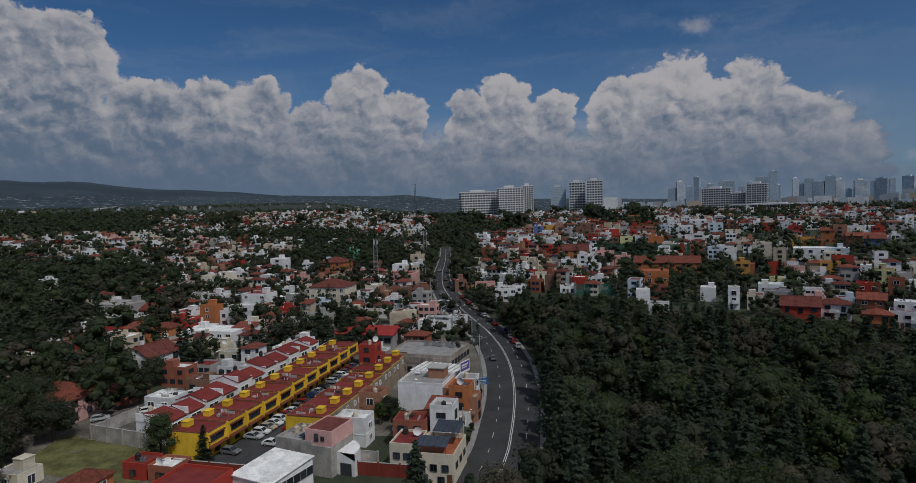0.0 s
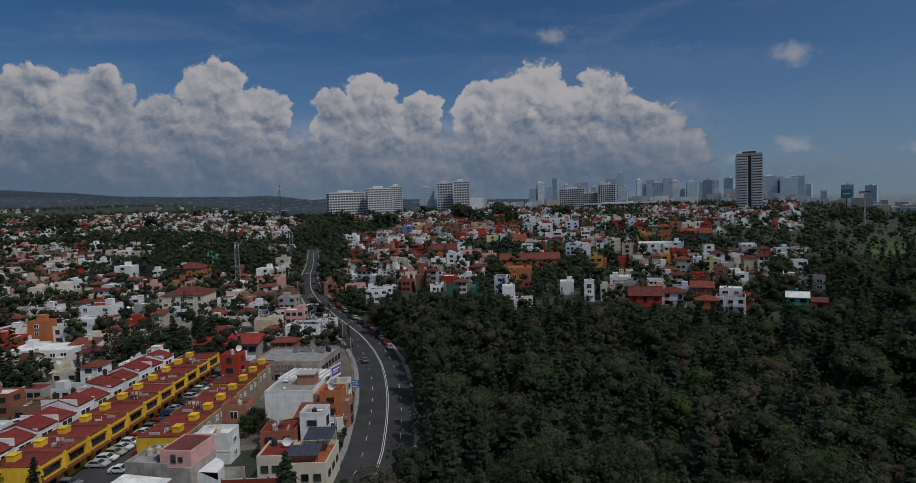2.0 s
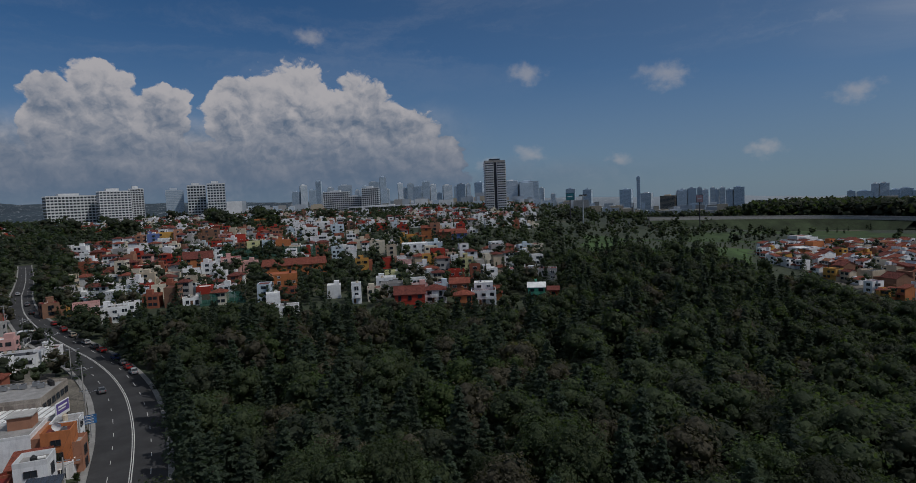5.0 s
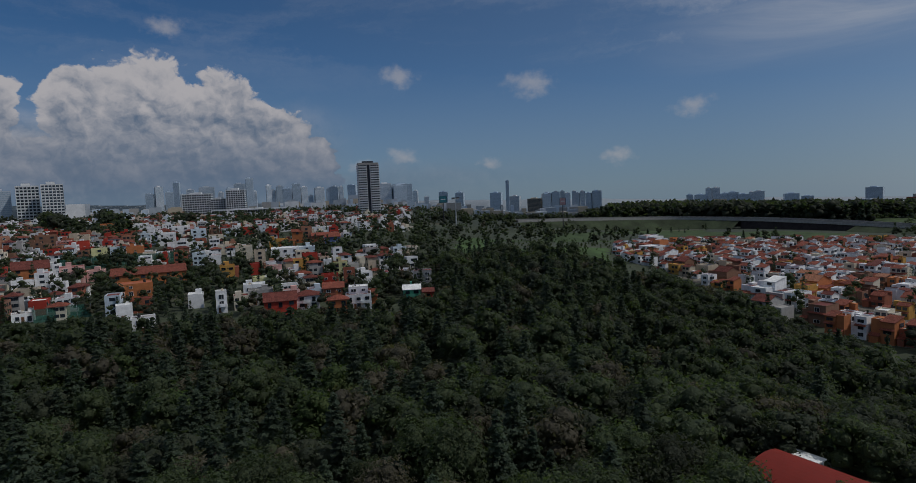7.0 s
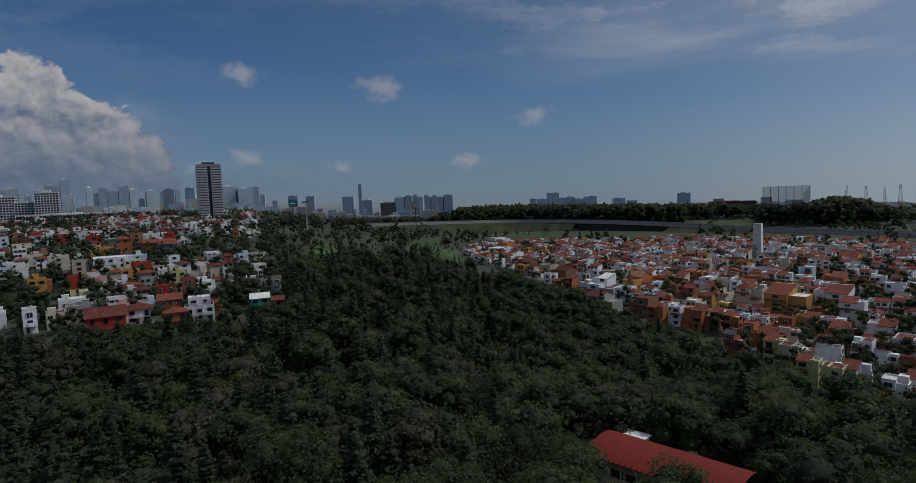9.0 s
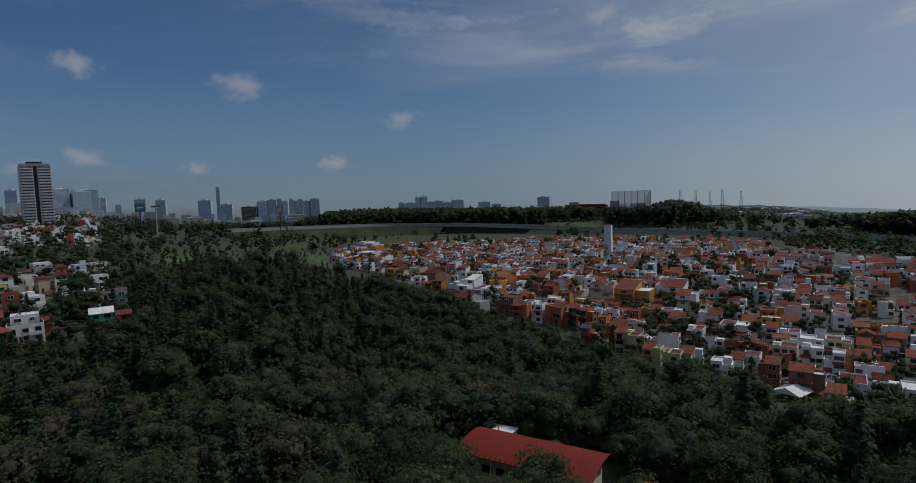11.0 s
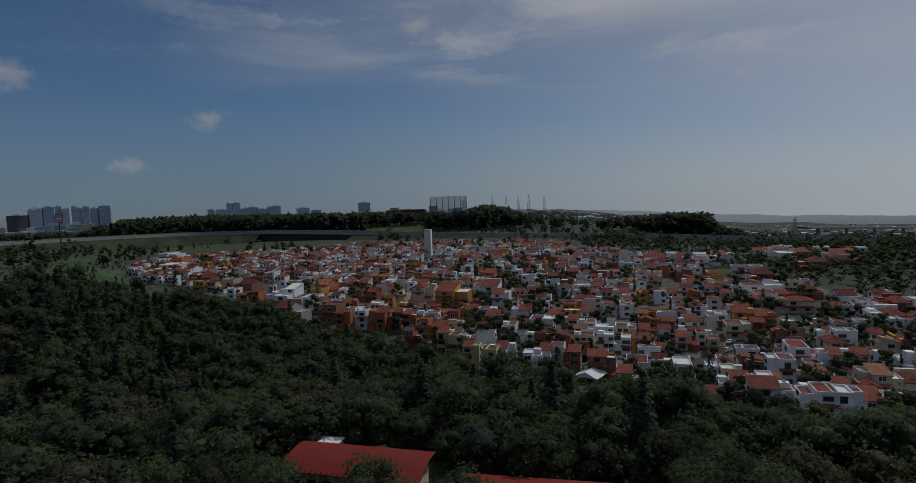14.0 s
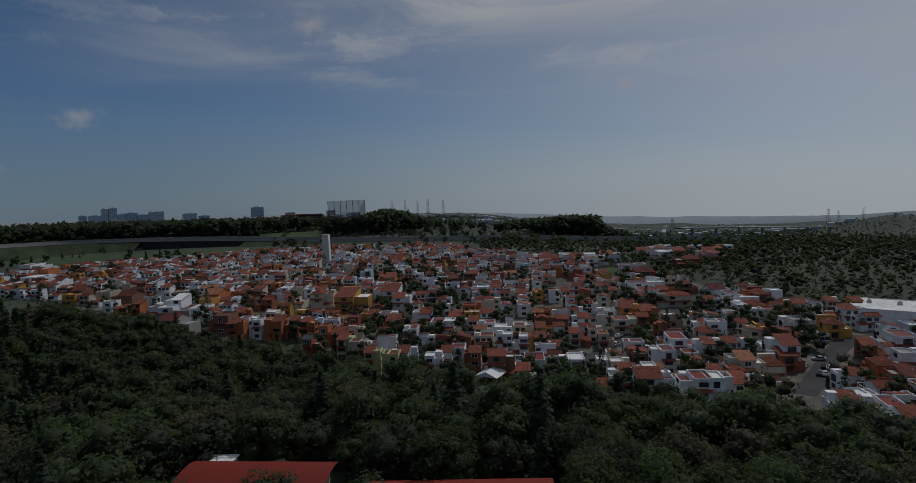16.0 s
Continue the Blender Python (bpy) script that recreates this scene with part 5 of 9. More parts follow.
# ---------------------------------------------------------------- terraces of like houses
def yellow_terrace(x, y, turn, n, w, d, group, back=None, rim=None):
    """A row of yellow two-storey terraced houses with red flat roofs and a yellow water-tank box on each."""
    ym, rm, aw = stucco("yellow"), roofing("red_flat"), paint("awning_brown", (0.16, 0.05, 0.03), 0.7)
    for i in range(n):
        u = (i + 0.5 - n / 2) * w
        c, s_ = math.cos(radians(turn)), math.sin(radians(turn))
        px, py = x + u * c, y + u * s_
        z = gz(px, py) + 0.1 * i * 0
        ho = thing("terraced_house", pose(px, py, z, 0, 0, turn), "yellow terraced house with a red flat roof and brown canopies", "house", group)
        X, Y, H = w / 2 - 0.004, d / 2, 5.9
        sw = Shape().box(-X, -Y + 1.2, -1.0, X, Y, 3.0, ym).box(-X, -Y, 3.0, X, Y, H, ym, True)
        for k in (-1, 1):
            sw.box(k * X - 0.15 if k > 0 else -X, -Y - 0.35, 2.8, X if k > 0 else -X + 0.15, -Y, H + 0.35, ym, True)
        part("wall", sw, ho)
        if back:
            part("back_wall", Shape().box(-X, Y + 0.004, -1.0, X, Y + 0.12, H - 0.2, back, True), ho, "bare unpainted back wall")
        sr = Shape()
        flat_roof(sr, -X, -Y, X, Y, H, rim or ym, rm, 0.22 + 0.14 * (i % 3))
        part("roof", sr, ho, "red waterproofed flat roof with a yellow rim")
        part("tank_box", Shape().box(-0.9, Y - 3.2, H, 0.9, Y - 1.6, H + 1.2, ym).box(-1.0, Y - 3.3, H + 1.2, 1.0, Y - 1.5, H + 1.32, ym, True), ho)
        if i % 2:
            part("roof_clutter", FITTINGS[i % 5], ho, "", pose(0.3, -Y * 0.3, H + 0.05, 0, 0, 90))
        part("canopy", Shape().box(-X + 0.3, -Y - 0.9, 2.7, X - 0.3, -Y + 1.2, 2.95, aw, True), ho, "brown sloping canopy over the entrance")
        part("window_hood", Shape().box(-X * 0.7, -Y - 0.45, 5.1, X * 0.7, -Y, 5.3, aw, True), ho)
        window(ho, "dark", pose(0, -Y, 3.7) @ Matrix.Diagonal((w * 0.62, 1.6, 1.4, 1)))
        window(ho, "dark", pose(X * 0.45, -Y + 1.2, 0.6) @ Matrix.Diagonal((1.6, 1.6, 1.7, 1)))
        part("door", DOOR, ho, at=pose(-X * 0.5, -Y + 1.2, 0.05) @ Matrix.Diagonal((1.0, 1, 2.1, 1)))
        for k in (-1, 1):
            window(ho, "white", pose(k * X * 0.4, Y + (0.125 if back else 0), 3.7, 0, 0, 180) @ Matrix.Diagonal((1.1, 1.6, 1.2, 1)))
        take(px, py, d * 0.55)


def red_roof_terrace(x, y, turn, n, w, d, group):
    """A row of white terraced houses under stepped red roofs."""
    wm, rm = stucco("white"), roofing("red_flat")
    c, s_ = math.cos(radians(turn)), math.sin(radians(turn))
    for i in range(n):
        u = (i + 0.5 - n / 2) * w
        px, py = x + u * c, y + u * s_
        rng = random.Random(i + int(x))
        ho = thing("terraced_house", pose(px, py, gz(px, py), 0, 0, turn), "white terraced house under a sloping dark red roof", "house", group)
        X, Y, H = w / 2 - 0.004, d / 2, 5.2 + rng.uniform(-0.5, 0.7)
        sw = Shape().box(-X, -Y + 0.8, -1.0, X, Y, H, wm).box(-X, -Y, 2.7, X, -Y + 0.8, H - 0.4, wm, True).box(X - 0.2, -Y, 2.7, X, Y, H + 0.35, wm, True)
        part("wall", sw, ho)
        sr = Shape()
        pitched(sr, -X + 0.05, -Y, X - 0.25, Y if i % 3 else Y * 0.45, H, 1.5, "gable" if i % 3 else "shed", rm, wm, 0.12)
        sr.box(-X, -Y - 0.1, H - 0.4, -X + 0.22, Y, H + rng.choice((0.5, 1.1, 1.7)), wm)
        part("roof", sr, ho, "dark red painted sloping roof")
        window(ho, "white", pose(-0.3, -Y, 3.2) @ Matrix.Diagonal((w * 0.55, 1.6, 1.2, 1)))
        window(ho, "dark", pose(-0.6, -Y + 0.8, 0.4) @ Matrix.Diagonal((2.2, 1.6, 1.9, 1)))
        part("door", DOOR, ho, at=pose(X * 0.55, -Y + 0.8, 0.05) @ Matrix.Diagonal((0.95, 1, 2.1, 1)))
        if rng.random() < 0.6:
            part("water_tank", TANKS[rng.random() < 0.6], ho, at=pose(0.5, Y - 0.8, H + 0.9))
        take(px, py, d * 0.55)


WORN_RIM = paint("worn_red_rim", (0.20, 0.075, 0.045), 0.9, 0.3, 0.5, 0.2, 0.5)
yellow_terrace(-47.5, 153.0, 75, 11, 6.6, 9.5, "yellow terrace by the car park", None, WORN_RIM)
yellow_terrace(-27.5, 150.5, -105, 8, 6.6, 9.0, "red-roofed terrace by the car park", paint("bare_back_wall", (0.27, 0.21, 0.16), 0.95, 0.25, 0.3, 0.3, 0.6), WORN_RIM)
red_roof_terrace(-60.0, 160.0, 75, 11, 6.2, 8.5, "white terrace with red roofs")

# ---------------------------------------------------------------- the rest of the houses
rng = random.Random(5)
WALL_MIX = ["white"] * 9 + ["cream"] * 3 + ["grey"] * 2 + ["beige"] * 2 + ["pink", "terracotta", "red", "brown", "pale_blue", "brick", "pale_grey", "pale_grey"]
ROOF_MIX = ["red_flat"] * 4 + ["brown_flat"] * 2 + ["grey_flat"] * 3 + ["white_flat"] * 5 + ["tile"] * 2 + ["tile_dark"] * 2
FAR = []


def lot(x, y, turn, scale=1.0, mix=WALL_MIX, roofs=ROOF_MIX, tight=0.6, estate=False, storeys=(2, 2, 2, 3, 1)):
    wall, roof = rng.choice(mix), rng.choice(roofs)
    form = "flat" if "flat" in roof else rng.choice(("hip", "gable", "shed"))
    w, d = rng.uniform(8, 13) * scale, rng.uniform(7, 10) * scale
    fl = rng.choice(storeys)
    if not is_free(x, y, min(w, d) * tight):
        return
    dist = math.hypot(x, y)
    if dist < 225 and estate:
        estate_house(x, y, turn, w, d, fl, wall, roof, form, planned=False)
    elif dist < 185:
        house(x, y, turn, w, d, fl, wall, roof, form, near=True, wing=rng.choice((0, 0, 0.3, 0.4)))
    else:
        FAR.append((x, y, turn, w, d, fl, wall, roof, form, estate))
        take(x, y, min(w, d) * 0.55)


def fill(az0, az1, d0, d1, turn, sx, sy, wooded=0.42, **kw):
    """Lots on a street grid turned by some degrees, in a sector of the land, with woods left between."""
    c, s_ = math.cos(radians(turn)), math.sin(radians(turn))
    n = int(d1 / min(sx, sy)) + 2
    for i in range(-n, n):
        for j in range(-n, n):
            u, v = (i + rng.uniform(-0.15, 0.15)) * sx, (j + rng.uniform(-0.12, 0.12)) * sy
            x, y = u * c - v * s_, u * s_ + v * c
            d, a = math.hypot(x, y), math.degrees(math.atan2(x, y))
            lo = d0(a) if callable(d0) else d0
            hi = d1
            if not (az0 < a < az1 and lo < d < hi):
                continue
            if noise.noise((x * 0.011, y * 0.011, 4.2)) * 0.5 + 0.5 < wooded + ((0.15 if d > 600 else -0.17 if d > 380 else 0.0) if a < -28 else 0.0) + 0.1 * (rng.random() - 0.5):
                continue
            lot(x, y, turn + rng.choice((0, 90, 180, 270)), **kw)


FRONT_AZ = [5, 12, 20, 28, 37, 43, 46, 48, 62, 63, 68, 73, 79, 86, 89, 95, 101, 106, 112, 117, 122, 126, 130, 160]
FRONT_D = [275, 271, 255, 248, 245, 246, 300, 500, 500, 330, 272, 251, 214, 186, 171, 156, 150, 146, 144, 134, 131, 134, 138, 138]
BACK_AZ, BACK_D = [63, 70, 80, 92, 101, 110, 120, 130, 160], [400, 425, 430, 415, 390, 330, 275, 245, 190]


def front(a):
    """Where the wood ends and the houses begin, by azimuth."""
    d = float(np.interp(a, FRONT_AZ, FRONT_D))
    return d * float(spread(d, a))


def back(a):
    """Where the estate ends."""
    d = float(np.interp(a, BACK_AZ, BACK_D))
    return d * float(spread(d, a))


def in_estate(x, y):
    d, a = math.hypot(x, y), math.degrees(math.atan2(x, y))
    return 64 < a < 150 and front(a) + 16 < d < back(a) + 6


sheet("pavement_estate", in_estate, 60, 570, -330, 290, 6.0, 0.07, YARD, "grey paved lanes between the estate houses", "pavement")
fill(-60, -28, lambda a: 150 if a > -30 else 195, 1000, -15, 9.0, 12.0, 0.55, scale=0.66)
fill(-28, -2, lambda a: 150 if a < -17 else 125, 950, -15, 9.4, 12.6, 0.39, scale=0.68, storeys=(2, 2, 1, 2, 1))
fill(0.5, 43, lambda a: max(300, front(a) + 8) if a < 5 else front(a) + 8, 900, -25, 9.6, 13.0, 0.47, mix=WALL_MIX + ["white", "terracotta", "red"], roofs=ROOF_MIX + ["red_flat", "tile_dark"], scale=0.70, storeys=(2, 2, 1, 2, 2, 1, 3))
# two lanes through the estate, kept free of houses
LANES = [smooth_line([away(*p) for p in ln], 3.0) for ln in (((113, -103.5), (128, -125), (144, -148)), ((150, -63), (170, -91), (191, -122), (222, -160)))]
for ln in LANES:
    for px, py in ln:
        take(px, py, 4.6)
ESTATE_WALLS = ["white"] * 12 + ["cream"] * 3 + ["terracotta", "ochre", "orange", "brown", "pale_blue", "beige"]
ESTATE_ROOFS = ["tile"] * 8 + ["tile_dark"] * 3 + ["tile_pale"] + ["red_flat", "brown_flat", "white_flat"]
c, s_ = math.cos(radians(-108)), math.sin(radians(-108))
for i in range(-90, 90):
    for j in range(-68, 68):
        u, v = (i + rng.uniform(-0.1, 0.1)) * 7.8, (j * 12.0 + rng.uniform(-1.2, 1.2))
        x, y = u * c - v * s_, u * s_ + v * c
        d, a = math.hypot(x, y), math.degrees(math.atan2(x, y))
        if 62.5 < a < 150 and front(a) + 14 < d < back(a) and rng.random() < 0.84:
            lot(x, y, -108 + rng.choice((0, 0, 180, 90)), 0.70, ESTATE_WALLS, ESTATE_ROOFS, 0.5, True, (1, 2, 2, 2, 2))
# houses too far off to be told apart, street after street
def street_houses(name, rows, label):
    fs = Shape()
    for x, y, turn, w, d, fl, wall, roof, form, estate in rows:
        H, z = fl * FLOOR, gz(x, y)
        t = Shape()
        if estate:
            estate_blocks(t, [t, t, t], rng, w, d, fl, wall, roof, form)
        else:
            t.box(-w / 2, -d / 2, -2, w / 2, d / 2, H, stucco(wall))
            if form == "flat":
                flat_roof(t, -w / 2, -d / 2, w / 2, d / 2, H, stucco(wall), roofing(roof), 0.5)
                if rng.random() < 0.5:
                    u = rng.uniform(-w / 2, w / 2 - 2.5)
                    t.box(u, 0, H, u + 2.5, 2.4, H + 2.2, stucco(wall))
            else:
                pitched(t, -w / 2, -d / 2, w / 2, d / 2, H, 0.2 * d, "hip", roofing(roof), stucco(wall))
            if rng.random() < 0.5:
                k = rng.choice((-1, 1))
                t.box(min(k * w / 2, k * w * 0.8), -d * 0.4, -2, max(k * w / 2, k * w * 0.8), d * 0.3, FLOOR, stucco(wall), top=roofing(rng.choice(("red_flat", "grey_flat", "white_flat"))))
        for f in range(fl):
            for k in range(3):
                if rng.random() < 0.75:
                    u = (k - 1) * w * 0.3
                    t.box(u - 0.8, -d / 2 - 0.06, f * FLOOR + 0.9, u + 0.8, -d / 2 + 0.06, f * FLOOR + 2.2, glass())
                    t.box(u - 0.8, d / 2 - 0.06 - (d * 0.075 if estate else 0), f * FLOOR + 0.9, u + 0.8, d / 2 + 0.06 - (d * 0.075 if estate else 0), f * FLOOR + 2.2, glass())
            t.box(-w / 2 - 0.05, -1, f * FLOOR + 0.9, -w / 2 + 0.05, 1, f * FLOOR + 2.2, glass())
        m = pose(x, y, z, 0, 0, turn)
        for p, k, uv in zip(t.f, t.mi, t.uv):
            fs.face([m @ Vector(t.v[i]) for i in p], t.mats[k], uv)
    tagged(new(name, fs.mesh(name)), label, "houses", kind="stuff")


street_houses("distant_houses", [r for r in FAR if not r[9]], "hundreds of distant white and red-roofed houses on the slope")
street_houses("estate_houses", [r for r in FAR if r[9]], "crowded white estate houses with clay tile roofs")

# ---------------------------------------------------------------- trees
def leaf_sprays(rng, centres, normals, size, spread=0.9):
    """Small three-cornered leaf sprays at the given places, roughly facing along the given directions."""
    n = len(centres)
    nrm = normals + rng.normal(0, spread, (n, 3))
    nrm /= np.linalg.norm(nrm, axis=1)[:, None] + 1e-9
    u = np.cross(nrm, rng.normal(0, 1, (n, 3)))
    u /= np.linalg.norm(u, axis=1)[:, None] + 1e-9
    w = np.cross(nrm, u)
    s = size * rng.uniform(0.55, 1.45, (n, 1))
    return np.stack([centres - u * s * 0.8 - w * s * 0.45, centres + u * s * 0.9 - w * s * 0.3, centres + w * s * 0.95], 1).reshape(-1, 3)


def ico_ball():
    bm = bmesh.new()
    bmesh.ops.create_icosphere(bm, subdivisions=1, radius=1.0)
    v = np.array([p.co[:] for p in bm.verts])
    f = np.array([[w.index for w in p.verts] for p in bm.faces])
    bm.free()
    return v, f


BALL_V, BALL_F = ico_ball()
bm0 = bmesh.new()
bmesh.ops.create_icosphere(bm0, subdivisions=1, radius=1.0)
SMALL_V, SMALL_F = np.array([p.co[:] for p in bm0.verts]), np.array([[w.index for w in p.verts] for p in bm0.faces])
bm0.free()


def broad_crown(seed, h, r, n, size, lobes=13, low=0.26, fine=True):
    """A round-headed crown: lumpy boughs of uneven size with gaps between them, and leaf sprays all over them."""
    rng = np.random.default_rng(seed)
    k = np.arange(lobes)
    ang = k * 2.4 + rng.uniform(0, 0.9, lobes)
    f = (k + 0.5) / lobes
    zc = h * (low + (0.90 - low) * f ** 0.75)
    rr = r * 0.62 * np.sqrt(np.clip(1 - ((f - 0.30) / 0.76) ** 2, 0.02, 1)) * rng.uniform(0.6, 1.15, lobes)
    C = np.stack([rr * np.cos(ang), rr * np.sin(ang), zc], 1)
    R = r * rng.uniform(0.34, 0.56, lobes)
    which = rng.choice(lobes, n, p=R ** 2 / np.sum(R ** 2))
    d = rng.normal(0, 1, (n, 3))
    d[:, 2] = np.where(rng.random(n) < 0.8, np.abs(d[:, 2]), d[:, 2])
    d /= np.linalg.norm(d, axis=1)[:, None]

    def lump(q, w):
        return 1 + 0.20 * np.sin(q[:, 0] * 5 + w * 1.7) * np.cos(q[:, 1] * 6 + w * 2.3) + 0.12 * np.sin(q[:, 2] * 9 + q[:, 0] * 7 + w)

    p = C[which] + d * (R[which] * lump(d, which) * rng.uniform(0.88, 1.22, n))[:, None] * np.array([1, 1, 0.85])
    leaves = leaf_sprays(rng, p, d + np.array([0, 0, 0.35]), size, 0.5)
    bv, bf = (BALL_V, BALL_F) if fine else (SMALL_V, SMALL_F)
    fill = 0.74 if fine else 0.82
    hv, hf = [], []
    for i in range(lobes):
        q = bv * (fill * R[i] * lump(bv, i) * (1 + rng.normal(0, 0.07, len(bv))))[:, None] * np.array([1, 1, 0.85]) + C[i]
        hf.append(bf + len(bv) * i)
        hv.append(q)
    return leaves, C, np.concatenate(hv), np.concatenate(hf)


def fir_crown(seed, h, r, n, size):
    """Needle sprays of a conifer on drooping whorls of branches."""
    rng = np.random.default_rng(seed)
    tiers = max(9, int(h / 0.95))
    t = rng.integers(0, tiers, n)
    arms = 6
    arm = rng.integers(0, arms, n)
    wobble = np.sin(t * 5.1 + arm * 2.7)               # every bough has its own length and sag
    f = (t + 0.25 * wobble) / tiers
    reach = r * np.clip(1 - f, 0.03, 1) ** 0.8 * (0.86 + 0.26 * np.sin(t * 2.1 + arm * 1.9))
    u = rng.random(n) ** 0.62 * reach
    fan = 0.34 * (1 - 0.55 * u / reach)                # the fan narrows to the bough's tip
    a = (arm / arms + t * 0.37) * 2 * np.pi + rng.normal(0, 1, n) * fan
    z = h * (0.10 + 0.90 * np.clip(f, 0, 1)) - u * (0.22 + 0.10 * wobble) + 0.10 * u * u / r + rng.normal(0, 0.09, n)
    p = np.stack([u * np.cos(a), u * np.sin(a), z], 1)
    d = np.stack([np.cos(a) * 0.35, np.sin(a) * 0.35, np.ones(n)], 1)
    return leaf_sprays(rng, p, d, size, 0.35), None, np.zeros((0, 3)), np.zeros((0, 3), int)


def crown_faces(leaves, hull_v, hull_f):
    """Leaves and boughs as one list of places and three-cornered faces."""
    tri = np.arange(len(leaves)).reshape(-1, 3)
    return np.concatenate([leaves, hull_v]), np.concatenate([tri, hull_f + len(leaves)])


def crown_mesh(name, made, m):
    v, f = crown_faces(made[0], made[2], made[3])
    me = raw_mesh(name, v, f, [m])
    me.polygons.foreach_set("use_smooth", np.ones(len(f), bool))
    return me


def trunk_mesh(h, r, tops, top_f=0.55):
    s = Shape()
    s.tube(0, 0, -0.6, h * 0.18, r * 1.3, r, BARK, 8, False)
    s.tube(0, 0, h * 0.18, h * top_f, r, r * 0.5, BARK, 8)
    if tops is not None:
        for c in tops[::2]:
            s.rod((0, 0, h * 0.3), Vector(c) * 0.94, r * 0.32, BARK, 5)
    return s.mesh("trunk")


#            kind: leaf material, height, radius, leaves, leaf size, crown
TREE_KINDS = {"ash": ("broad", 11.5, 4.8, 3900, 0.22, "b"), "oak": ("oak", 10.0, 5.2, 4000, 0.23, "b"), "elm": ("broad", 13.5, 4.4, 3700, 0.22, "b"),
              "pepper_tree": ("dry", 11.0, 4.4, 3500, 0.22, "b"), "poplar": ("bright", 12.0, 3.4, 2900, 0.21, "b"), "cedar": ("fir", 15.5, 4.6, 4600, 0.34, "f"),
              "fir": ("fir", 13.0, 3.6, 3800, 0.30, "f"), "cypress": ("fir", 10.0, 1.3, 1300, 0.26, "f")}
TREE_WORDS = {"ash": "dark green ash tree with a lumpy crown", "oak": "broad dark oak tree with dense leaves", "elm": "tall leafy elm tree with an uneven crown",
              "pepper_tree": "dull olive pepper tree with thin foliage", "poplar": "young tree with bright green leaves", "cedar": "tall dark cedar with drooping branches",
              "fir": "dark green fir tree with layered branches", "cypress": "slim dark cypress tree"}


@functools.lru_cache(None)
def tree_meshes(kind, variant):
    leaf, h, r, n, size, form = TREE_KINDS[kind]
    seed = sum(map(ord, kind)) * 7 + variant
    made = broad_crown(seed, h, r, n, size) if form == "b" else fir_crown(seed, h, r, n, size)
    return crown_mesh("crown", made, LEAVES[leaf]), trunk_mesh(h, 0.028 * h, made[1], 0.55 if form == "b" else 0.93)


def tree(x, y, kind, size=1.0, variant=0, group="", base=None):
    to = thing("tree", pose(x, y, gz(x, y) if base is None else base, 0, 0, (x * 37 + y * 91) % 360), TREE_WORDS[kind], "tree", group)
    c, t = tree_meshes(kind, variant)
    s = Matrix.Diagonal((size, size, size * (0.92 + 0.16 * ((x * 7.3 + y * 3.1) % 1)), 1))
    part("trunk", t, to, at=s)
    part("crown", c, to, at=s)
    return to


@functools.lru_cache(None)
def far_crown(kind, variant, n, size, lobes):
    leaf, h, r, _, _, form = TREE_KINDS[kind]
    seed = sum(map(ord, kind)) * 7 + variant
    made = broad_crown(seed, h, r, n, size, lobes, fine=False) if form == "b" else fir_crown(seed, h, r, int(n * 1.6), size * 1.25)
    return crown_faces(made[0], made[2], made[3])


def woods(name, places, n, size, label, lobes=9):
    """Many trees in one object: places are x, y, kind, size, variant. Leaf materials go by kind."""
    chunks, faces, mi, k = [], [], [], 0
    mats = list(LEAVES.values())
    keys = list(LEAVES)
    for x, y, kind, s, var in places:
        v, f = far_crown(kind, var % 5, n, size, lobes)
        a = (x * 37 + y * 91) % 6.283
        ca, sa = math.cos(a) * s, math.sin(a) * s
        chunks.append(np.stack([v[:, 0] * ca - v[:, 1] * sa + x, v[:, 0] * sa + v[:, 1] * ca + y, v[:, 2] * s + gz(x, y) - 0.4], 1))
        faces.append(f + k)
        k += len(v)
        mi.append(np.full(len(f), keys.index(TREE_KINDS[kind][0])))
    me = raw_mesh(name, np.concatenate(chunks), np.concatenate(faces), mats)
    me.polygons.foreach_set("material_index", np.concatenate(mi).astype(np.int32))
    me.polygons.foreach_set("use_smooth", np.ones(len(me.polygons), bool))
    return tagged(new(name, me), label, "trees", kind="stuff")

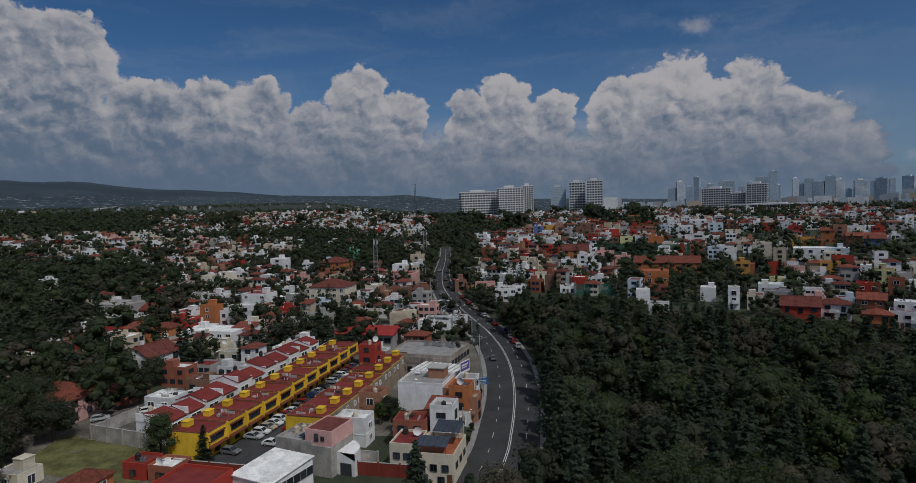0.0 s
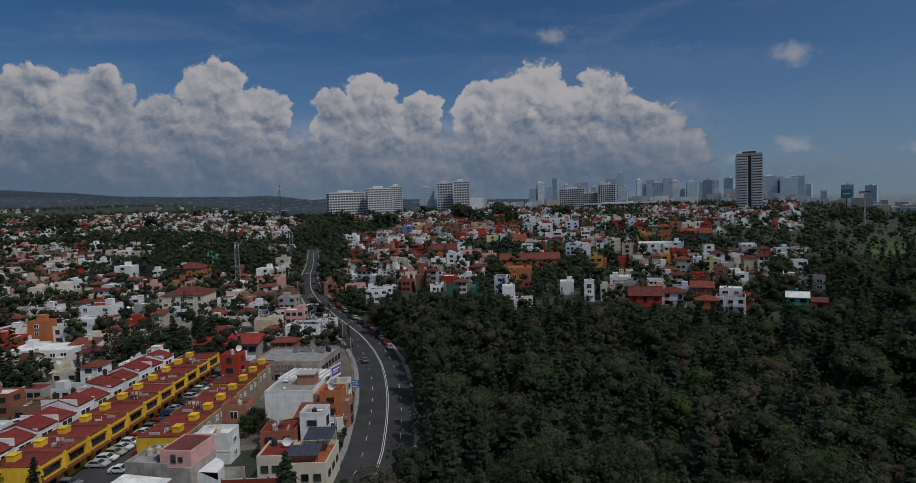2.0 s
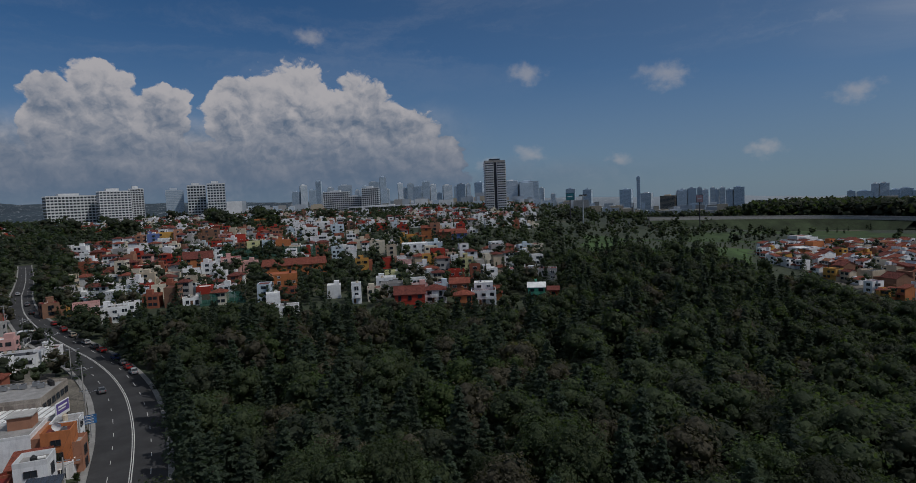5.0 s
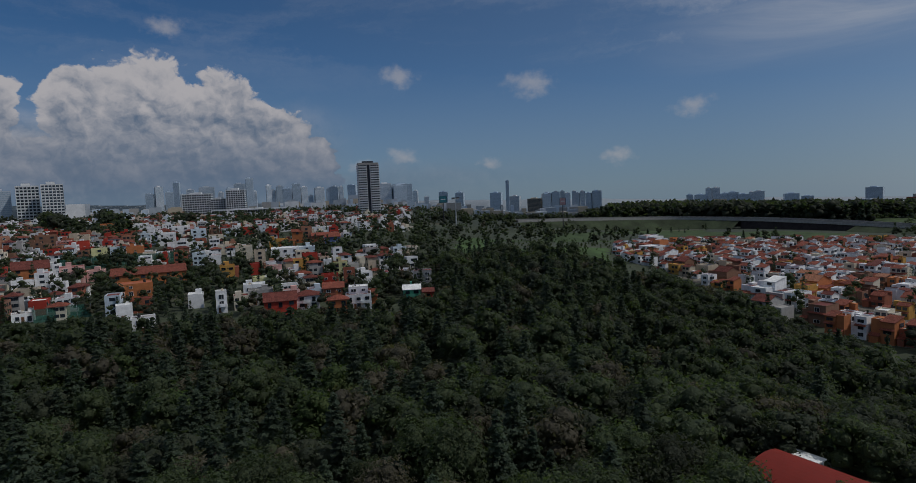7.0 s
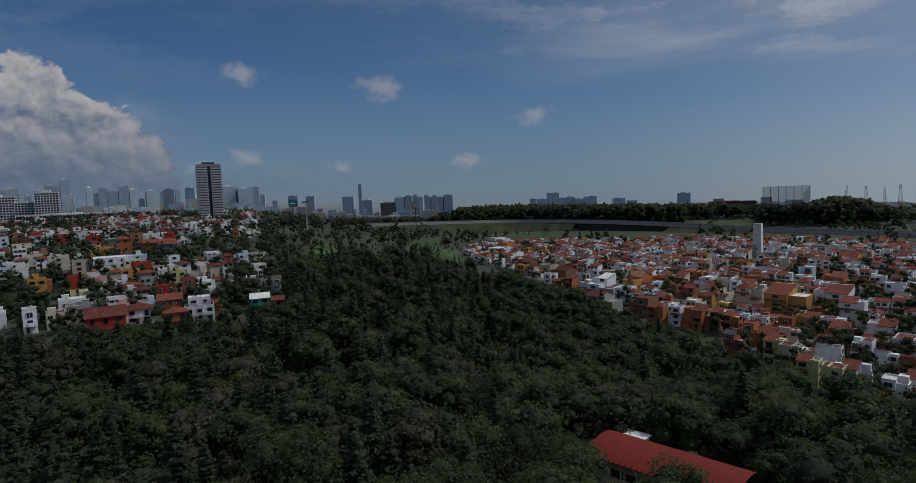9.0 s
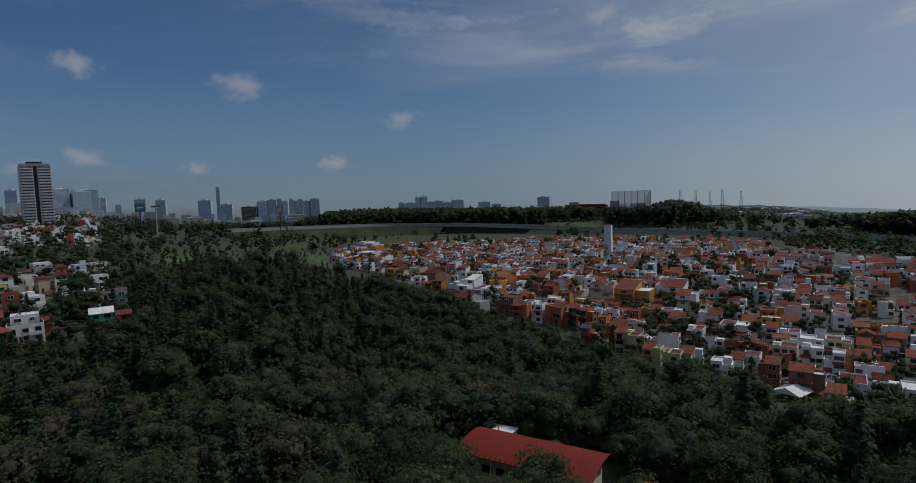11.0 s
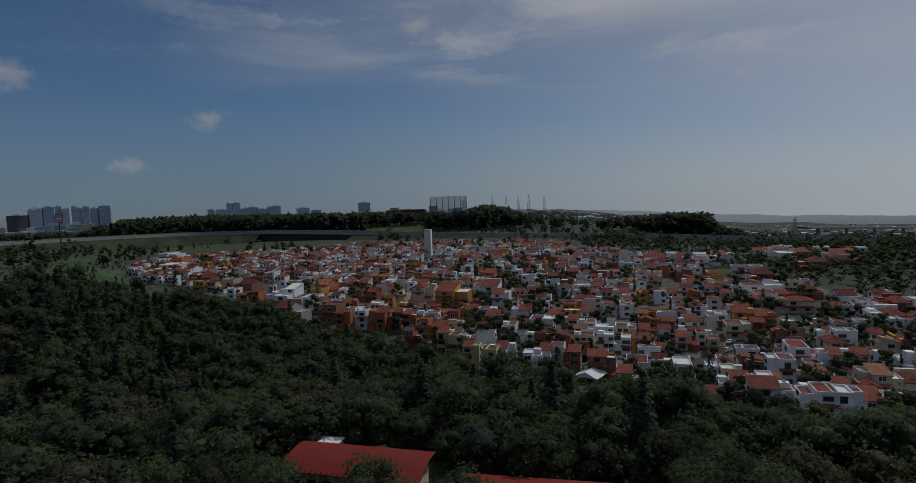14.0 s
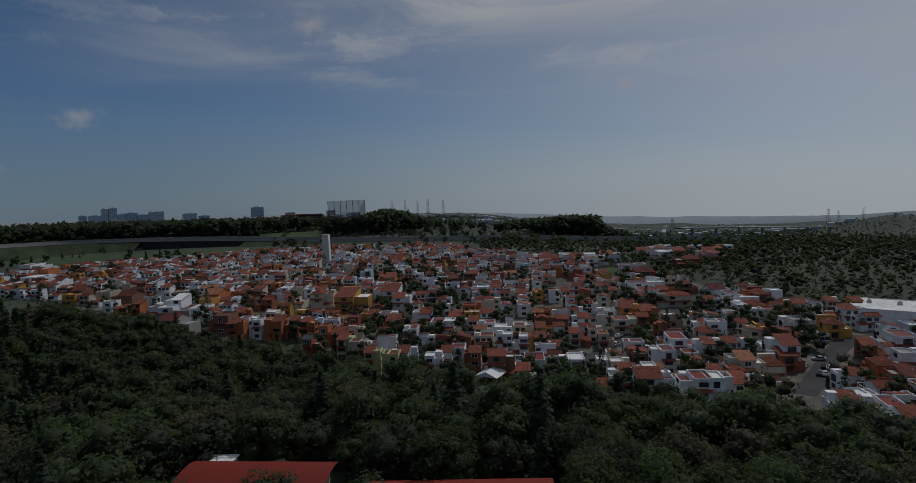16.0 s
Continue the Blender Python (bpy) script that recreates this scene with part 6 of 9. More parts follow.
# ---------------------------------------------------------------- the wood, from the avenue round to the estate
rng = random.Random(11)
LEFT_MIX = ["ash"] * 3 + ["oak"] + ["elm"] * 3 + ["pepper_tree"] * 4 + ["poplar"] + ["cedar"] * 7 + ["fir"] * 4
MIX = ["ash"] * 4 + ["oak"] * 4 + ["elm"] * 3 + ["pepper_tree"] * 2 + ["poplar"] + ["cedar"] * 5 + ["fir"] * 3
RIGHT_MIX = ["ash"] * 5 + ["oak"] * 6 + ["elm"] * 3 + ["pepper_tree"] + ["cedar"]
wood_places = []
for i in range(-20, 132):
    for j in range(-46, 120):
        x, y = (i + rng.uniform(-0.4, 0.4)) * 6.1, (j + rng.uniform(-0.4, 0.4)) * 6.1
        d, a = math.hypot(x, y), math.degrees(math.atan2(x, y))
        beside = 40 < a < 46.5 and 262 < d < 480          # the wood runs on beside the town
        if not (-12 < a < 152) or d < 48 or d > front(a) - (10 if a < 46 else 11 if a > 62 else 0) and not beside or not is_free(x, y, 2.2):
            continue
        road_x = np.interp(y, AVENUE[:, 1], AVENUE[:, 0])
        if y > 20 and x < road_x + 7.6:
            continue
        kind = rng.choice(RIGHT_MIX if a > 66 else LEFT_MIX if a < 44 else MIX)
        edge_k = min(1.0, max(0.38, 0.34 + (front(a) - d) / 100)) if a < 62 else min(1.0, (0.36 if a < 108 else 0.42) + (front(a) - d) / 75)
        if beside:
            edge_k = 0.75
        wood_places.append((d, x, y, kind, rng.uniform(0.62, 1.25) * edge_k, rng.randrange(3)))
wood_places.sort()
for d, x, y, kind, s, var in wood_places[:225]:
    tree(x, y, kind, s, var, "trees of the wood")
near_wood = [p[1:] for p in wood_places[225:] if p[0] < 165]
mid = [p[1:] for p in wood_places[225:] if 165 <= p[0] < 330]
deep = [p[1:] for p in wood_places[225:] if p[0] >= 330]
woods("near_wood", near_wood, 900, 0.34, "dense mixed wood of dark broadleaf trees and cedars", 11)
woods("wood", mid, 360, 0.52, "dense mixed wood of dark broadleaf trees and firs")
woods("far_scrub", [(x, y, ("ash", "poplar", "poplar", "poplar")[i % 4], s * (0.24 if i % 6 else 0.55), v) for i, (x, y, k, s, v) in enumerate(deep) if i % 2 or x < y], 150, 0.75, "rough green scrub and low trees in the valley", 6)
# trees between the houses
town = []
for k in range(33000):
    a = rng.uniform(-62, 152) if k % 2 else rng.uniform(-58, -8)
    d = 120 * (1000 / 120) ** (rng.random() ** 0.7)
    if k % 30 == 0:
        a, d = rng.uniform(-3.2, 1.6), rng.uniform(300, 600)
    x, y = d * math.sin(radians(a)), d * math.cos(radians(a))
    if (-30 < a < 3.5 and d < 200) or (-39 < a < 0 and d < 168) or front(a) > d and a > 4 or (60 < a and d > back(a)):
        continue
    wooded = noise.noise((x * 0.011, y * 0.011, 4.2)) * 0.5 + 0.5 < ((0.66 if d > 600 else 0.38 if d > 380 else 0.50) if a < -28 else 0.36 if a < 0 else 0.44)
    if not is_free(x, y, 1.3) or (not wooded and rng.random() < (0.6 if a < -28 else 0.62 if a < -5 else 0.15 if a < 44 else 0.7)):
        continue
    take(x, y, 1.6 if a < 44 else 2.2)
    town.append((d, x, y, rng.choice(["ash", "oak", "oak", "elm", "fir", "cypress", "cedar", "pepper_tree"] if not wooded else ["ash", "oak", "oak", "elm", "fir"]), rng.uniform(0.5, 0.95) * (1.35 if k % 2 == 0 and 0 < a < 44 or a < -25 else 1.0), rng.randrange(3)))
town.sort()
for d, x, y, kind, s, var in town[:80]:
    tree(x, y, kind, s, var, "trees between the houses")
woods("town_trees", [p[1:] for p in town[80:] if p[0] < 420], 96, 0.64, "dark garden trees scattered between the houses", 5)
woods("grove_trees", [p[1:] for p in town[80:] if p[0] >= 420], 24, 1.0, "dark groves of trees between distant houses", 3)
# rows of tall trees on the skyline and behind the motorway: how high their tops stand against the sky, by azimuth
TOP_AZ = [-34, -24, -13, -4, 0, 6.5, 8, 12, 17, 23, 31, 38, 44, 47, 50, 57, 63, 67, 76, 83, 88, 91, 93.5, 94.7, 97, 100, 105, 109.5, 114.7, 116, 118]
TOP_EL = [0.5, 0.5, 0.5, 0.5, 0.3, -0.2, 0.7, 0.65, 0.3, -0.4, -1.2, -1.5, -1.4, -1.2, -1.7, -1.9, -1.2, -1.15, -1.5, -1.6, -1.75, -1.95, -1.7, -1.3, -1.75, -2.6, -3.1, -2.75, -2.6, -3.7, -4.2]
belt, tall = [], []
for k in range(5200):
    a = rng.uniform(-34, 118) if k < 3000 else rng.uniform(60, 117)
    d = rng.uniform(560, 1000) if a < 44 else rng.uniform(630, 870)
    x, y = d * math.sin(radians(a)), d * math.cos(radians(a))
    if 44 <= a < 118 and abs(d - np.interp(a, [44, 55, 62, 69, 76, 84, 95, 106, 118], [700, 690, 650, 632, 605, 548, 502, 468, 490])) < 30 or 82.8 < a < 89 and d < 745 or 56 < a < 66 and d < 700 or 46 < a < 62 and k % 3:
        continue
    if a < 44 and (noise.noise((a * 0.5, d * 0.004, 9.0)) < 0.12 or a < 0 and k % 3) or 98 < a < 109 and noise.noise((a * 0.9, d * 0.02, 4.0)) < 0.05 or not is_free(*away(x, y), 1.5):
        continue
    x, y = away(x, y)
    d = math.hypot(x, y)
    top_el = np.interp(a, TOP_AZ, TOP_EL) + 0.22 * noise.noise((a * 1.3, d * 0.01, 2.0)) - 0.55 * rng.random() ** 1.6
    h = 50 + d * math.tan(radians(top_el)) - gz(x, y)
    if h < 5:
        continue
    kind = rng.choice(("oak", "oak", "elm", "cedar", "fir", "ash"))
    take(x, y, 1.4)
    tall.append((x, y, kind, min(h, (28 if a > 44 else 13) + 5 * rng.random()) / TREE_KINDS[kind][1], rng.randrange(5)))
for k in range(9000):
    a = rng.uniform(-62, 112)
    d = 560 * (2600 / 560) ** rng.random()
    x, y = d * math.sin(radians(a)), d * math.cos(radians(a))
    if 44 < a and d < 870 or d > 1000 and a > 0 and rng.random() < 0.4:
        continue
    if noise.noise((x * 0.004, y * 0.004, 9.0)) < (-0.25 if a < 0 else -0.1):
        continue
    if d < 1000 and not is_free(x, y, 1.5):
        continue
    belt.append((x, y, rng.choice(["ash", "oak", "oak", "elm", "fir"]), rng.uniform(0.6, 1.3) * (0.7 if a < 44 else 0.8), rng.randrange(3)))
for k in range(900):             # trees of the park in front of the motorway
    a = rng.uniform(47, 112)
    d = rng.uniform(430, 600)
    x, y = d * math.sin(radians(a)), d * math.cos(radians(a))
    if d < np.interp(a, BACK_AZ, BACK_D) + 12 and a > 63 or noise.noise((x * 0.02, y * 0.02, 6.0)) < 0.06 or not is_free(*away(x, y), 2.0):
        continue
    if abs(d - np.interp(a, [44, 55, 62, 69, 76, 84, 95, 106, 118], [700, 690, 650, 632, 605, 548, 502, 468, 490])) < 16:
        continue
    if 73 < a < 83 and d > 480:
        continue
    x, y = away(x, y)
    take(x, y, 2.0)
    tall.append((x, y, rng.choice(("oak", "ash", "elm", "fir")), rng.uniform(0.35, 0.8), rng.randrange(5)))
woods("tall_trees", tall, 46, 1.2, "ragged rows of tall dark trees along the skyline", 6)
# the wooded valley below the estate: thickets, open grass between them, a wooded hill on its far side
valley, thicket = [], []
for k in range(26000):
    a = rng.uniform(99, 147)
    d = 235 * (1500 / 235) ** rng.random()
    x, y = d * math.sin(radians(a)), d * math.cos(radians(a))
    if d < np.interp(a, BACK_AZ, BACK_D) + 8 or d < 420 and a < 104 or not is_free(*away(x, y), 2.5):
        continue
    hill = math.exp(-((a - 139) / 6.0) ** 2 - ((d - 1080) / 220) ** 2) > 0.3
    open_land = noise.noise((x * 0.009, y * 0.009, 3.0)) < np.interp(a, [99, 112, 120, 126], [0.08, 0.08, -0.12, -0.4])
    if open_land and not hill and not (a > 120 and d < 460) and rng.random() < 0.93:
        continue
    x, y = away(x, y)
    take(x, y, 1.7 if d < 520 else 2.2)
    (valley if d < 520 else thicket).append((x, y, rng.choice(["ash", "oak", "elm"]), rng.uniform(0.22, 0.40 if k % 3 else 0.9) * (0.8 if hill else 1.0), rng.randrange(3)))
woods("far_woods", belt, 14, 1.6, "dark belts of trees far off towards the skyline", 2)
woods("valley_trees", valley, 46, 1.0, "dark trees and thickets in the valley below the estate", 4)
woods("valley_thicket", thicket, 26, 1.2, "dark thickets on the far side of the valley", 2)

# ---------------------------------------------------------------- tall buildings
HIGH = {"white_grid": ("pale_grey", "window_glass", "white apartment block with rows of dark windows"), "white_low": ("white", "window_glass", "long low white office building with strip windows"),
        "cream": ("cream", "window_glass", "cream apartment block with dark windows"), "dark": ("dark", "blue_glass", "glass office tower, lightened to grey for haze"),
        "glass": ("haze_blue", "blue_glass", "glass tower on the skyline, coloured blue-grey for haze"), "pale": ("haze_pale", "blue_glass", "tower on the skyline, coloured pale grey for haze"), "brick": ("beige", "window_glass", "low beige office block"), "red_brick": ("terracotta", "window_glass", "long low red-brown building behind trees")}
# distance haze is put into these lightened cladding and glass colours
CLAD = {"dark": paint("cladding_haze_grey", (0.40, 0.44, 0.49), 0.45, 0.1, 0.1, 0.05), "haze_blue": paint("cladding_haze_blue_grey", (0.50, 0.58, 0.67), 0.5, 0.1, 0.1, 0.05),
        "haze_pale": paint("cladding_haze_pale_grey", (0.70, 0.71, 0.73), 0.6, 0.1, 0.1, 0.05)}
BLUE_GLASS = paint("haze_blue_curtain_glass", (0.36, 0.44, 0.52), 0.25, 0.12, 0.15, 0.0, 0.1, metal=0.25)


def highrise(x, y, turn, w, d, base, h, floors, style):
    """A tall block: a clad body, floor by floor rows of glazing set into it with piers between, and a plant room on the roof."""
    clad, gl, words = HIGH[style]
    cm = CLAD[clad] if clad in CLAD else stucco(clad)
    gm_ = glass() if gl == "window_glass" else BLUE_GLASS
    r = random.Random(int(abs(x) + abs(y)))
    ho = thing("apartment_block" if "apartment" in words else "office_tower", pose(x, y, base, 0, 0, turn), words, "building", "skyline" if math.hypot(x, y) > 1500 else "")
    X, Y = w / 2, d / 2
    body = Shape().box(-X, -Y, -8, X, Y, h, cm)
    fh = h / floors
    bays = max(2, int(w / (3.6 if h < 60 else 5.0)))
    if style in ("white_grid", "cream", "white_low"):
        pier = Shape().box(-0.22, -0.5, 0, 0.22, 0, h, cm).mesh("pier")
        for b in range(bays + 1):
            part("pier", pier, ho, at=pose(-X + w * b / bays, -Y, 0))
    part("body", body, ho)
    part("roof_block", Shape().box(-X * 0.5, -Y * 0.5, h, X * 0.3, Y * 0.6, h + min(5.0, h * 0.09), cm).box(-X, -Y, h, X, -Y + 0.4, h + 0.9, cm).box(-X, Y - 0.4, h, X, Y, h + 0.9, cm), ho)
    row = Shape()
    k = 0.60 if style in ("white_grid", "cream") else 0.72
    if style in ("white_grid", "cream"):
        for b in range(bays):
            u0, u1 = -X + w * (b + 0.14) / bays, -X + w * (b + 0.86) / bays
            row.box(u0, -Y - 0.03, 0.8, u1, -Y + 0.1, 0.8 + fh * k, gm_, True)
    else:
        row.box(-X + 0.5, -Y - 0.05, 0.6, X - 0.5, -Y + 0.1, 0.6 + fh * k, gm_, True)
    for sgn in (-1, 1):
        row.box(sgn * X - 0.05, -Y + 0.8, 0.8, sgn * X + 0.05, Y - 0.8, 0.8 + fh * k, gm_, True)
    allrows = Shape()
    for f in range(floors):
        for p, k in zip(row.f, row.mi):
            allrows.face([(row.v[i][0], row.v[i][1], row.v[i][2] + f * fh) for i in p], row.mats[k])
    tagged(part("glazing", allrows, ho), "rows of windows floor by floor", kind="stuff")
    if style == "glass" and r.random() < 0.3:
        part("antenna", Shape().rod((0, 0, h), (0, 0, h + h * 0.15), 0.5, METAL), ho)
    return ho


def tower_with_balconies(x, y, turn, w, d, base, h, floors):
    """The lone tall apartment tower: two wings of white balconies with a dark recess between them."""
    ho = thing("apartment_tower", pose(x, y, base, 0, 0, turn), "tall lone apartment tower with white balconies and a dark recess", "building")
    dk, wm, gm_ = paint("tower_glazing_dark", (0.04, 0.045, 0.055), 0.4), paint("tower_panel", (0.50, 0.51, 0.53), 0.7, 0.1, 0.2), glass()
    rail = paint("tower_balcony", (0.60, 0.61, 0.62), 0.6, 0.08, 0.3)
    X, Y = w / 2, d / 2
    part("core", Shape().box(-X + 1.2, -Y + 1.4, -8, X - 1.2, Y - 1.4, h, dk), ho, "dark glazed core")
    part("roof_block", Shape().box(-X + 0.6, -Y + 0.6, h, X - 0.6, Y - 0.6, h + 2.4, paint("tower_cap", (0.30, 0.29, 0.28), 0.7)).box(-X * 0.5, -3, h + 2.4, X * 0.5, 3, h + 4.6, dk), ho)
    fh = h / floors
    for x0, x1 in ((-X, -1.7), (1.5, X)):
        part("wing", Shape().box(x0, -Y + 1.0, -8, x1, Y, h, wm), ho, "pale panelled wing")
        bal = Shape().box(x0 + 1.2, -Y - 0.2, 0, x1 - 0.6, -Y + 1.05, 0.95, rail, True).mesh("balcony")
        pane = (x1 - x0 - 1.4) / 4
        win = Shape().box(-pane * 0.45, -Y + 0.93, 1.35, pane * 0.42, -Y + 1.2, fh - 0.45, gm_, True).mesh("window")
        side = Shape().box(x0 - 0.06 if x0 < 0 else x1 - 0.2, -Y + 3.0, 1.1, x0 + 0.2 if x0 < 0 else x1 + 0.06, Y - 1.5, fh - 0.5, gm_, True).mesh("window")
        for f in range(floors):
            for b in range(4):
                part("window", win, ho, at=pose(x0 + 0.9 + pane * (b + 0.5), 0, f * fh))
            part("window", side, ho, at=pose(0, 0, f * fh))
            part("balcony", bal, ho, at=pose(0, 0, f * fh))


def lattice_mast(x, y, h, base, top, label, name="lattice_mast", m=None):
    """A slender steel mast: four legs, cross braces and small aerials near the top."""
    ho = thing(name, pose(x, y, gz(x, y)), label, "mast")
    m = m or METAL
    n = max(6, int(h / 3.0))
    legs, brace = [Shape() for _ in range(4)], Shape()
    for i in range(n):
        z0, z1 = h * i / n, h * (i + 1) / n
        a0, a1 = base + (top - base) * i / n, base + (top - base) * (i + 1) / n
        for leg, (sx, sy) in zip(legs, ((-1, -1), (1, -1), (1, 1), (-1, 1))):
            leg.rod((sx * a0, sy * a0, z0), (sx * a1, sy * a1, z1), max(0.09, h * 0.0035), m, 4)
        for (p, r_) in (((-1, -1), (1, -1)), ((1, -1), (1, 1)), ((1, 1), (-1, 1)), ((-1, 1), (-1, -1))):
            brace.rod((p[0] * a0, p[1] * a0, z0), (r_[0] * a1, r_[1] * a1, z1), max(0.05, h * 0.002), m, 3)
            brace.rod((p[0] * a1, p[1] * a1, z1), (r_[0] * a1, r_[1] * a1, z1), max(0.05, h * 0.002), m, 3)
    for leg in legs:
        part("leg", leg, ho)
    part("bracing", brace, ho)
    for k in range(3):
        a = k * 2.1
        part("aerial", Shape().box(top * 1.5 * math.cos(a) - 0.15, top * 1.5 * math.sin(a) - 0.15, h * 0.88, top * 1.5 * math.cos(a) + 0.15, top * 1.5 * math.sin(a) + 0.15, h * 0.96, WHITE_PAINT, True), ho)
    part("tip", Shape().rod((0, 0, h), (0, 0, h * 1.06), 0.06, m), ho)
    return ho


tower_with_balconies(442.5, 543.0, -34, 25.0, 17.0, 31.0, 60.5, 22)
highrise(31, 839, 10, 52.8, 21.1, 34.2, 39.0, 11, "white_grid")
highrise(74, 817, 7, 33.5, 16.8, 34.1, 42.9, 14, "white_grid")
highrise(119, 993, 3, 18.9, 9.5, 35.0, 50.8, 15, "white_grid")
highrise(213, 1232, -10, 31.2, 18.7, 34.0, 56.1, 17, "dark")
highrise(247, 1205, -12, 31.9, 19.1, 34.1, 63.6, 12, "white_grid")
highrise(274, 1168, -13, 31.1, 18.7, 34.2, 64.5, 13, "white_grid")
highrise(429, 969, -34, 44.4, 17.8, 34.8, 37.0, 10, "white_grid")
highrise(454, 947, -36, 23.0, 11.5, 34.8, 28.1, 8, "white_grid")
highrise(474, 926, -37, 29.0, 14.5, 34.8, 41.3, 12, "white_grid")
highrise(456, 845, -36, 110.1, 33.0, 22.6, 22.0, 4, "white_low")
highrise(634, 899, -35, 12.1, 7.2, 20.0, 17.3, 5, "cream")
highrise(646, 891, -36, 13.2, 7.9, 19.4, 20.5, 6, "cream")
highrise(695, 916, -37, 33.2, 19.9, 19.3, 19.1, 6, "dark")
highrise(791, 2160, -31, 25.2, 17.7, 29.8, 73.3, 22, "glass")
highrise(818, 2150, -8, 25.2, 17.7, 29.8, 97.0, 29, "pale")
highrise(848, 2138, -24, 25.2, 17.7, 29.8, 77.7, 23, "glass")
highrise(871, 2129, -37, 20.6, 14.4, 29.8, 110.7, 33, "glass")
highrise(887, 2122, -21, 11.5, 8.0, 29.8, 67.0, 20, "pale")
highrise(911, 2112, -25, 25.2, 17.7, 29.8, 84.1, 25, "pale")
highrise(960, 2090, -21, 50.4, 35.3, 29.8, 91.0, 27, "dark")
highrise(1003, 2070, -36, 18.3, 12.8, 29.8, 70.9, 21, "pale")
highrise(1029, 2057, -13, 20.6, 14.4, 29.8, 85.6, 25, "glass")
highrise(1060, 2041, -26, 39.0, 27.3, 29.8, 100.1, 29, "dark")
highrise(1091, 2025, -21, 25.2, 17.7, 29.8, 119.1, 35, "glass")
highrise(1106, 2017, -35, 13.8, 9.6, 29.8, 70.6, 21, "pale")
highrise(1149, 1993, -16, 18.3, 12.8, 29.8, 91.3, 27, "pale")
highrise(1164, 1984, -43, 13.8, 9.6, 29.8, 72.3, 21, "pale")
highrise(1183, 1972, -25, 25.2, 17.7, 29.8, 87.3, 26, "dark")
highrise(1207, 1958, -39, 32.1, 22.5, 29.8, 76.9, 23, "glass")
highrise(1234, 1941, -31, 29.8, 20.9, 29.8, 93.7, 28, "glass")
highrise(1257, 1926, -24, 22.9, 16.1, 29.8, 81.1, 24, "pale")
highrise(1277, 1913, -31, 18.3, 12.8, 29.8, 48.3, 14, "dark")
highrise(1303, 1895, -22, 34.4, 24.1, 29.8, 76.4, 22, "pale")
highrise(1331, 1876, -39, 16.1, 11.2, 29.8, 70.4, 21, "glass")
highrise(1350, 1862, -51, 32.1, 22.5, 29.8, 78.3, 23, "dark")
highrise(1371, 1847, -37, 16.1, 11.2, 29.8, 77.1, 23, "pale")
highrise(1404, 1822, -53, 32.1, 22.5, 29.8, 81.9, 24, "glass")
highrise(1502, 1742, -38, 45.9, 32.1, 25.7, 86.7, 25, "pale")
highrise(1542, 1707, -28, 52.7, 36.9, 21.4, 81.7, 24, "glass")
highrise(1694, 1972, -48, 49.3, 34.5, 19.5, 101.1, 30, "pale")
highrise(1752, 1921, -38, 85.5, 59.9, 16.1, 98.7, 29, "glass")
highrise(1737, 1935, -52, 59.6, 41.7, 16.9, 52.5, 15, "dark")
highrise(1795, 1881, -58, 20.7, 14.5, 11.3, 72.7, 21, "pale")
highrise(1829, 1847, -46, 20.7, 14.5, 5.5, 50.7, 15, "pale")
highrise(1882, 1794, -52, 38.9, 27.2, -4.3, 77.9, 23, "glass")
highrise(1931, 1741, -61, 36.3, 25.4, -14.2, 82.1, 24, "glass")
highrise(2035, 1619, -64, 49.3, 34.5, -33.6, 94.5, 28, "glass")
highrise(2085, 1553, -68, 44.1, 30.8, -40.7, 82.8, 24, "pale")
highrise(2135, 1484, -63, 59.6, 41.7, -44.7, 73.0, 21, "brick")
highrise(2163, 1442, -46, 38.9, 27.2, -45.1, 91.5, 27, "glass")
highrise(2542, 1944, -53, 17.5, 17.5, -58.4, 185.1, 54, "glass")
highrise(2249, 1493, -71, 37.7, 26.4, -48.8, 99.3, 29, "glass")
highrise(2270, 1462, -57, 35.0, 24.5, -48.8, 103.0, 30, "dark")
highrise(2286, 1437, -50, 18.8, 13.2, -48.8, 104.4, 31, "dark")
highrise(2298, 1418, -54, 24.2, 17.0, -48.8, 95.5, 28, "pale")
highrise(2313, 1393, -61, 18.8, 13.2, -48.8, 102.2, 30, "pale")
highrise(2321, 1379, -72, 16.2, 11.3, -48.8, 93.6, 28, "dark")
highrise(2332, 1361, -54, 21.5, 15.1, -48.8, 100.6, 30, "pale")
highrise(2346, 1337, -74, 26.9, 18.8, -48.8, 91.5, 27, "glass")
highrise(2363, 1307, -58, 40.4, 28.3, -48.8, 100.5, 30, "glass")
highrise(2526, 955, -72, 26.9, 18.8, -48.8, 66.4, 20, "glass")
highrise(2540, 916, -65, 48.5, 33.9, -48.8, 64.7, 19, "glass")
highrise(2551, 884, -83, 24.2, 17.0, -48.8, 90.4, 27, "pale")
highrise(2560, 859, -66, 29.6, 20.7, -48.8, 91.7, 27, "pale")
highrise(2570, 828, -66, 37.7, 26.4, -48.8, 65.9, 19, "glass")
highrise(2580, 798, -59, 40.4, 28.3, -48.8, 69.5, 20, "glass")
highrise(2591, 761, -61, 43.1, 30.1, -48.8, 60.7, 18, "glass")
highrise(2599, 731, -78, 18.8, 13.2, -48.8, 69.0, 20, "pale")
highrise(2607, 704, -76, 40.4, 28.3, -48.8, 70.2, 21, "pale")
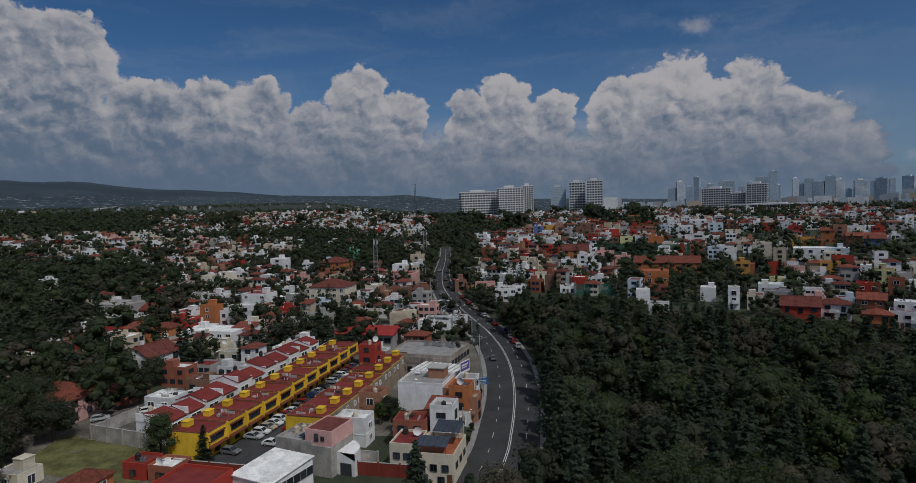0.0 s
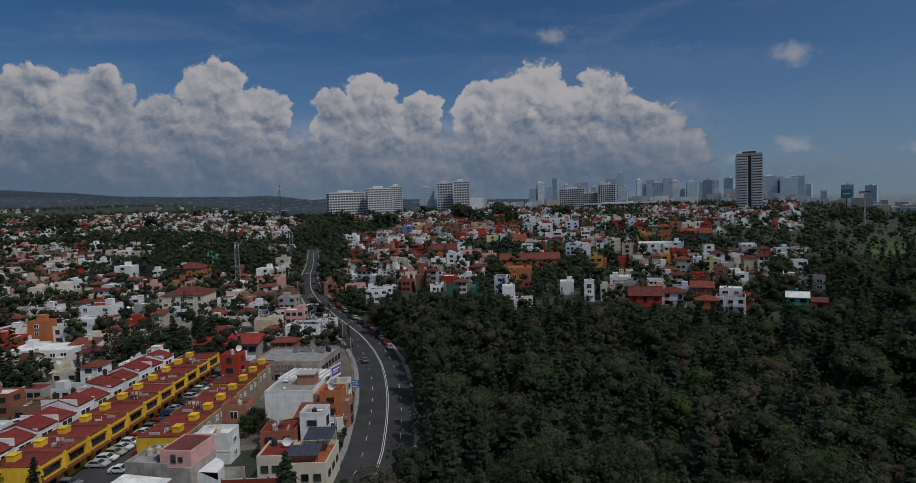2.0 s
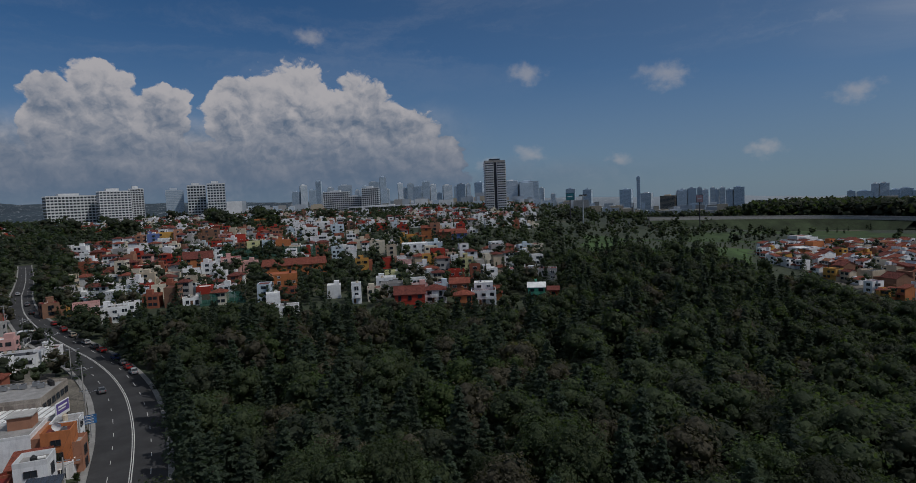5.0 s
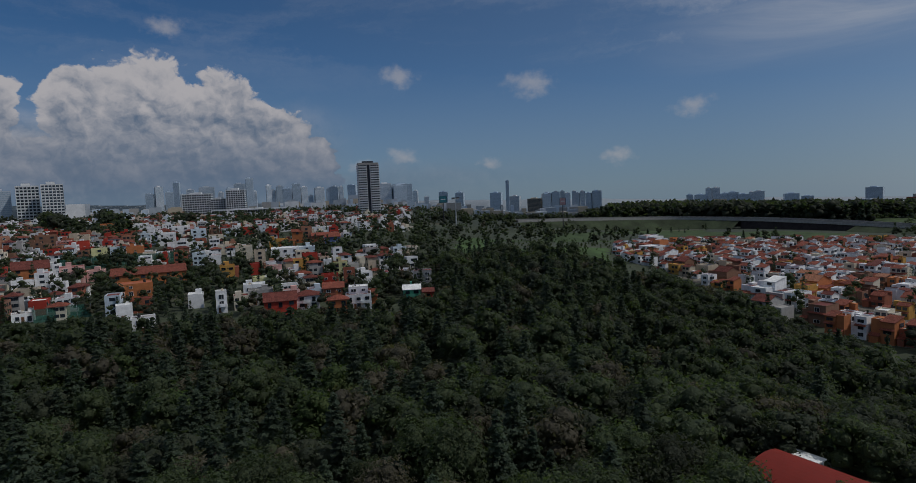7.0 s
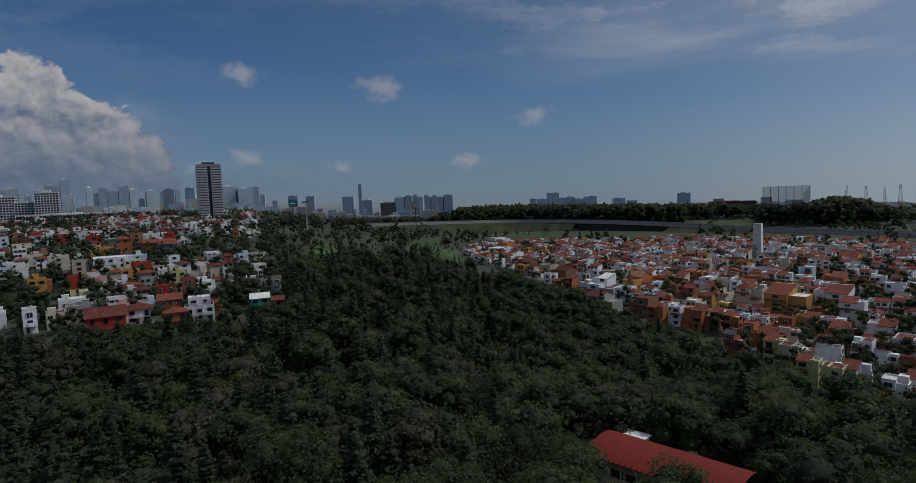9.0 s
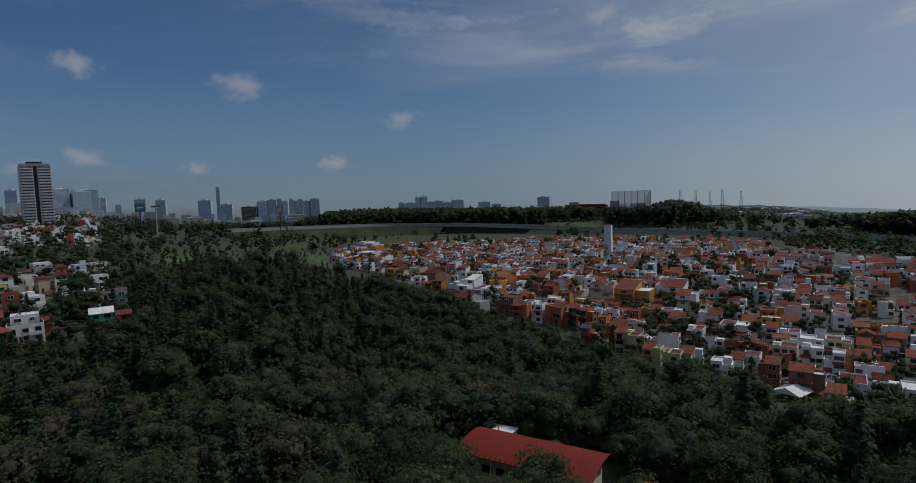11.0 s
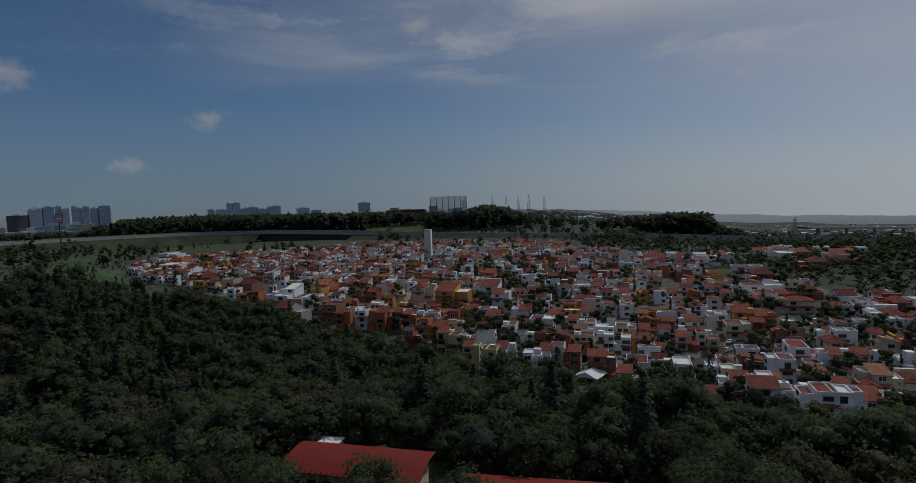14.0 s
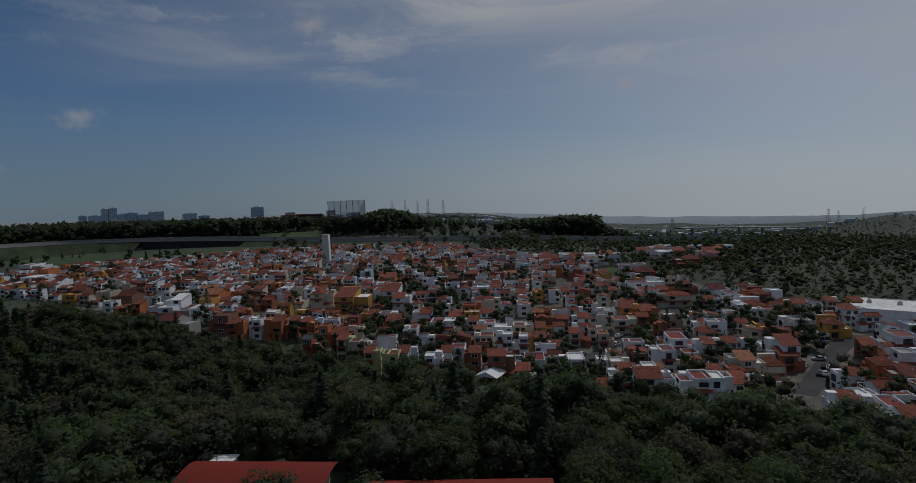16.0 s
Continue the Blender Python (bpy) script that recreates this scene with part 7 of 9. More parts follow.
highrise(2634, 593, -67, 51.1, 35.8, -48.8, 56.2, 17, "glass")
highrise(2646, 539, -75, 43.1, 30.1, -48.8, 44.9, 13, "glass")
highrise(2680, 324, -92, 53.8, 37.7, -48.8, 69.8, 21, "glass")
lattice_mast(-58, 820, 50, 1.4, 0.9, "tall grey steel telephone mast among trees", m=DARK_METAL)
lattice_mast(-46.8, 330, 22, 1.3, 0.8, "grey steel telephone mast beside houses")
lattice_mast(-21.0, 372, 21, 1.2, 0.8, "grey steel telephone mast by the avenue")
for a, d, h in ((122.0, 560, 22), (134.2, 1080, 30), (134.9, 1110, 24), (136.6, 1100, 20), (95.5, 1500, 45), (96.8, 1600, 45), (99.0, 1700, 50), (100.5, 1700, 45), (98.0, 1750, 45)):
    h = h * 1.28
    lattice_mast(*away(d * math.sin(radians(a)), d * math.cos(radians(a))), h, h * 0.09, h * 0.03, "steel power-line tower on open ground", name="power_tower", m=DARK_METAL)
# hills at the edge of sight, with haze painted into a faintly glowing colour
RIDGE_AZ = [-75, -50, -37.4, -32, -27.8, -20.8, -17.2, -10.2, -5.2, -1.2, 20, 45, 68, 78, 105, 118, 128, 136, 140, 150, 165]
RIDGE_EL = [3.4, 3.3, 3.25, 3.1, 2.55, 2.2, 1.8, 1.55, 1.55, 1.1, 0.4, -0.2, -1.0, -1.2, -2.1, -2.9, -3.1, -3.1, -2.8, -2.6, -2.6]
hz = bpy.data.materials.new("haze_painted_hills")
hz.use_nodes = True
N = Net(hz.node_tree)
pos = N.n.new("ShaderNodeTexCoord").outputs["Object"]
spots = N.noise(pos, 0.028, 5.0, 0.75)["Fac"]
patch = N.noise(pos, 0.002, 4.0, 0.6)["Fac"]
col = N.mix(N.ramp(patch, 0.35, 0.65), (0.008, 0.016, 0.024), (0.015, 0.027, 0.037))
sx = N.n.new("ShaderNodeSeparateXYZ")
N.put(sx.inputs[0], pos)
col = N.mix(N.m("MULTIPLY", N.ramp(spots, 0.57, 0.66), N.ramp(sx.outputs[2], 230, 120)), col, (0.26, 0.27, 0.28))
# haze to the east is mixed into the colour as paler grey-blue
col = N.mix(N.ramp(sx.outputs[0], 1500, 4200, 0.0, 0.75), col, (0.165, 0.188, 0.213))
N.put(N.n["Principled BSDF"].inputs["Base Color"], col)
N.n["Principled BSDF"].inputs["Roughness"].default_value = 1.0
# the hills glow a little to imitate bright hazy air
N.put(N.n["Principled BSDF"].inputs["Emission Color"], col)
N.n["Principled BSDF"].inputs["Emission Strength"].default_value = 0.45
rv, rq = [], []
RD = 4700
for i, a in enumerate(np.arange(-75, 165.1, 0.4)):
    e = np.interp(a, RIDGE_AZ, RIDGE_EL) + 0.10 * noise.noise((a * 0.35, 0, 0)) + 0.04 * noise.noise((a * 1.9, 3, 0))
    for k, (dd, zz) in enumerate(((RD, 50 + RD * math.tan(radians(e))), (RD * 0.80, 50 + RD * 0.8 * math.tan(radians(e - 0.9))), (RD * 0.62, 50 + RD * 0.62 * math.tan(radians(e - 2.2))), (RD * 0.5, -320))):
        rv.append((dd * math.sin(radians(a)), dd * math.cos(radians(a)), zz + 14 * noise.noise((a * 0.8, k * 5.0, 1)) * (k in (1, 2))))
    if i:
        for k in range(3):
            rq.append(((i - 1) * 4 + k, i * 4 + k, i * 4 + k + 1, (i - 1) * 4 + k + 1))
tagged(new("backdrop_hills", raw_mesh("backdrop_hills", rv, rq, [hz])), "blue-green hills and far city at the horizon, with painted haze", "hills", kind="structure")

# the far city: low blocks without number, haze put into their pale colours
rng = random.Random(33)
dc = Shape()
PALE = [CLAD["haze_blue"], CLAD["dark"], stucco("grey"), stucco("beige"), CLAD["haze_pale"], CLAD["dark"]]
for k in range(2600):
    a = rng.uniform(14, 152) if k < 2200 else rng.uniform(-50, -4)
    d = rng.uniform(1300, 3600) if a < 100 else rng.uniform(1000, 4000)
    x, y = d * math.sin(radians(a)), d * math.cos(radians(a))
    if a < 0 and noise.noise((x * 0.003, y * 0.003, 2.0)) < 0.02 or a > 105 and noise.noise((x * 0.003, y * 0.003, 5.0)) < 0.0:
        continue
    w, h = (rng.uniform(5, 10), rng.choice((2, 3, 3))) if a < 0 else (rng.uniform(10, 34), rng.choice((6, 8, 10, 14, 20)) * (1.5 if rng.random() < 0.12 else 1)) if a < 95 else (rng.uniform(7, 18), rng.choice((4, 5, 6, 8)))
    z = gz(x, y) + 2
    c, s_ = math.cos(-radians(a)), math.sin(-radians(a))
    lo = [(x + u * c - v * s_, y + u * s_ + v * c) for u, v in ((-w / 2, -6), (w / 2, -6), (w / 2, 6), (-w / 2, 6))]
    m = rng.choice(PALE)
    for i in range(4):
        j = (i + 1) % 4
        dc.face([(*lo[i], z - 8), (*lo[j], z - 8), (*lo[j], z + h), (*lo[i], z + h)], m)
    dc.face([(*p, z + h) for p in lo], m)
tagged(new("distant_city", dc.mesh("distant_city")), "countless low buildings of the far city in haze-paled colours", "buildings", kind="stuff")

# ---------------------------------------------------------------- sheds in the wood
def long_shed(x, y, turn, L, D, H, n):
    """A long low school hall under a curved red sheet roof that stands on white posts."""
    ho = thing("hall", pose(x, y, gz(x, y), 0, 0, turn), "long low hall under a curved red sheet-metal roof", "building", "halls in the wood")
    rm, wm = paint("red_sheet", (0.185, 0.022, 0.015), 0.75, 0.08, 0.25, 0.1, 0.25), stucco("cream")
    part("wall", Shape().box(-L / 2 + 1.2, -D / 2 + 1.6, -1, L / 2 - 1.2, D / 2 - 0.8, H, wm), ho, "pale wall under the eaves")
    sr = Shape()
    steps = 10

    def at(k, dz=0.0):
        t = k / steps
        return -D / 2 - 0.3 + (D + 0.6) * t, H + 0.1 + 1.9 * math.sin(math.pi * (0.06 + 0.62 * t)) + dz

    sheets = int(L / 1.0)
    for i in range(sheets):
        x0, x1 = -L / 2 + L * i / sheets, -L / 2 + L * (i + 1) / sheets
        for k in range(steps):
            (y0, z0), (y1, z1) = at(k), at(k + 1)
            sr.face([(x0, y0, z0), (x1, y0, z0), (x1, y1, z1), (x0, y1, z1)], rm)
            sr.face([(x0, y0, z0 - 0.1), (x0, y1, z1 - 0.1), (x1, y1, z1 - 0.1), (x1, y0, z0 - 0.1)], rm)
            sr.box(x0 - 0.03, y0, z0 - 0.02, x0 + 0.03, y1, max(z0, z1) + 0.015, rm) if k == 0 else None
    y0, z0 = at(0)
    sr.face([(-L / 2, y0, z0 - 0.1), (L / 2, y0, z0 - 0.1), (L / 2, y0, z0), (-L / 2, y0, z0)], rm)
    part("roof", sr, ho, "curved red sheet-metal roof")
    for i in range(n):
        u = -L / 2 + 1.2 + (L - 2.4) * i / (n - 1)
        part("post", Shape().box(u - 0.08, -D / 2 + 0.3, -1, u + 0.08, -D / 2 + 0.46, H + 0.1, WHITE_PAINT), ho)
        part("bracket", Shape().rod((u, -D / 2 + 0.4, H - 0.7), (u, -D / 2 - 0.5, H + 0.3), 0.06, WHITE_PAINT), ho, "white slanting bracket")
    for i in range(n - 1):
        u = -L / 2 + 1.2 + (L - 2.4) * (i + 0.5) / (n - 1)
        window(ho, "dark", pose(u, -D / 2 + 1.6, 1.4) @ Matrix.Diagonal(((L - 2.4) / (n - 1) - 0.7, 1.6, 1.3, 1)))
    return ho


long_shed(96.4, 15.1, -107.6, 25.2, 8.4, 4.35, 9)
long_shed(80.8, -15.6, -104.5, 28.0, 8.4, 4.35, 9)
so = thing("shed", pose(106.9, 21.8, gz(107, 21), 0, 0, -108), "small white flat-roofed shed behind the hall", "shed")
part("wall", Shape().box(-2.3, -1.0, -1, 2.3, 1.0, 5.0, stucco("white")), so)
part("roof", Shape().box(-2.6, -1.3, 5.0, 2.6, 1.3, 5.2, roofing("white_flat"), True), so, "white sheet roof")

# marquee on the lawn
mx, my = away(146.5, -38.0)
mo = thing("marquee", pose(mx, my, gz(mx, my), 0, 0, -40), "white party tent with a pitched canopy on a lawn", "tent")
cloth = paint("tent_cloth", (0.78, 0.79, 0.80), 0.8, 0.04, 0.5, 0.1, 0.08)
sh = Shape()
for y0, z0, y1, z1 in ((-4, 2.5, 0, 4.2), (0, 4.2, 4, 2.5)):
    sh.face([(-4, y0, z0), (4, y0, z0), (4, y1, z1), (-4, y1, z1)], cloth)
    sh.face([(-4, y0, z0 - 0.05), (-4, y1, z1 - 0.05), (4, y1, z1 - 0.05), (4, y0, z0 - 0.05)], cloth)
for xx in (-4, 4):
    sh.face([(xx, -4, 2.5), (xx, 4, 2.5), (xx, 0, 4.2)], cloth)
part("canopy", sh, mo)
for sx in (-3.9, 3.9):
    for sy in (-3.9, 3.9):
        part("post", Shape().box(sx - 0.06, sy - 0.06, -0.5, sx + 0.06, sy + 0.06, 2.5, METAL), mo)

# monolith in the estate: a white water tower
tx, ty = away(349, 5.7)
wt = thing("water_tower", pose(tx, ty, gz(tx, ty), 0, 0, -103), "tall plain white concrete water tower above the roofs", "tower")
part("shaft", Shape().box(-2.4, -2.4, -2, 2.4, 2.4, 22.0, paint("pale_concrete", (0.50, 0.50, 0.50), 0.9, 0.12, 0.2)), wt)
# white plate puts the sunlit side's brightness into the paint
part("face", Shape().box(2.4, -2.2, 0, 2.65, 2.2, 22.3, WHITE_PAINT, True), wt, "plate painted white for the sunlit side")
part("cap", Shape().box(-2.5, -2.5, 22.0, 2.5, 2.5, 22.5, CONCRETE, True), wt)

# the high net of a driving range
net_m = bpy.data.materials.new("fine_netting")
net_m.use_nodes = True
N = Net(net_m.node_tree)
N.n["Principled BSDF"].inputs["Base Color"].default_value = (0.05, 0.06, 0.07, 1)
N.n["Principled BSDF"].inputs["Alpha"].default_value = 0.42
a0, a1, nd = 89.45, 92.95, 819.0
P0, P1 = [Vector((nd * math.sin(radians(a)), nd * math.cos(radians(a)), 0)) for a in (a0, a1)]
no = thing("driving_range_net", Matrix.Translation((P0.x, P0.y, gz(P0.x, P0.y))), "tall dark net on steel posts above trees", "net fence")
top = 50 - nd * math.tan(radians(0.33)) - gz(P0.x, P0.y)
dv = P1 - P0
sn = Shape()
sn.face([(0, 0, 0), tuple(dv), (dv.x, dv.y, top), (0, 0, top)], net_m)
depth = Vector((20, 6, 0))
sn.face([tuple(dv), tuple(dv + depth), (dv.x + depth.x, dv.y + depth.y, top * 0.8), (dv.x, dv.y, top)], net_m)
part("netting", sn, no, "fine dark netting")
for i in range(7):
    p = dv * (i / 6)
    part("post", Shape().rod((p.x, p.y, -1), (p.x, p.y, top), 0.32, DARK_METAL, 6), no)
for z in (top, top * 0.66):
    part("cable", Shape().rod((0, 0, z), (dv.x, dv.y, z), 0.12, DARK_METAL, 4), no)

# ---------------------------------------------------------------- the motorway behind the estate
HIGHWAY = smooth_line([away(*p) for p in ((560, 420), (585, 330), (592, 230), (585, 145), (545, 55), (500, -46), (450, -130), (430, -230), (440, -330))], 8.0)


def deck(line, half, zs, thick, m):
    t = np.gradient(line, axis=0)
    t /= np.linalg.norm(t, axis=1)[:, None]
    nrm = np.stack([t[:, 1], -t[:, 0]], 1)
    s = Shape()
    a, b = line - nrm * half, line + nrm * half
    for k in range(len(line) - 1):
        p = [(*a[k], zs[k]), (*b[k], zs[k]), (*b[k + 1], zs[k + 1]), (*a[k + 1], zs[k + 1])]
        lo = [(q_[0], q_[1], q_[2] - thick) for q_ in p]
        s.face(p, m)
        s.face(lo[::-1], m)
        s.face([p[0], p[3], lo[3], lo[0]][::-1], m)
        s.face([p[1], p[2], lo[2], lo[1]], m)
    return s


hzs = np.array([50 - math.hypot(*p) * math.tan(radians(np.interp(math.degrees(math.atan2(*p)), [55, 67.4, 75.2, 80.9, 88.9, 97, 106, 118], [2.5, 2.68, 2.97, 3.3, 3.9, 4.25, 4.5, 4.9]))) for p in HIGHWAY])
vo = tagged(new("road_viaduct"), "grey concrete motorway on a dark retaining wall", "motorway", kind="structure")
part("deck", deck(HIGHWAY, 11, hzs, 2.6, CONCRETE), vo)
part("carriageway", deck(HIGHWAY, 10, hzs + 0.06, 0.05, ASPHALT), vo)
t = np.gradient(HIGHWAY, axis=0)
t /= np.linalg.norm(t, axis=1)[:, None]
nrm = np.stack([t[:, 1], -t[:, 0]], 1)
for off in (-10.6, 0.0, 10.6):
    part("barrier", deck(HIGHWAY + nrm * off, 0.25, hzs + 0.95, 0.95, KERB), vo)
walled = [k for k, p in enumerate(HIGHWAY) if 73.5 < math.degrees(math.atan2(*p)) < 82.5]
part("retaining_wall", deck((HIGHWAY + nrm * 9.0)[walled], 0.5, hzs[walled] - 1.3, 14, paint("dark_stone_wall", (0.055, 0.045, 0.045), 0.95, 0.25, 0.15, 0.4)), vo)
bank = Shape()
foot = HIGHWAY + nrm * 30
for k in range(len(HIGHWAY) - 1):
    if k in walled and k + 1 in walled:
        continue
    e0, e1 = HIGHWAY[k] + nrm[k] * 11.2, HIGHWAY[k + 1] + nrm[k + 1] * 11.2
    bank.face([(*foot[k], gz(*foot[k]) - 0.5), (*e0, hzs[k] - 2.4), (*e1, hzs[k + 1] - 2.4), (*foot[k + 1], gz(*foot[k + 1]) - 0.5)], paint("verge_grass", (0.032, 0.044, 0.022), 0.95, 0.45, 0.05, 0.5, 0.6))
part("embankment", bank, vo, "grassy embankment below the motorway")
highrise(1300 * math.sin(radians(87.0)), 1300 * math.cos(radians(87.0)), -87, 86, 18, gz(1298, 68), 50 - 1300 * math.tan(radians(1.5)) - gz(1298, 68), 5, "red_brick")

# ---------------------------------------------------------------- billboards on tall posts beyond the valley
def billboard(az_, dist, top_el, w, h, ph, colour, label):
    x, y = dist * math.sin(radians(az_)), dist * math.cos(radians(az_))
    z = gz(x, y)
    zt = 50 + dist * math.tan(radians(top_el)) - z
    bo = thing("billboard", pose(x, y, z, 0, 0, -az_), label, "billboard")
    part("post", Shape().rod((0, 0, -1), (0, 0, zt - h), 0.55, DARK_METAL, 8), bo)
    part("panel", Shape().box(-w / 2, -0.4, zt - h, w / 2, 0.4, zt, DARK_METAL, True), bo)
    part("poster", Shape().box(-w / 2 + 0.4, -0.46, zt - h + 0.4, w / 2 - 0.4, -0.4, zt - 0.4, paint("poster_" + colour, {"teal": (0.06, 0.24, 0.28), "white": (0.62, 0.62, 0.62), "pink": (0.50, 0.30, 0.30)}[colour], 0.5), True), bo)
    part("bar", Shape().box(-w * 0.3, -0.52, zt - h * 0.55, w * 0.3, -0.46, zt - h * 0.42, WHITE_PAINT, True), bo)


billboard(46.3, 640, 0.15, 8.5, 7.5, 10, "teal", "dark billboard with a teal poster on a tall post")
billboard(57.85, 700, -0.5, 7, 8.5, 10, "pink", "pale billboard on a tall post")
billboard(52.0, 760, -1.0, 3.5, 6, 10, "white", "narrow white billboard on a post")
lp = thing("lamp_mast", pose(560 * math.sin(radians(47.5)), 560 * math.cos(radians(47.5)), gz(413, 378)), "tall grey mast with floodlights in the valley", "lamp post")
part("pole", Shape().tube(0, 0, -1, 50 - 560 * math.tan(radians(0.1)) - gz(413, 378), 0.7, 0.45, METAL, 8), lp)
ht = 50 - 560 * math.tan(radians(0.1)) - gz(413, 378)
part("lamp_bar", Shape().box(-5, -0.3, ht - 1.2, 5, 0.3, ht - 0.4, METAL, True), lp)
for u in (-4.2, -1.5, 1.5, 4.2):
    part("floodlight", Shape().box(u - 0.7, -0.9, ht - 0.4, u + 0.7, 0.3, ht + 0.6, DARK_METAL, True), lp)

# ---------------------------------------------------------------- cars
TYRE = paint("tyre_rubber", (0.02, 0.02, 0.02), 0.9)
CAR_GLASS = glass("car_glass", (0.015, 0.018, 0.022))
CAR_PAINTS = {"white": (0.70, 0.70, 0.69), "silver": (0.42, 0.43, 0.44), "grey": (0.14, 0.145, 0.15), "black": (0.018, 0.018, 0.02), "red": (0.30, 0.02, 0.02), "blue": (0.03, 0.06, 0.16), "beige": (0.38, 0.33, 0.25)}
LAMP_WHITE = paint("headlamp", (0.65, 0.65, 0.62), 0.2)
LAMP_RED = paint("tail_lamp", (0.30, 0.01, 0.01), 0.3)


@functools.lru_cache(None)
def car_meshes(colour, kind):
    m = paint("car_paint_" + colour, CAR_PAINTS[colour], 0.28, 0.04, 1.0, 0.0, 0.08)
    tall = {"saloon": 0.0, "hatch": 0.05, "suv": 0.28}[kind]
    rear = {"saloon": (-2.15, 0.98), "hatch": (-1.95, 0.92), "suv": (-2.15, 1.02)}[kind]
    lower = [(2.15, 0.38), (2.2, 0.62), (2.05, 0.80 + tall * 0.3), (1.0, 0.93 + tall * 0.4), (-1.2, 0.97 + tall * 0.4), (rear[0], 0.95 + tall * 0.4), (rear[0] - 0.08, 0.6), (rear[0], 0.36)]
    b = Shape()
    W_ = 0.88
    for k in range(len(lower)):
        p, r = lower[k], lower[(k + 1) % len(lower)]
        b.face([(p[0], -W_, p[1]), (r[0], -W_, r[1]), (r[0], W_, r[1]), (p[0], W_, p[1])][::-1], m)
    for sgn in (-1, 1):
        pts = [(x, sgn * W_, z) for x, z in lower]
        b.face(pts if sgn < 0 else pts[::-1], m)
    zt = 1.42 + tall
    x0, x1, x2, x3 = (1.0, 0.25, -0.95, -1.75) if kind == "saloon" else (1.05, 0.35, -1.45, -1.95)
    zb = 0.94 + tall * 0.4
    g = Shape()
    for sgn in (-1, 1):
        q = [(x0, sgn * 0.84, zb), (x1, sgn * 0.70, zt - 0.03), (x2, sgn * 0.70, zt - 0.03), (x3, sgn * 0.84, zb)]
        g.face(q if sgn > 0 else q[::-1], CAR_GLASS)
    g.face([(x0, -0.84, zb), (x0, 0.84, zb), (x1, 0.70, zt - 0.03), (x1, -0.70, zt - 0.03)], CAR_GLASS)
    g.face([(x3, 0.84, zb), (x3, -0.84, zb), (x2, -0.70, zt - 0.03), (x2, 0.70, zt - 0.03)], CAR_GLASS)
    r = Shape().box(x2 - 0.03, -0.71, zt - 0.03, x1 + 0.03, 0.71, zt + 0.02, m, True)
    for sgn in (-1, 1):
        r.rod((x0, sgn * 0.85, zb), (x1, sgn * 0.71, zt - 0.02), 0.045, m, 4).rod((x3, sgn * 0.85, zb), (x2, sgn * 0.71, zt - 0.02), 0.06, m, 4)
    w = Shape()
    n = 12
    for ring in ((0.32, 0.1, TYRE), (0.19, 0.105, METAL)):
        for sgn in (-1, 1):
            pts = [(ring[0] * math.cos(2 * math.pi * i / n), sgn * ring[1], ring[0] * math.sin(2 * math.pi * i / n)) for i in range(n)]
            w.face(pts if sgn < 0 else pts[::-1], ring[2])
    for i in range(n):
        a, c = 2 * math.pi * i / n, 2 * math.pi * (i + 1) / n
        w.face([(0.32 * math.cos(a), -0.1, 0.32 * math.sin(a)), (0.32 * math.cos(c), -0.1, 0.32 * math.sin(c)), (0.32 * math.cos(c), 0.1, 0.32 * math.sin(c)), (0.32 * math.cos(a), 0.1, 0.32 * math.sin(a))][::-1], TYRE)
    lamp = Shape().box(-0.03, -0.2, -0.07, 0.03, 0.2, 0.07, LAMP_WHITE, True).mesh("headlamp")
    tail = Shape().box(-0.03, -0.15, -0.1, 0.03, 0.15, 0.1, LAMP_RED, True).mesh("tail_lamp")
    return b.mesh("body"), g.mesh("glasshouse"), r.mesh("roof"), w.mesh("wheel"), lamp, tail, rear[0]


def car(x, y, heading, colour, kind="saloon", group="", lift=0.1):
    """heading: degrees clockwise from +y."""
    co = thing("car", pose(x, y, gz(x, y) + lift, 0, 0, 90 - heading), f"{colour} parked {'estate car' if kind == 'hatch' else 'off-roader' if kind == 'suv' else 'saloon car'} with dark windows" if group else f"{colour} car on the asphalt avenue", "car", group)
    b, g, r, w, lamp, tail, rx = car_meshes(colour, kind)
    part("body", b, co)
    part("glasshouse", g, co)
    part("roof", r, co)
    for wx in (1.35, -1.35):
        for wy in (-0.80, 0.80):
            part("wheel", w, co, at=pose(wx, wy, 0.32))
    for wy in (-0.6, 0.6):
        part("headlamp", lamp, co, at=pose(2.16, wy, 0.68))
        part("tail_lamp", tail, co, at=pose(rx - 0.05, wy, 0.75))
    return co


rng = random.Random(21)
TINTS = ["white", "silver", "silver", "grey", "grey", "black", "white", "red", "blue", "beige"]
# the car park between the yellow rows
uc, us = math.cos(radians(75)), math.sin(radians(75))
sheet("car_park", lambda x, y: abs((x + 37.4) * us - (y - 152) * uc) < 5.4 and abs((x + 37.4) * uc + (y - 152) * us) < 38, -62, -12, 108, 196, 1.0, 0.13, ASPHALT, "grey asphalt car park with grass-block bays", "car park")
for i in range(24):
    u = -33 + i * 2.75
    if rng.random() < 0.80:
        car(-41.0 + u * uc * 1.0 + 0.4, 152.6 + u * us, 105 + rng.uniform(-6, 6), rng.choice(TINTS), rng.choice(("saloon", "hatch", "suv")), "cars in the car park", 0.14)
    if rng.random() < 0.22:
        car(-34.4 + u * uc, 151.0 + u * us, 105 + rng.uniform(-6, 6), rng.choice(TINTS), rng.choice(("saloon", "hatch")), "cars in the car park", 0.14)
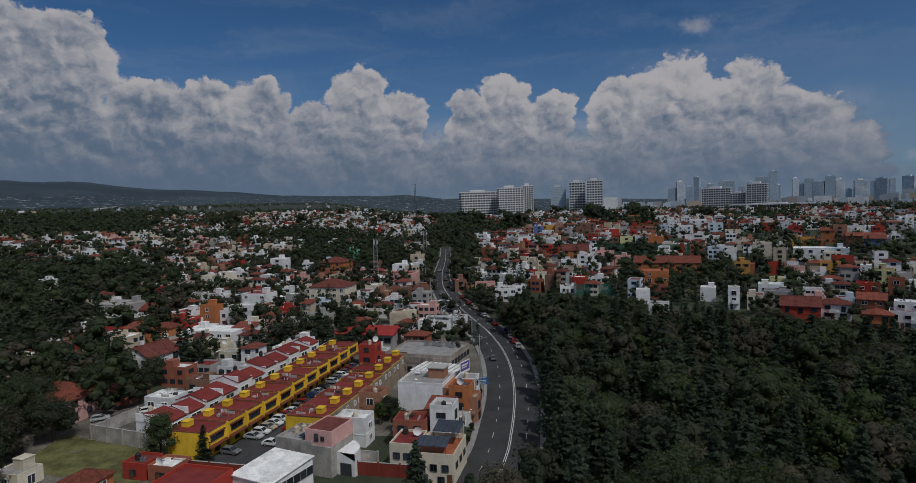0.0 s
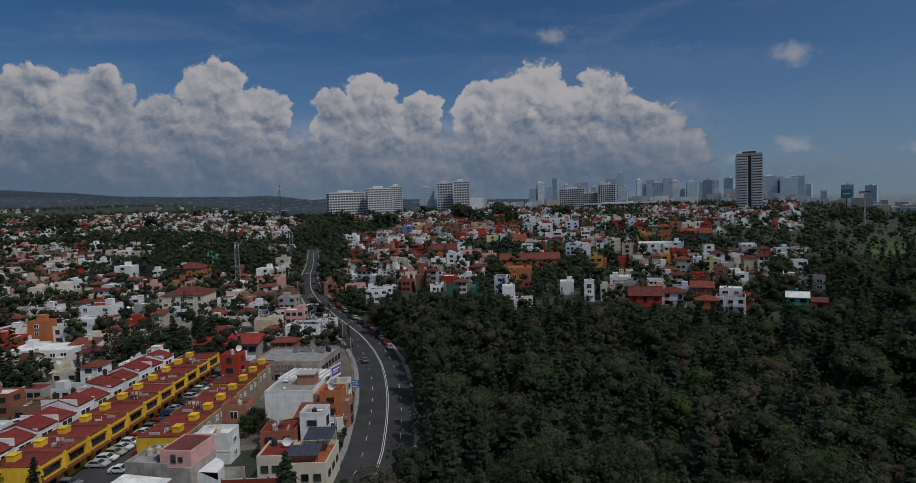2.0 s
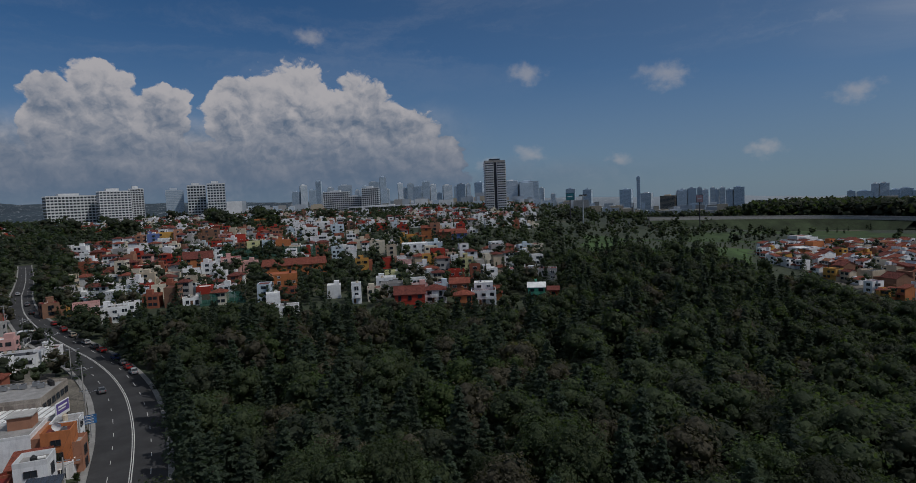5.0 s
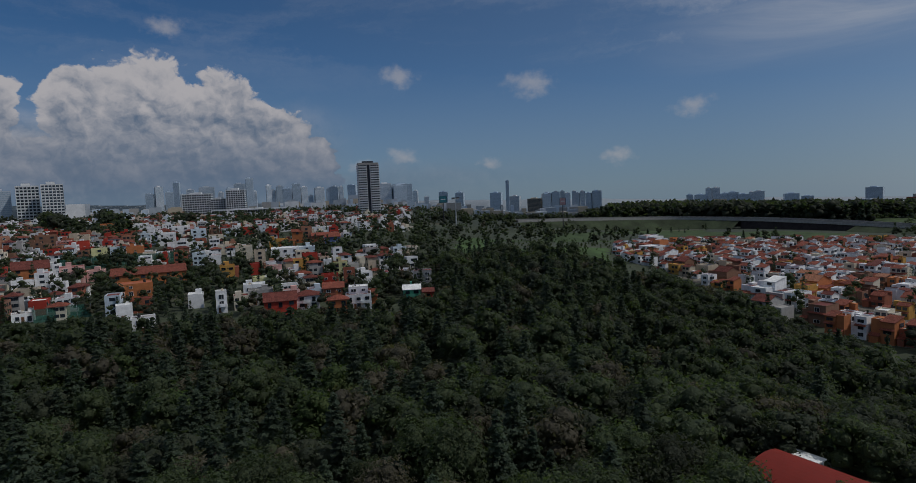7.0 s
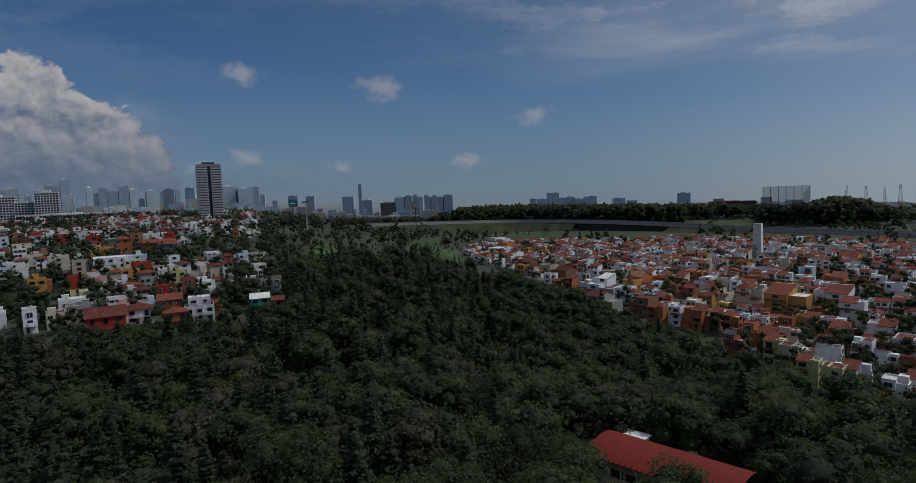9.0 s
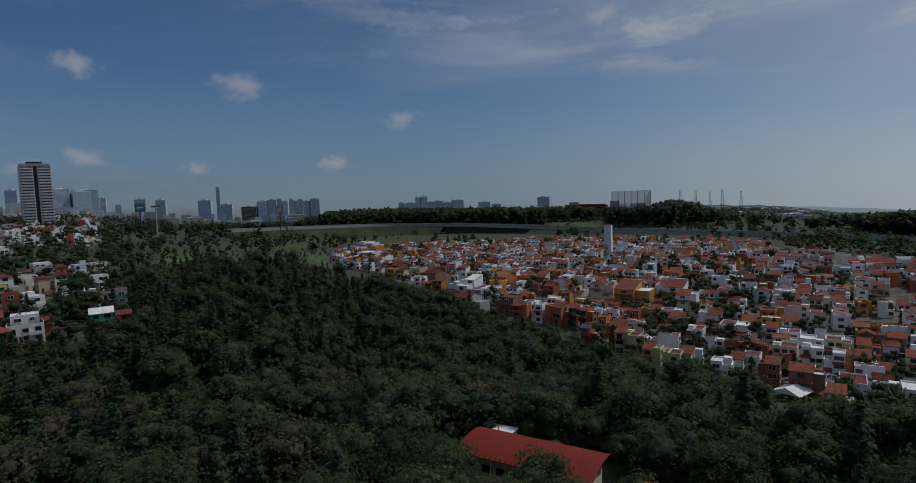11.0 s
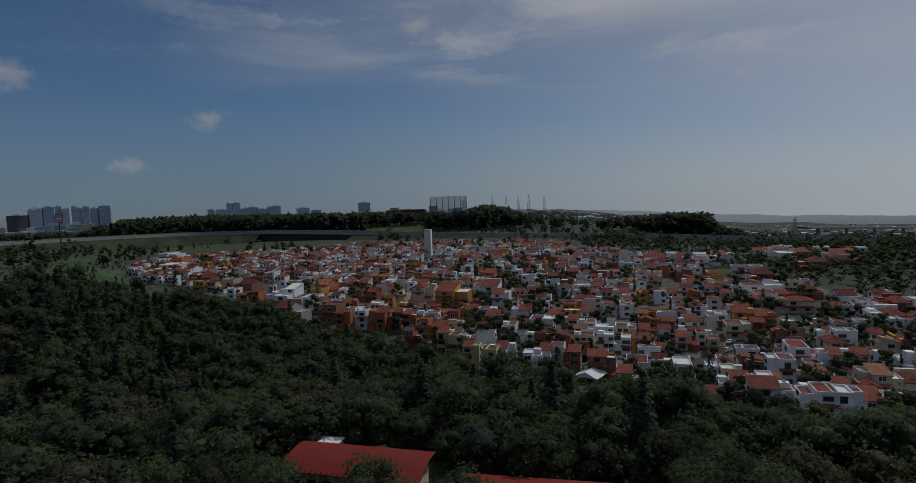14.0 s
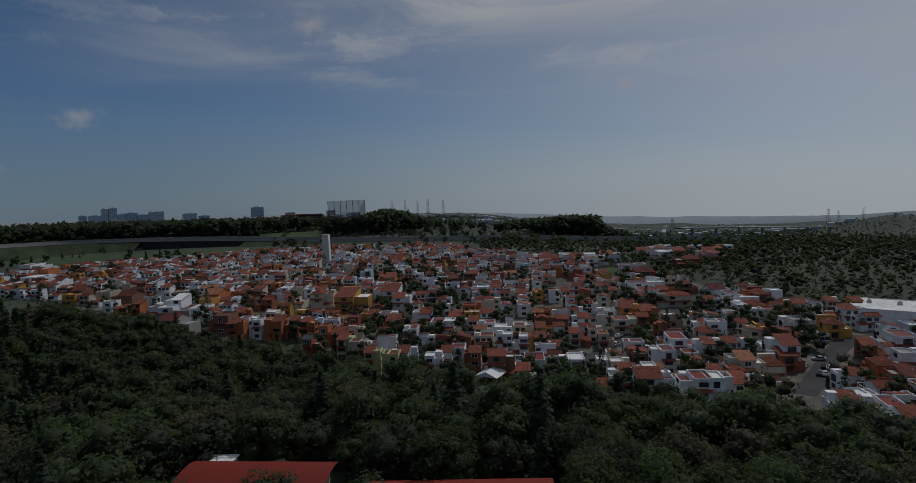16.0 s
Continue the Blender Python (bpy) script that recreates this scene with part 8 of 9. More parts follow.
# along the avenue
for k, off in ((0.0, 0), (6.0, 0), (12.0, 0), (18.5, 0), (30, 0), (36, 0), (43, 0), (56, 0), (66, 0), (78, 0)):
    y = 196 + k
    x = np.interp(y, AVENUE[:, 1], AVENUE[:, 0])
    dx = np.interp(y + 3, AVENUE[:, 1], AVENUE[:, 0]) - x
    car(x + 5.4, y, math.degrees(math.atan2(dx, 3)), rng.choice(TINTS), rng.choice(("saloon", "hatch", "suv")), "cars along the kerb", 0.16)
for off, y, col in ((-3.0, 268, "white"), (1.9, 318, "grey"), (-4.6, 184, "grey"), (2.2, 300, "black"), (-1.6, 345, "silver")):
    x = np.interp(y, AVENUE[:, 1], AVENUE[:, 0])
    dx = np.interp(y + 3, AVENUE[:, 1], AVENUE[:, 0]) - x
    car(x + off, y, math.degrees(math.atan2(dx, 3)), col, "saloon", "", 0.16)
for x, y, h, col in ((-14.6, 131.6, 20, "silver"), (-12.2, 132.0, 20, "black"), (-10.3, 119.0, 60, "white"), (-73.6, 158, 55, "white"), (-80, 146, 50, "white"), (-52, 190, 60, "white"), (-62, 176, 60, "silver"), (-95, 136, 60, "grey"), (-89, 141, 60, "silver")):
    car(x, y, h, col, "hatch", "cars by the houses", 0.08)
for x, y, h in ((165.5, -70, 100), (168, -74, 100), (163, -79, 95), (172, -96, 30), (176, -99, 30), (121, -117, 120), (124, -121, 120), (130, -124, 30)):
    car(*away(x, y), h, rng.choice(TINTS), "saloon", "cars of the estate", 0.08)

# ---------------------------------------------------------------- poles and wires along the avenue
def street_pole(x, y, h, turn, lamp=True):
    po = thing("utility_pole", pose(x, y, gz(x, y), 0, 0, turn), "grey concrete utility pole with crossarm and street lamp", "utility pole", "poles along the avenue")
    part("pole", Shape().tube(0, 0, -0.5, h, 0.17, 0.11, CONCRETE, 8), po)
    part("crossarm", Shape().box(-1.0, -0.06, h - 0.7, 1.0, 0.06, h - 0.58, METAL, True), po)
    for u in (-0.9, -0.3, 0.3, 0.9):
        part("insulator", Shape().tube(u, 0, h - 0.58, h - 0.38, 0.06, 0.05, DARK_METAL, 6), po)
    if lamp:
        part("lamp_arm", Shape().rod((0, 0, h - 1.6), (2.0, 0, h - 1.0), 0.04, METAL, 5), po)
        part("lamp_head", Shape().box(1.9, -0.12, h - 1.05, 2.5, 0.12, h - 0.92, METAL, True), po)
    part("transformer", Shape().tube(0, 0.35, h - 3.0, h - 2.0, 0.28, 0.28, METAL, 8), po) if int(x * 7 + y) % 3 == 0 else None


poles = []
for k, y in enumerate((118, 139, 160, 180, 202, 224, 250, 278, 306)):
    x = np.interp(y, AVENUE[:, 1], AVENUE[:, 0]) - 9.0
    dx = np.interp(y + 3, AVENUE[:, 1], AVENUE[:, 0]) - np.interp(y, AVENUE[:, 1], AVENUE[:, 0])
    street_pole(x, y, 9.5, -math.degrees(math.atan2(dx, 3)))
    poles.append(Vector((x, y, gz(x, y) + 9.0)))
WIRE = paint("black_cable", (0.015, 0.015, 0.015), 0.6)
for a, b in zip(poles, poles[1:]):
    for u in (-0.9, 0.3, 0.9):
        wo = Shape()
        last = None
        for i in range(9):
            t = i / 8
            p = a.lerp(b, t) + Vector((u, 0, -0.5 * 4 * t * (1 - t)))
            if last is not None:
                wo.rod(last, p, 0.018, WIRE, 3)
            last = p
        tagged(new("cable", wo.mesh("cable")), "thin black cable strung between utility poles", "cable", "wires along the avenue")

# ---------------------------------------------------------------- walls, lot and signs by the avenue
def garden_wall(a, b, h, m, label, coping=True):
    a, b = Vector((*a, gz(*a))), Vector((*b, gz(*b)))
    L = (b - a).length
    wo = thing("garden_wall", Matrix.Translation(a) @ (b - a).to_track_quat("X", "Z").to_matrix().to_4x4(), label, "wall")
    part("masonry", Shape().box(0, -0.1, -1.0, L, 0.1, h, m), wo)
    n = max(1, int(L / 4))
    for i in range(n + 1):
        part("pier", Shape().box(L * i / n - 0.18, -0.17, -1.0, L * i / n + 0.18, 0.17, h + 0.2, m), wo)
    if coping:
        part("coping", Shape().box(0, -0.14, h, L, 0.14, h + 0.08, CONCRETE, True), wo)


BARE = paint("bare_render", (0.36, 0.34, 0.31), 0.95, 0.3, 0.3, 0.4, 0.7)
REDW = paint("red_wall", (0.23, 0.045, 0.03), 0.9, 0.2, 0.3, 0.3, 0.5)
garden_wall((-84.5, 130.5), (-66.5, 124.0), 3.4, BARE, "stained grey rendered wall beside an empty lot")
garden_wall((-84.5, 130.5), (-80.0, 142.0), 3.0, BARE, "stained grey rendered wall beside an empty lot")
garden_wall((-66.5, 124.0), (-62.0, 112.0), 2.6, REDW, "dark red boundary wall with piers")
garden_wall((-57.0, 112.0), (-37.0, 107.0), 3.0, REDW, "dark red boundary wall with piers")
garden_wall((-33.0, 112.0), (-8.0, 106.5), 2.6, REDW, "long dark red wall along a drive")
garden_wall((-30.0, 116.0), (-17.0, 112.5), 3.0, BARE, "grey rendered wall along a drive")
garden_wall((-14.0, 137.0), (-3.5, 139.5), 2.4, REDW, "brown brick garden wall with piers")
garden_wall((-58.5, 111.5), (-52.5, 109.5), 2.8, paint("blue_gate", (0.03, 0.07, 0.25), 0.5, 0.1), "blue sheet-metal gate in a wall", False)
DRYGRASS = paint("dry_grass", (0.115, 0.115, 0.045), 0.95, 0.4, 0.25, 0.6, 0.5)
sheet("grass_lot", lambda x, y: -92 < x < -62 and y < 130.0 - 0.36 * (x + 84) and y > 111 - 0.25 * (x + 75), -94, -60, 106, 134, 1.0, 0.12, DRYGRASS, "empty lot of dry yellowing grass", "grass")
bo = thing("billboard", pose(0.8, 157.5, gz(0.8, 157.5), 0, 0, 60), "small roadside billboard with a violet poster", "billboard")
for u in (-1.8, 1.8):
    part("post", Shape().rod((u, 0, -0.5), (u, 0, 5.2), 0.09, DARK_METAL), bo)
part("panel", Shape().box(-2.6, -0.1, 5.2, 2.6, 0.1, 8.4, WHITE_PAINT, True), bo)
part("poster", Shape().box(-2.4, -0.14, 5.9, 2.4, -0.1, 8.2, paint("poster_violet", (0.14, 0.10, 0.30), 0.5), True), bo)
part("bar", Shape().box(-1.8, -0.17, 6.6, 1.0, -0.14, 6.9, WHITE_PAINT, True), bo)
part("bar", Shape().box(-1.8, -0.17, 7.2, 1.6, -0.14, 7.6, WHITE_PAINT, True), bo)
so = thing("road_sign", pose(5.6, 153.0, gz(5.6, 153), 0, 0, -4), "blue road sign panels on a steel post", "road sign")
part("post", Shape().rod((0, 0, -0.3), (0, 0, 5.4), 0.08, METAL), so)
for k in range(3):
    part("panel", Shape().box(-1.3, -0.08, 3.4 + k * 0.7, 1.3, -0.02, 4.0 + k * 0.7, paint("sign_blue", (0.03, 0.13, 0.32), 0.5), True), so)
    part("bar", Shape().box(-0.9, -0.1, 3.62 + k * 0.7, 0.7, -0.08, 3.78 + k * 0.7, WHITE_PAINT, True), so)
# trees that stand out on the town side
for x, y, kind, s, v in ((-8.3, 97.5, "cedar", 0.72, 0), (-62.5, 118.5, "elm", 0.78, 1), (-53.0, 117.0, "fir", 0.6, 0), (-98, 118, "ash", 1.0, 0), (-92, 129, "oak", 1.0, 1), (-101, 131, "ash", 1.1, 2), (-106, 142, "oak", 1.1, 0),
                         (-95, 147, "elm", 0.9, 0), (-112, 155, "ash", 1.0, 1), (-118, 168, "oak", 1.1, 2), (-104, 169, "ash", 0.9, 0), (-85, 152, "elm", 0.7, 1), (-88, 166, "oak", 0.8, 2), (-19, 141, "ash", 0.45, 1), (-17.5, 138.5, "oak", 0.5, 2), (-14.5, 131, "ash", 0.45, 0), (-19.5, 135, "poplar", 0.5, 1),
                         (-1.5, 136, "oak", 0.5, 0), (-46, 200, "fir", 1.0, 0), (-50, 205, "cedar", 0.9, 1), (-42, 207, "fir", 0.95, 2), (-40, 213, "cedar", 0.9, 0), (-54, 197, "fir", 0.9, 1), (-80, 178, "cypress", 0.9, 0), (-71, 186, "cypress", 1.0, 1)):
    tree(x, y, kind, s, v, "trees between the houses")
# hedge shrubs at the kerb
for k in range(7):
    y = 116 + k * 6.5
    tree(np.interp(y, AVENUE[:, 1], AVENUE[:, 0]) - 8.9, y, "poplar", 0.13 + 0.03 * (k % 3), k % 3, "shrubs at the kerb")

# ---------------------------------------------------------------- courts on the slope
NETG = bpy.data.materials.new("green_court_netting")
NETG.use_nodes = True
N = Net(NETG.node_tree)
N.n["Principled BSDF"].inputs["Base Color"].default_value = (0.02, 0.10, 0.075, 1)
N.n["Principled BSDF"].inputs["Alpha"].default_value = 0.75
N.n["Principled BSDF"].inputs["Roughness"].default_value = 0.9


def court(x, y, turn, w, d, h):
    co = thing("tennis_court", pose(x, y, gz(x, y) + 0.3, 0, 0, turn), "tennis court behind green netting on posts", "sports court")
    part("surface", Shape().box(-w / 2, -d / 2, -2, w / 2, d / 2, 0.1, paint("court_green", (0.05, 0.12, 0.09), 0.8)), co)
    for sx, sy, lx, ly in ((0, -1, 1, 0), (0, 1, 1, 0), (-1, 0, 0, 1), (1, 0, 0, 1)):
        cx, cy = sx * w / 2, sy * d / 2
        hx, hy = lx * w / 2, ly * d / 2
        s = Shape()
        s.face([(cx - hx, cy - hy, 0.1), (cx + hx, cy + hy, 0.1), (cx + hx, cy + hy, h), (cx - hx, cy - hy, h)], NETG)
        part("netting", s, co, "green netting")
        for k in range(5):
            u = -1 + k * 0.5
            part("post", Shape().rod((cx + hx * u, cy + hy * u, 0), (cx + hx * u, cy + hy * u, h + 0.2), 0.07, METAL, 5), co)
    for u in (-0.35, 0.35):
        part("court_line", Shape().box(w * u - 0.05, -d * 0.42, 0.1, w * u + 0.05, d * 0.42, 0.112, LINE_WHITE), co)


court(64.5, 276, -14, 19, 14, 4.5)
court(124.0, 385, -20, 66, 14, 5.0)

# ---------------------------------------------------------------- buildings by the avenue, each with its own shape
def box_part(ho, name, x0, y0, z0, x1, y1, z1, m, label="", top=None):
    return part(name, Shape().box(x0, y0, z0, x1, y1, z1, m, True, top), ho, label)


def roof_part(ho, x0, y0, x1, y1, z, wall, m, par=0.5, label=""):
    s = Shape()
    flat_roof(s, x0, y0, x1, y1, z, wall, m, par)
    return part("roof", s, ho, label)


def canopy(ho, x0, y0, x1, y1, z, drop, m):
    """A glazed lean-to roof on thin posts with rafters."""
    s = Shape()
    s.face([(x0, y0, z - drop), (x1, y0, z - drop), (x1, y1, z), (x0, y1, z)], m)
    s.face([(x0, y0, z - drop - 0.06), (x0, y1, z - 0.06), (x1, y1, z - 0.06), (x1, y0, z - drop - 0.06)], m)
    part("canopy", s, ho, "dark glazed canopy")
    for i in range(6):
        u = x0 + (x1 - x0) * i / 5
        part("rafter", Shape().rod((u, y0, z - drop + 0.03), (u, y1, z + 0.03), 0.05, DARK_METAL, 4), ho)
    for u in (x0 + 0.1, (x0 + x1) / 2, x1 - 0.1):
        part("post", Shape().rod((u, y0 + 0.1, z - 2.6), (u, y0 + 0.1, z - drop), 0.05, DARK_METAL, 4), ho)


W_, G_ = stucco("white"), BARE
# white workshop with a low sheet roof and a band of windows
ho = thing("workshop", pose(-34.3, 102.5, 0, 0, 0, -27), "white workshop with a pale sheet roof and window band", "building")
box_part(ho, "wall", -4.6, -5.2, -1, 4.6, 5.2, 5.0, W_)
s = Shape()
for i in range(12):
    a, b = -4.9 + 9.8 * i / 12, -4.9 + 9.8 * (i + 1) / 12
    s.face([(a, -5.5, 5.0), (b, -5.5, 5.0), (b, 5.5, 5.7), (a, 5.5, 5.7)], roofing("white_flat"))
    s.box(a, -5.5, 4.98, a + 0.06, -5.4, 5.1, roofing("white_flat"))
s.face([(-4.9, -5.5, 4.9), (-4.9, 5.5, 5.6), (4.9, 5.5, 5.6), (4.9, -5.5, 4.9)], W_)
for q in (((-4.9, -5.5, 4.9), (4.9, -5.5, 4.9), (4.9, -5.5, 5.0), (-4.9, -5.5, 5.0)), ((4.9, -5.5, 4.9), (4.9, 5.5, 5.6), (4.9, 5.5, 5.7), (4.9, -5.5, 5.0)), ((4.9, 5.5, 5.6), (-4.9, 5.5, 5.6), (-4.9, 5.5, 5.7), (4.9, 5.5, 5.7))):
    s.face(q, W_)
part("roof", s, ho, "pale ribbed sheet roof")
for i in range(6):
    window(ho, "dark", pose(4.6, -4.2 + i * 1.7, 2.6, 0, 0, 90) @ Matrix.Diagonal((1.5, 1.6, 1.5, 1)))
take(-34, 102.5, 6)
# grey house with a pink upper storey and a white curved annexe
ho = thing("house", pose(-29.6, 114.0, 0, 0, 0, -22), "bare grey house with a pink upper storey and tanks", "house")
box_part(ho, "wall", -6.4, -3.9, -1, 2.0, 3.9, 5.9, G_, "bare grey rendered wall")
roof_part(ho, -6.4, -3.9, 2.0, 3.9, 5.9, G_, roofing("grey_flat"), 0.7, "grey roof with clutter")
box_part(ho, "upper_storey", 0.4, -3.5, 5.9, 6.4, 3.9, 8.6, stucco("pink"), "faded pink upper storey")
roof_part(ho, 0.4, -3.5, 6.4, 3.9, 8.6, stucco("pink"), roofing("brown_flat"), 0.25)
box_part(ho, "wall", 2.0, -3.9, -1, 6.4, 3.9, 5.88, G_)
for u, v in ((-3.6, 1.5), (-2.4, 2.2), (-4.6, 0.4)):
    part("water_tank", TANKS[1], ho, at=pose(u, v, 6.0))
box_part(ho, "solar_panel", -2.2, -2.0, 6.5, 0.2, -0.4, 6.6, paint("solar_panel", (0.02, 0.025, 0.05), 0.25), "dark solar panel")
for u, v, w, h in ((3.0, 6.6, 0.9, 1.5), (-4.5, 2.6, 1.4, 1.1), (-1.8, 2.6, 1.4, 1.1), (4.4, 6.8, 0.8, 0.9)):
    window(ho, "dark", pose(u, -3.5 if v > 6 else -3.9, v) @ Matrix.Diagonal((w, 1.6, h, 1)))
s = Shape()
for i in range(8):
    a, b = math.pi * (0.0 + i / 8) * 0.5, math.pi * (i + 1) / 16
    s.face([(6.4 + 4.0 * math.sin(a), 3.6 - 5.6 * (1 - math.cos(a)) * 1.0, -1), (6.4 + 4.0 * math.sin(b), 3.6 - 5.6 * (1 - math.cos(b)), -1), (6.4 + 4.0 * math.sin(b), 3.6 - 5.6 * (1 - math.cos(b)), 4.6), (6.4 + 4.0 * math.sin(a), 3.6 - 5.6 * (1 - math.cos(a)), 4.6)][::-1], W_)
    s.face([(6.4, 3.6 - 5.6, 4.4), (6.4 + 4.0 * math.sin(b), 3.6 - 5.6 * (1 - math.cos(b)), 4.4), (6.4 + 4.0 * math.sin(a), 3.6 - 5.6 * (1 - math.cos(a)), 4.4)], W_)
s.face([(6.4, -2.0, -1), (10.4, -2.0, -1), (10.4, -2.0, 3.0), (6.4, -2.0, 4.6)], W_)
part("annexe", s, ho, "white curved annexe wall")
box_part(ho, "garage_door", 7.2, -2.12, 0, 9.6, -2.0, 2.4, DARK_METAL, "dark garage door")
take(-30, 114, 6), take(-21, 113, 4)
# cream house with dark glazed terraces
ho = thing("house", pose(-6.6, 109.5, 0, 0, 0, -14), "cream house with dark glazed terraces and red roofs", "house")
CR = stucco("cream")
box_part(ho, "wall", -7.0, -3.0, -1, -1.6, 4.0, 6.0, CR)
roof_part(ho, -7.0, -3.0, -1.6, 4.0, 6.0, CR, roofing("red_flat"), 0.5, "red waterproofed roof")
box_part(ho, "wall", -1.6, -5.0, -1, 6.0, 5.0, 5.0, CR)
roof_part(ho, -1.6, -5.0, 6.0, 5.0, 5.0, CR, roofing("orange_flat"), 0.9, "tiled terrace")
DG = paint("dark_glazing", (0.045, 0.055, 0.075), 0.3, 0.2, 0.6, 0.0, 0.2)
canopy(ho, -1.4, -4.8, 4.6, -1.0, 7.6, 0.5, DG)
canopy(ho, 0.6, 0.4, 5.8, 4.8, 8.6, 0.7, DG)
for u, v in ((-5.6, 3.4), (-3.6, 3.4), (-5.6, 0.6), (0.0, 2.6), (2.2, 2.6), (4.4, 2.6), (0.4, 0.3), (3.6, 0.4)):
    window(ho, "dark", pose(u, -3.0 if u < -1.6 else -5.0, v) @ Matrix.Diagonal((1.3, 1.6, 1.3, 1)))
for v in (-3.0, 0.0, 3.0):
    window(ho, "dark", pose(6.0, v, 2.6, 0, 0, 90) @ Matrix.Diagonal((1.4, 1.6, 1.2, 1)))
part("door", DOOR, ho, at=pose(5.2, -5.0, 0.05) @ Matrix.Diagonal((1.0, 1, 2.1, 1)))
part("satellite_dish", DISH, ho, at=pose(-3.0, 2.0, 6.1, 0, 0, 20))
part("water_tank", TANKS[0], ho, at=pose(-5.6, 2.6, 6.1))
take(-6.6, 109.5, 7)
# white block with a brick and orange side
ho = thing("house", pose(-8.2, 146.0, 0, 0, 0, -16), "white three-storey block with a brick street side", "house")
box_part(ho, "wall", -6.6, -5.2, -1, 5.0, 5.2, 7.4, W_)
roof_part(ho, -6.6, -5.2, 5.0, 5.2, 7.4, W_, roofing("grey_flat"), 0.6, "pale concrete roof")
box_part(ho, "street_front", 5.0, -5.2, -1, 6.6, 5.2, 7.0, stucco("brick"), "brown brick street front")
box_part(ho, "stair_head", -0.6, 0.6, 7.4, 3.6, 4.4, 10.0, stucco("brick"), "brown brick stair tower")
box_part(ho, "slab", -0.9, 0.3, 10.0, 3.9, 4.7, 10.2, CONCRETE)
for f in range(3):
    for v in (-3.4, -0.6, 2.4):
        window(ho, "dark", pose(6.6, v, f * 2.5 + 0.6, 0, 0, 90) @ Matrix.Diagonal((1.8, 1.6, 1.3, 1)))
box_part(ho, "orange_band", 6.6, -5.0, 2.2, 6.7, 5.0, 2.7, stucco("orange"), "orange painted band")
part("gas_tank", GAS_TANK, ho, at=pose(-4.4, 3.0, 7.5))
part("skylight", SKYLIGHT, ho, at=pose(-3.0, -2.0, 7.5))
take(-8, 146, 7)
# workshop under a ribbed white roof
ho = thing("workshop", pose(-6.3, 162.5, gz(-6.3, 162.5), 0, 0, -24), "low workshop under a ribbed white sheet roof", "building")
box_part(ho, "wall", -6.4, -4.4, -1, 6.4, 4.4, 5.0, W_)
s = Shape()
for i in range(9):
    a, b = -6.8 + 13.6 * i / 9, -6.8 + 13.6 * (i + 1) / 9
    s.box(a, -4.8, 5.0, a + 1.0, 4.8, 5.18, roofing("white_flat"), True)
    s.box(a + 1.0, -4.8, 5.0, b, 4.8, 5.08, roofing("grey_flat"), True)
part("roof", s, ho, "white ribbed roof with grey gutters")
for v in (-3.0, 0.0, 3.0):
    window(ho, "dark", pose(6.4, v, 2.2, 0, 0, 90) @ Matrix.Diagonal((2.2, 1.6, 1.8, 1)))
box_part(ho, "green_awning", -6.2, -6.6, 3.2, -3.0, -4.4, 3.4, roofing("green_flat"), "small green awning")
take(-6.3, 162.5, 8)
# long concrete building with cast panels round its roof
ho = thing("office_building", pose(-10.2, 178.5, gz(-10, 178), 0, 0, -20), "weathered two-storey concrete building with cast parapet panels", "building")
CB = paint("weathered_concrete", (0.33, 0.29, 0.25), 0.95, 0.3, 0.25, 0.4, 0.7)
PN = paint("cast_panel", (0.24, 0.205, 0.18), 0.95, 0.25, 0.5, 0.4, 0.5)
box_part(ho, "wall", -10.5, -8.5, -2, 10.5, 8.5, 5.6, CB)
roof_part(ho, -10.5, -8.5, 10.5, 8.5, 5.6, CB, roofing("grey_flat"), 0.7, "stained grey roof")
for i in range(9):
    box_part(ho, "panel", -9.9 + i * 2.2, -8.62, 3.5, -8.1 + i * 2.2, -8.5, 5.3, PN)
    window(ho, "dark", pose(-9.0 + i * 2.2, -8.5, 1.0) @ Matrix.Diagonal((1.5, 1.6, 1.5, 1)))
for i in range(6):
    window(ho, "dark", pose(10.5, -6.6 + i * 2.7, 3.0, 0, 0, 90) @ Matrix.Diagonal((2.0, 1.6, 1.6, 1)))
for u, v in ((-2, 4), (0, 5), (2.2, 4.2), (4.6, 5.4), (6.4, 3.6)):
    part("air_conditioner", AIRCON, ho, at=pose(u, v, 5.7) @ Matrix.Diagonal((1.6, 1.6, 1.5, 1)))
for u, v in ((7.4, 6.0), (8.4, 4.6)):
    part("water_tank", TANKS[0], ho, at=pose(u, v, 5.7))
box_part(ho, "lower_block", -15.4, -6.0, -2, -10.5, 6.0, 3.6, CR, "low cream block", roofing("grey_flat"))
take(-10, 178, 11)
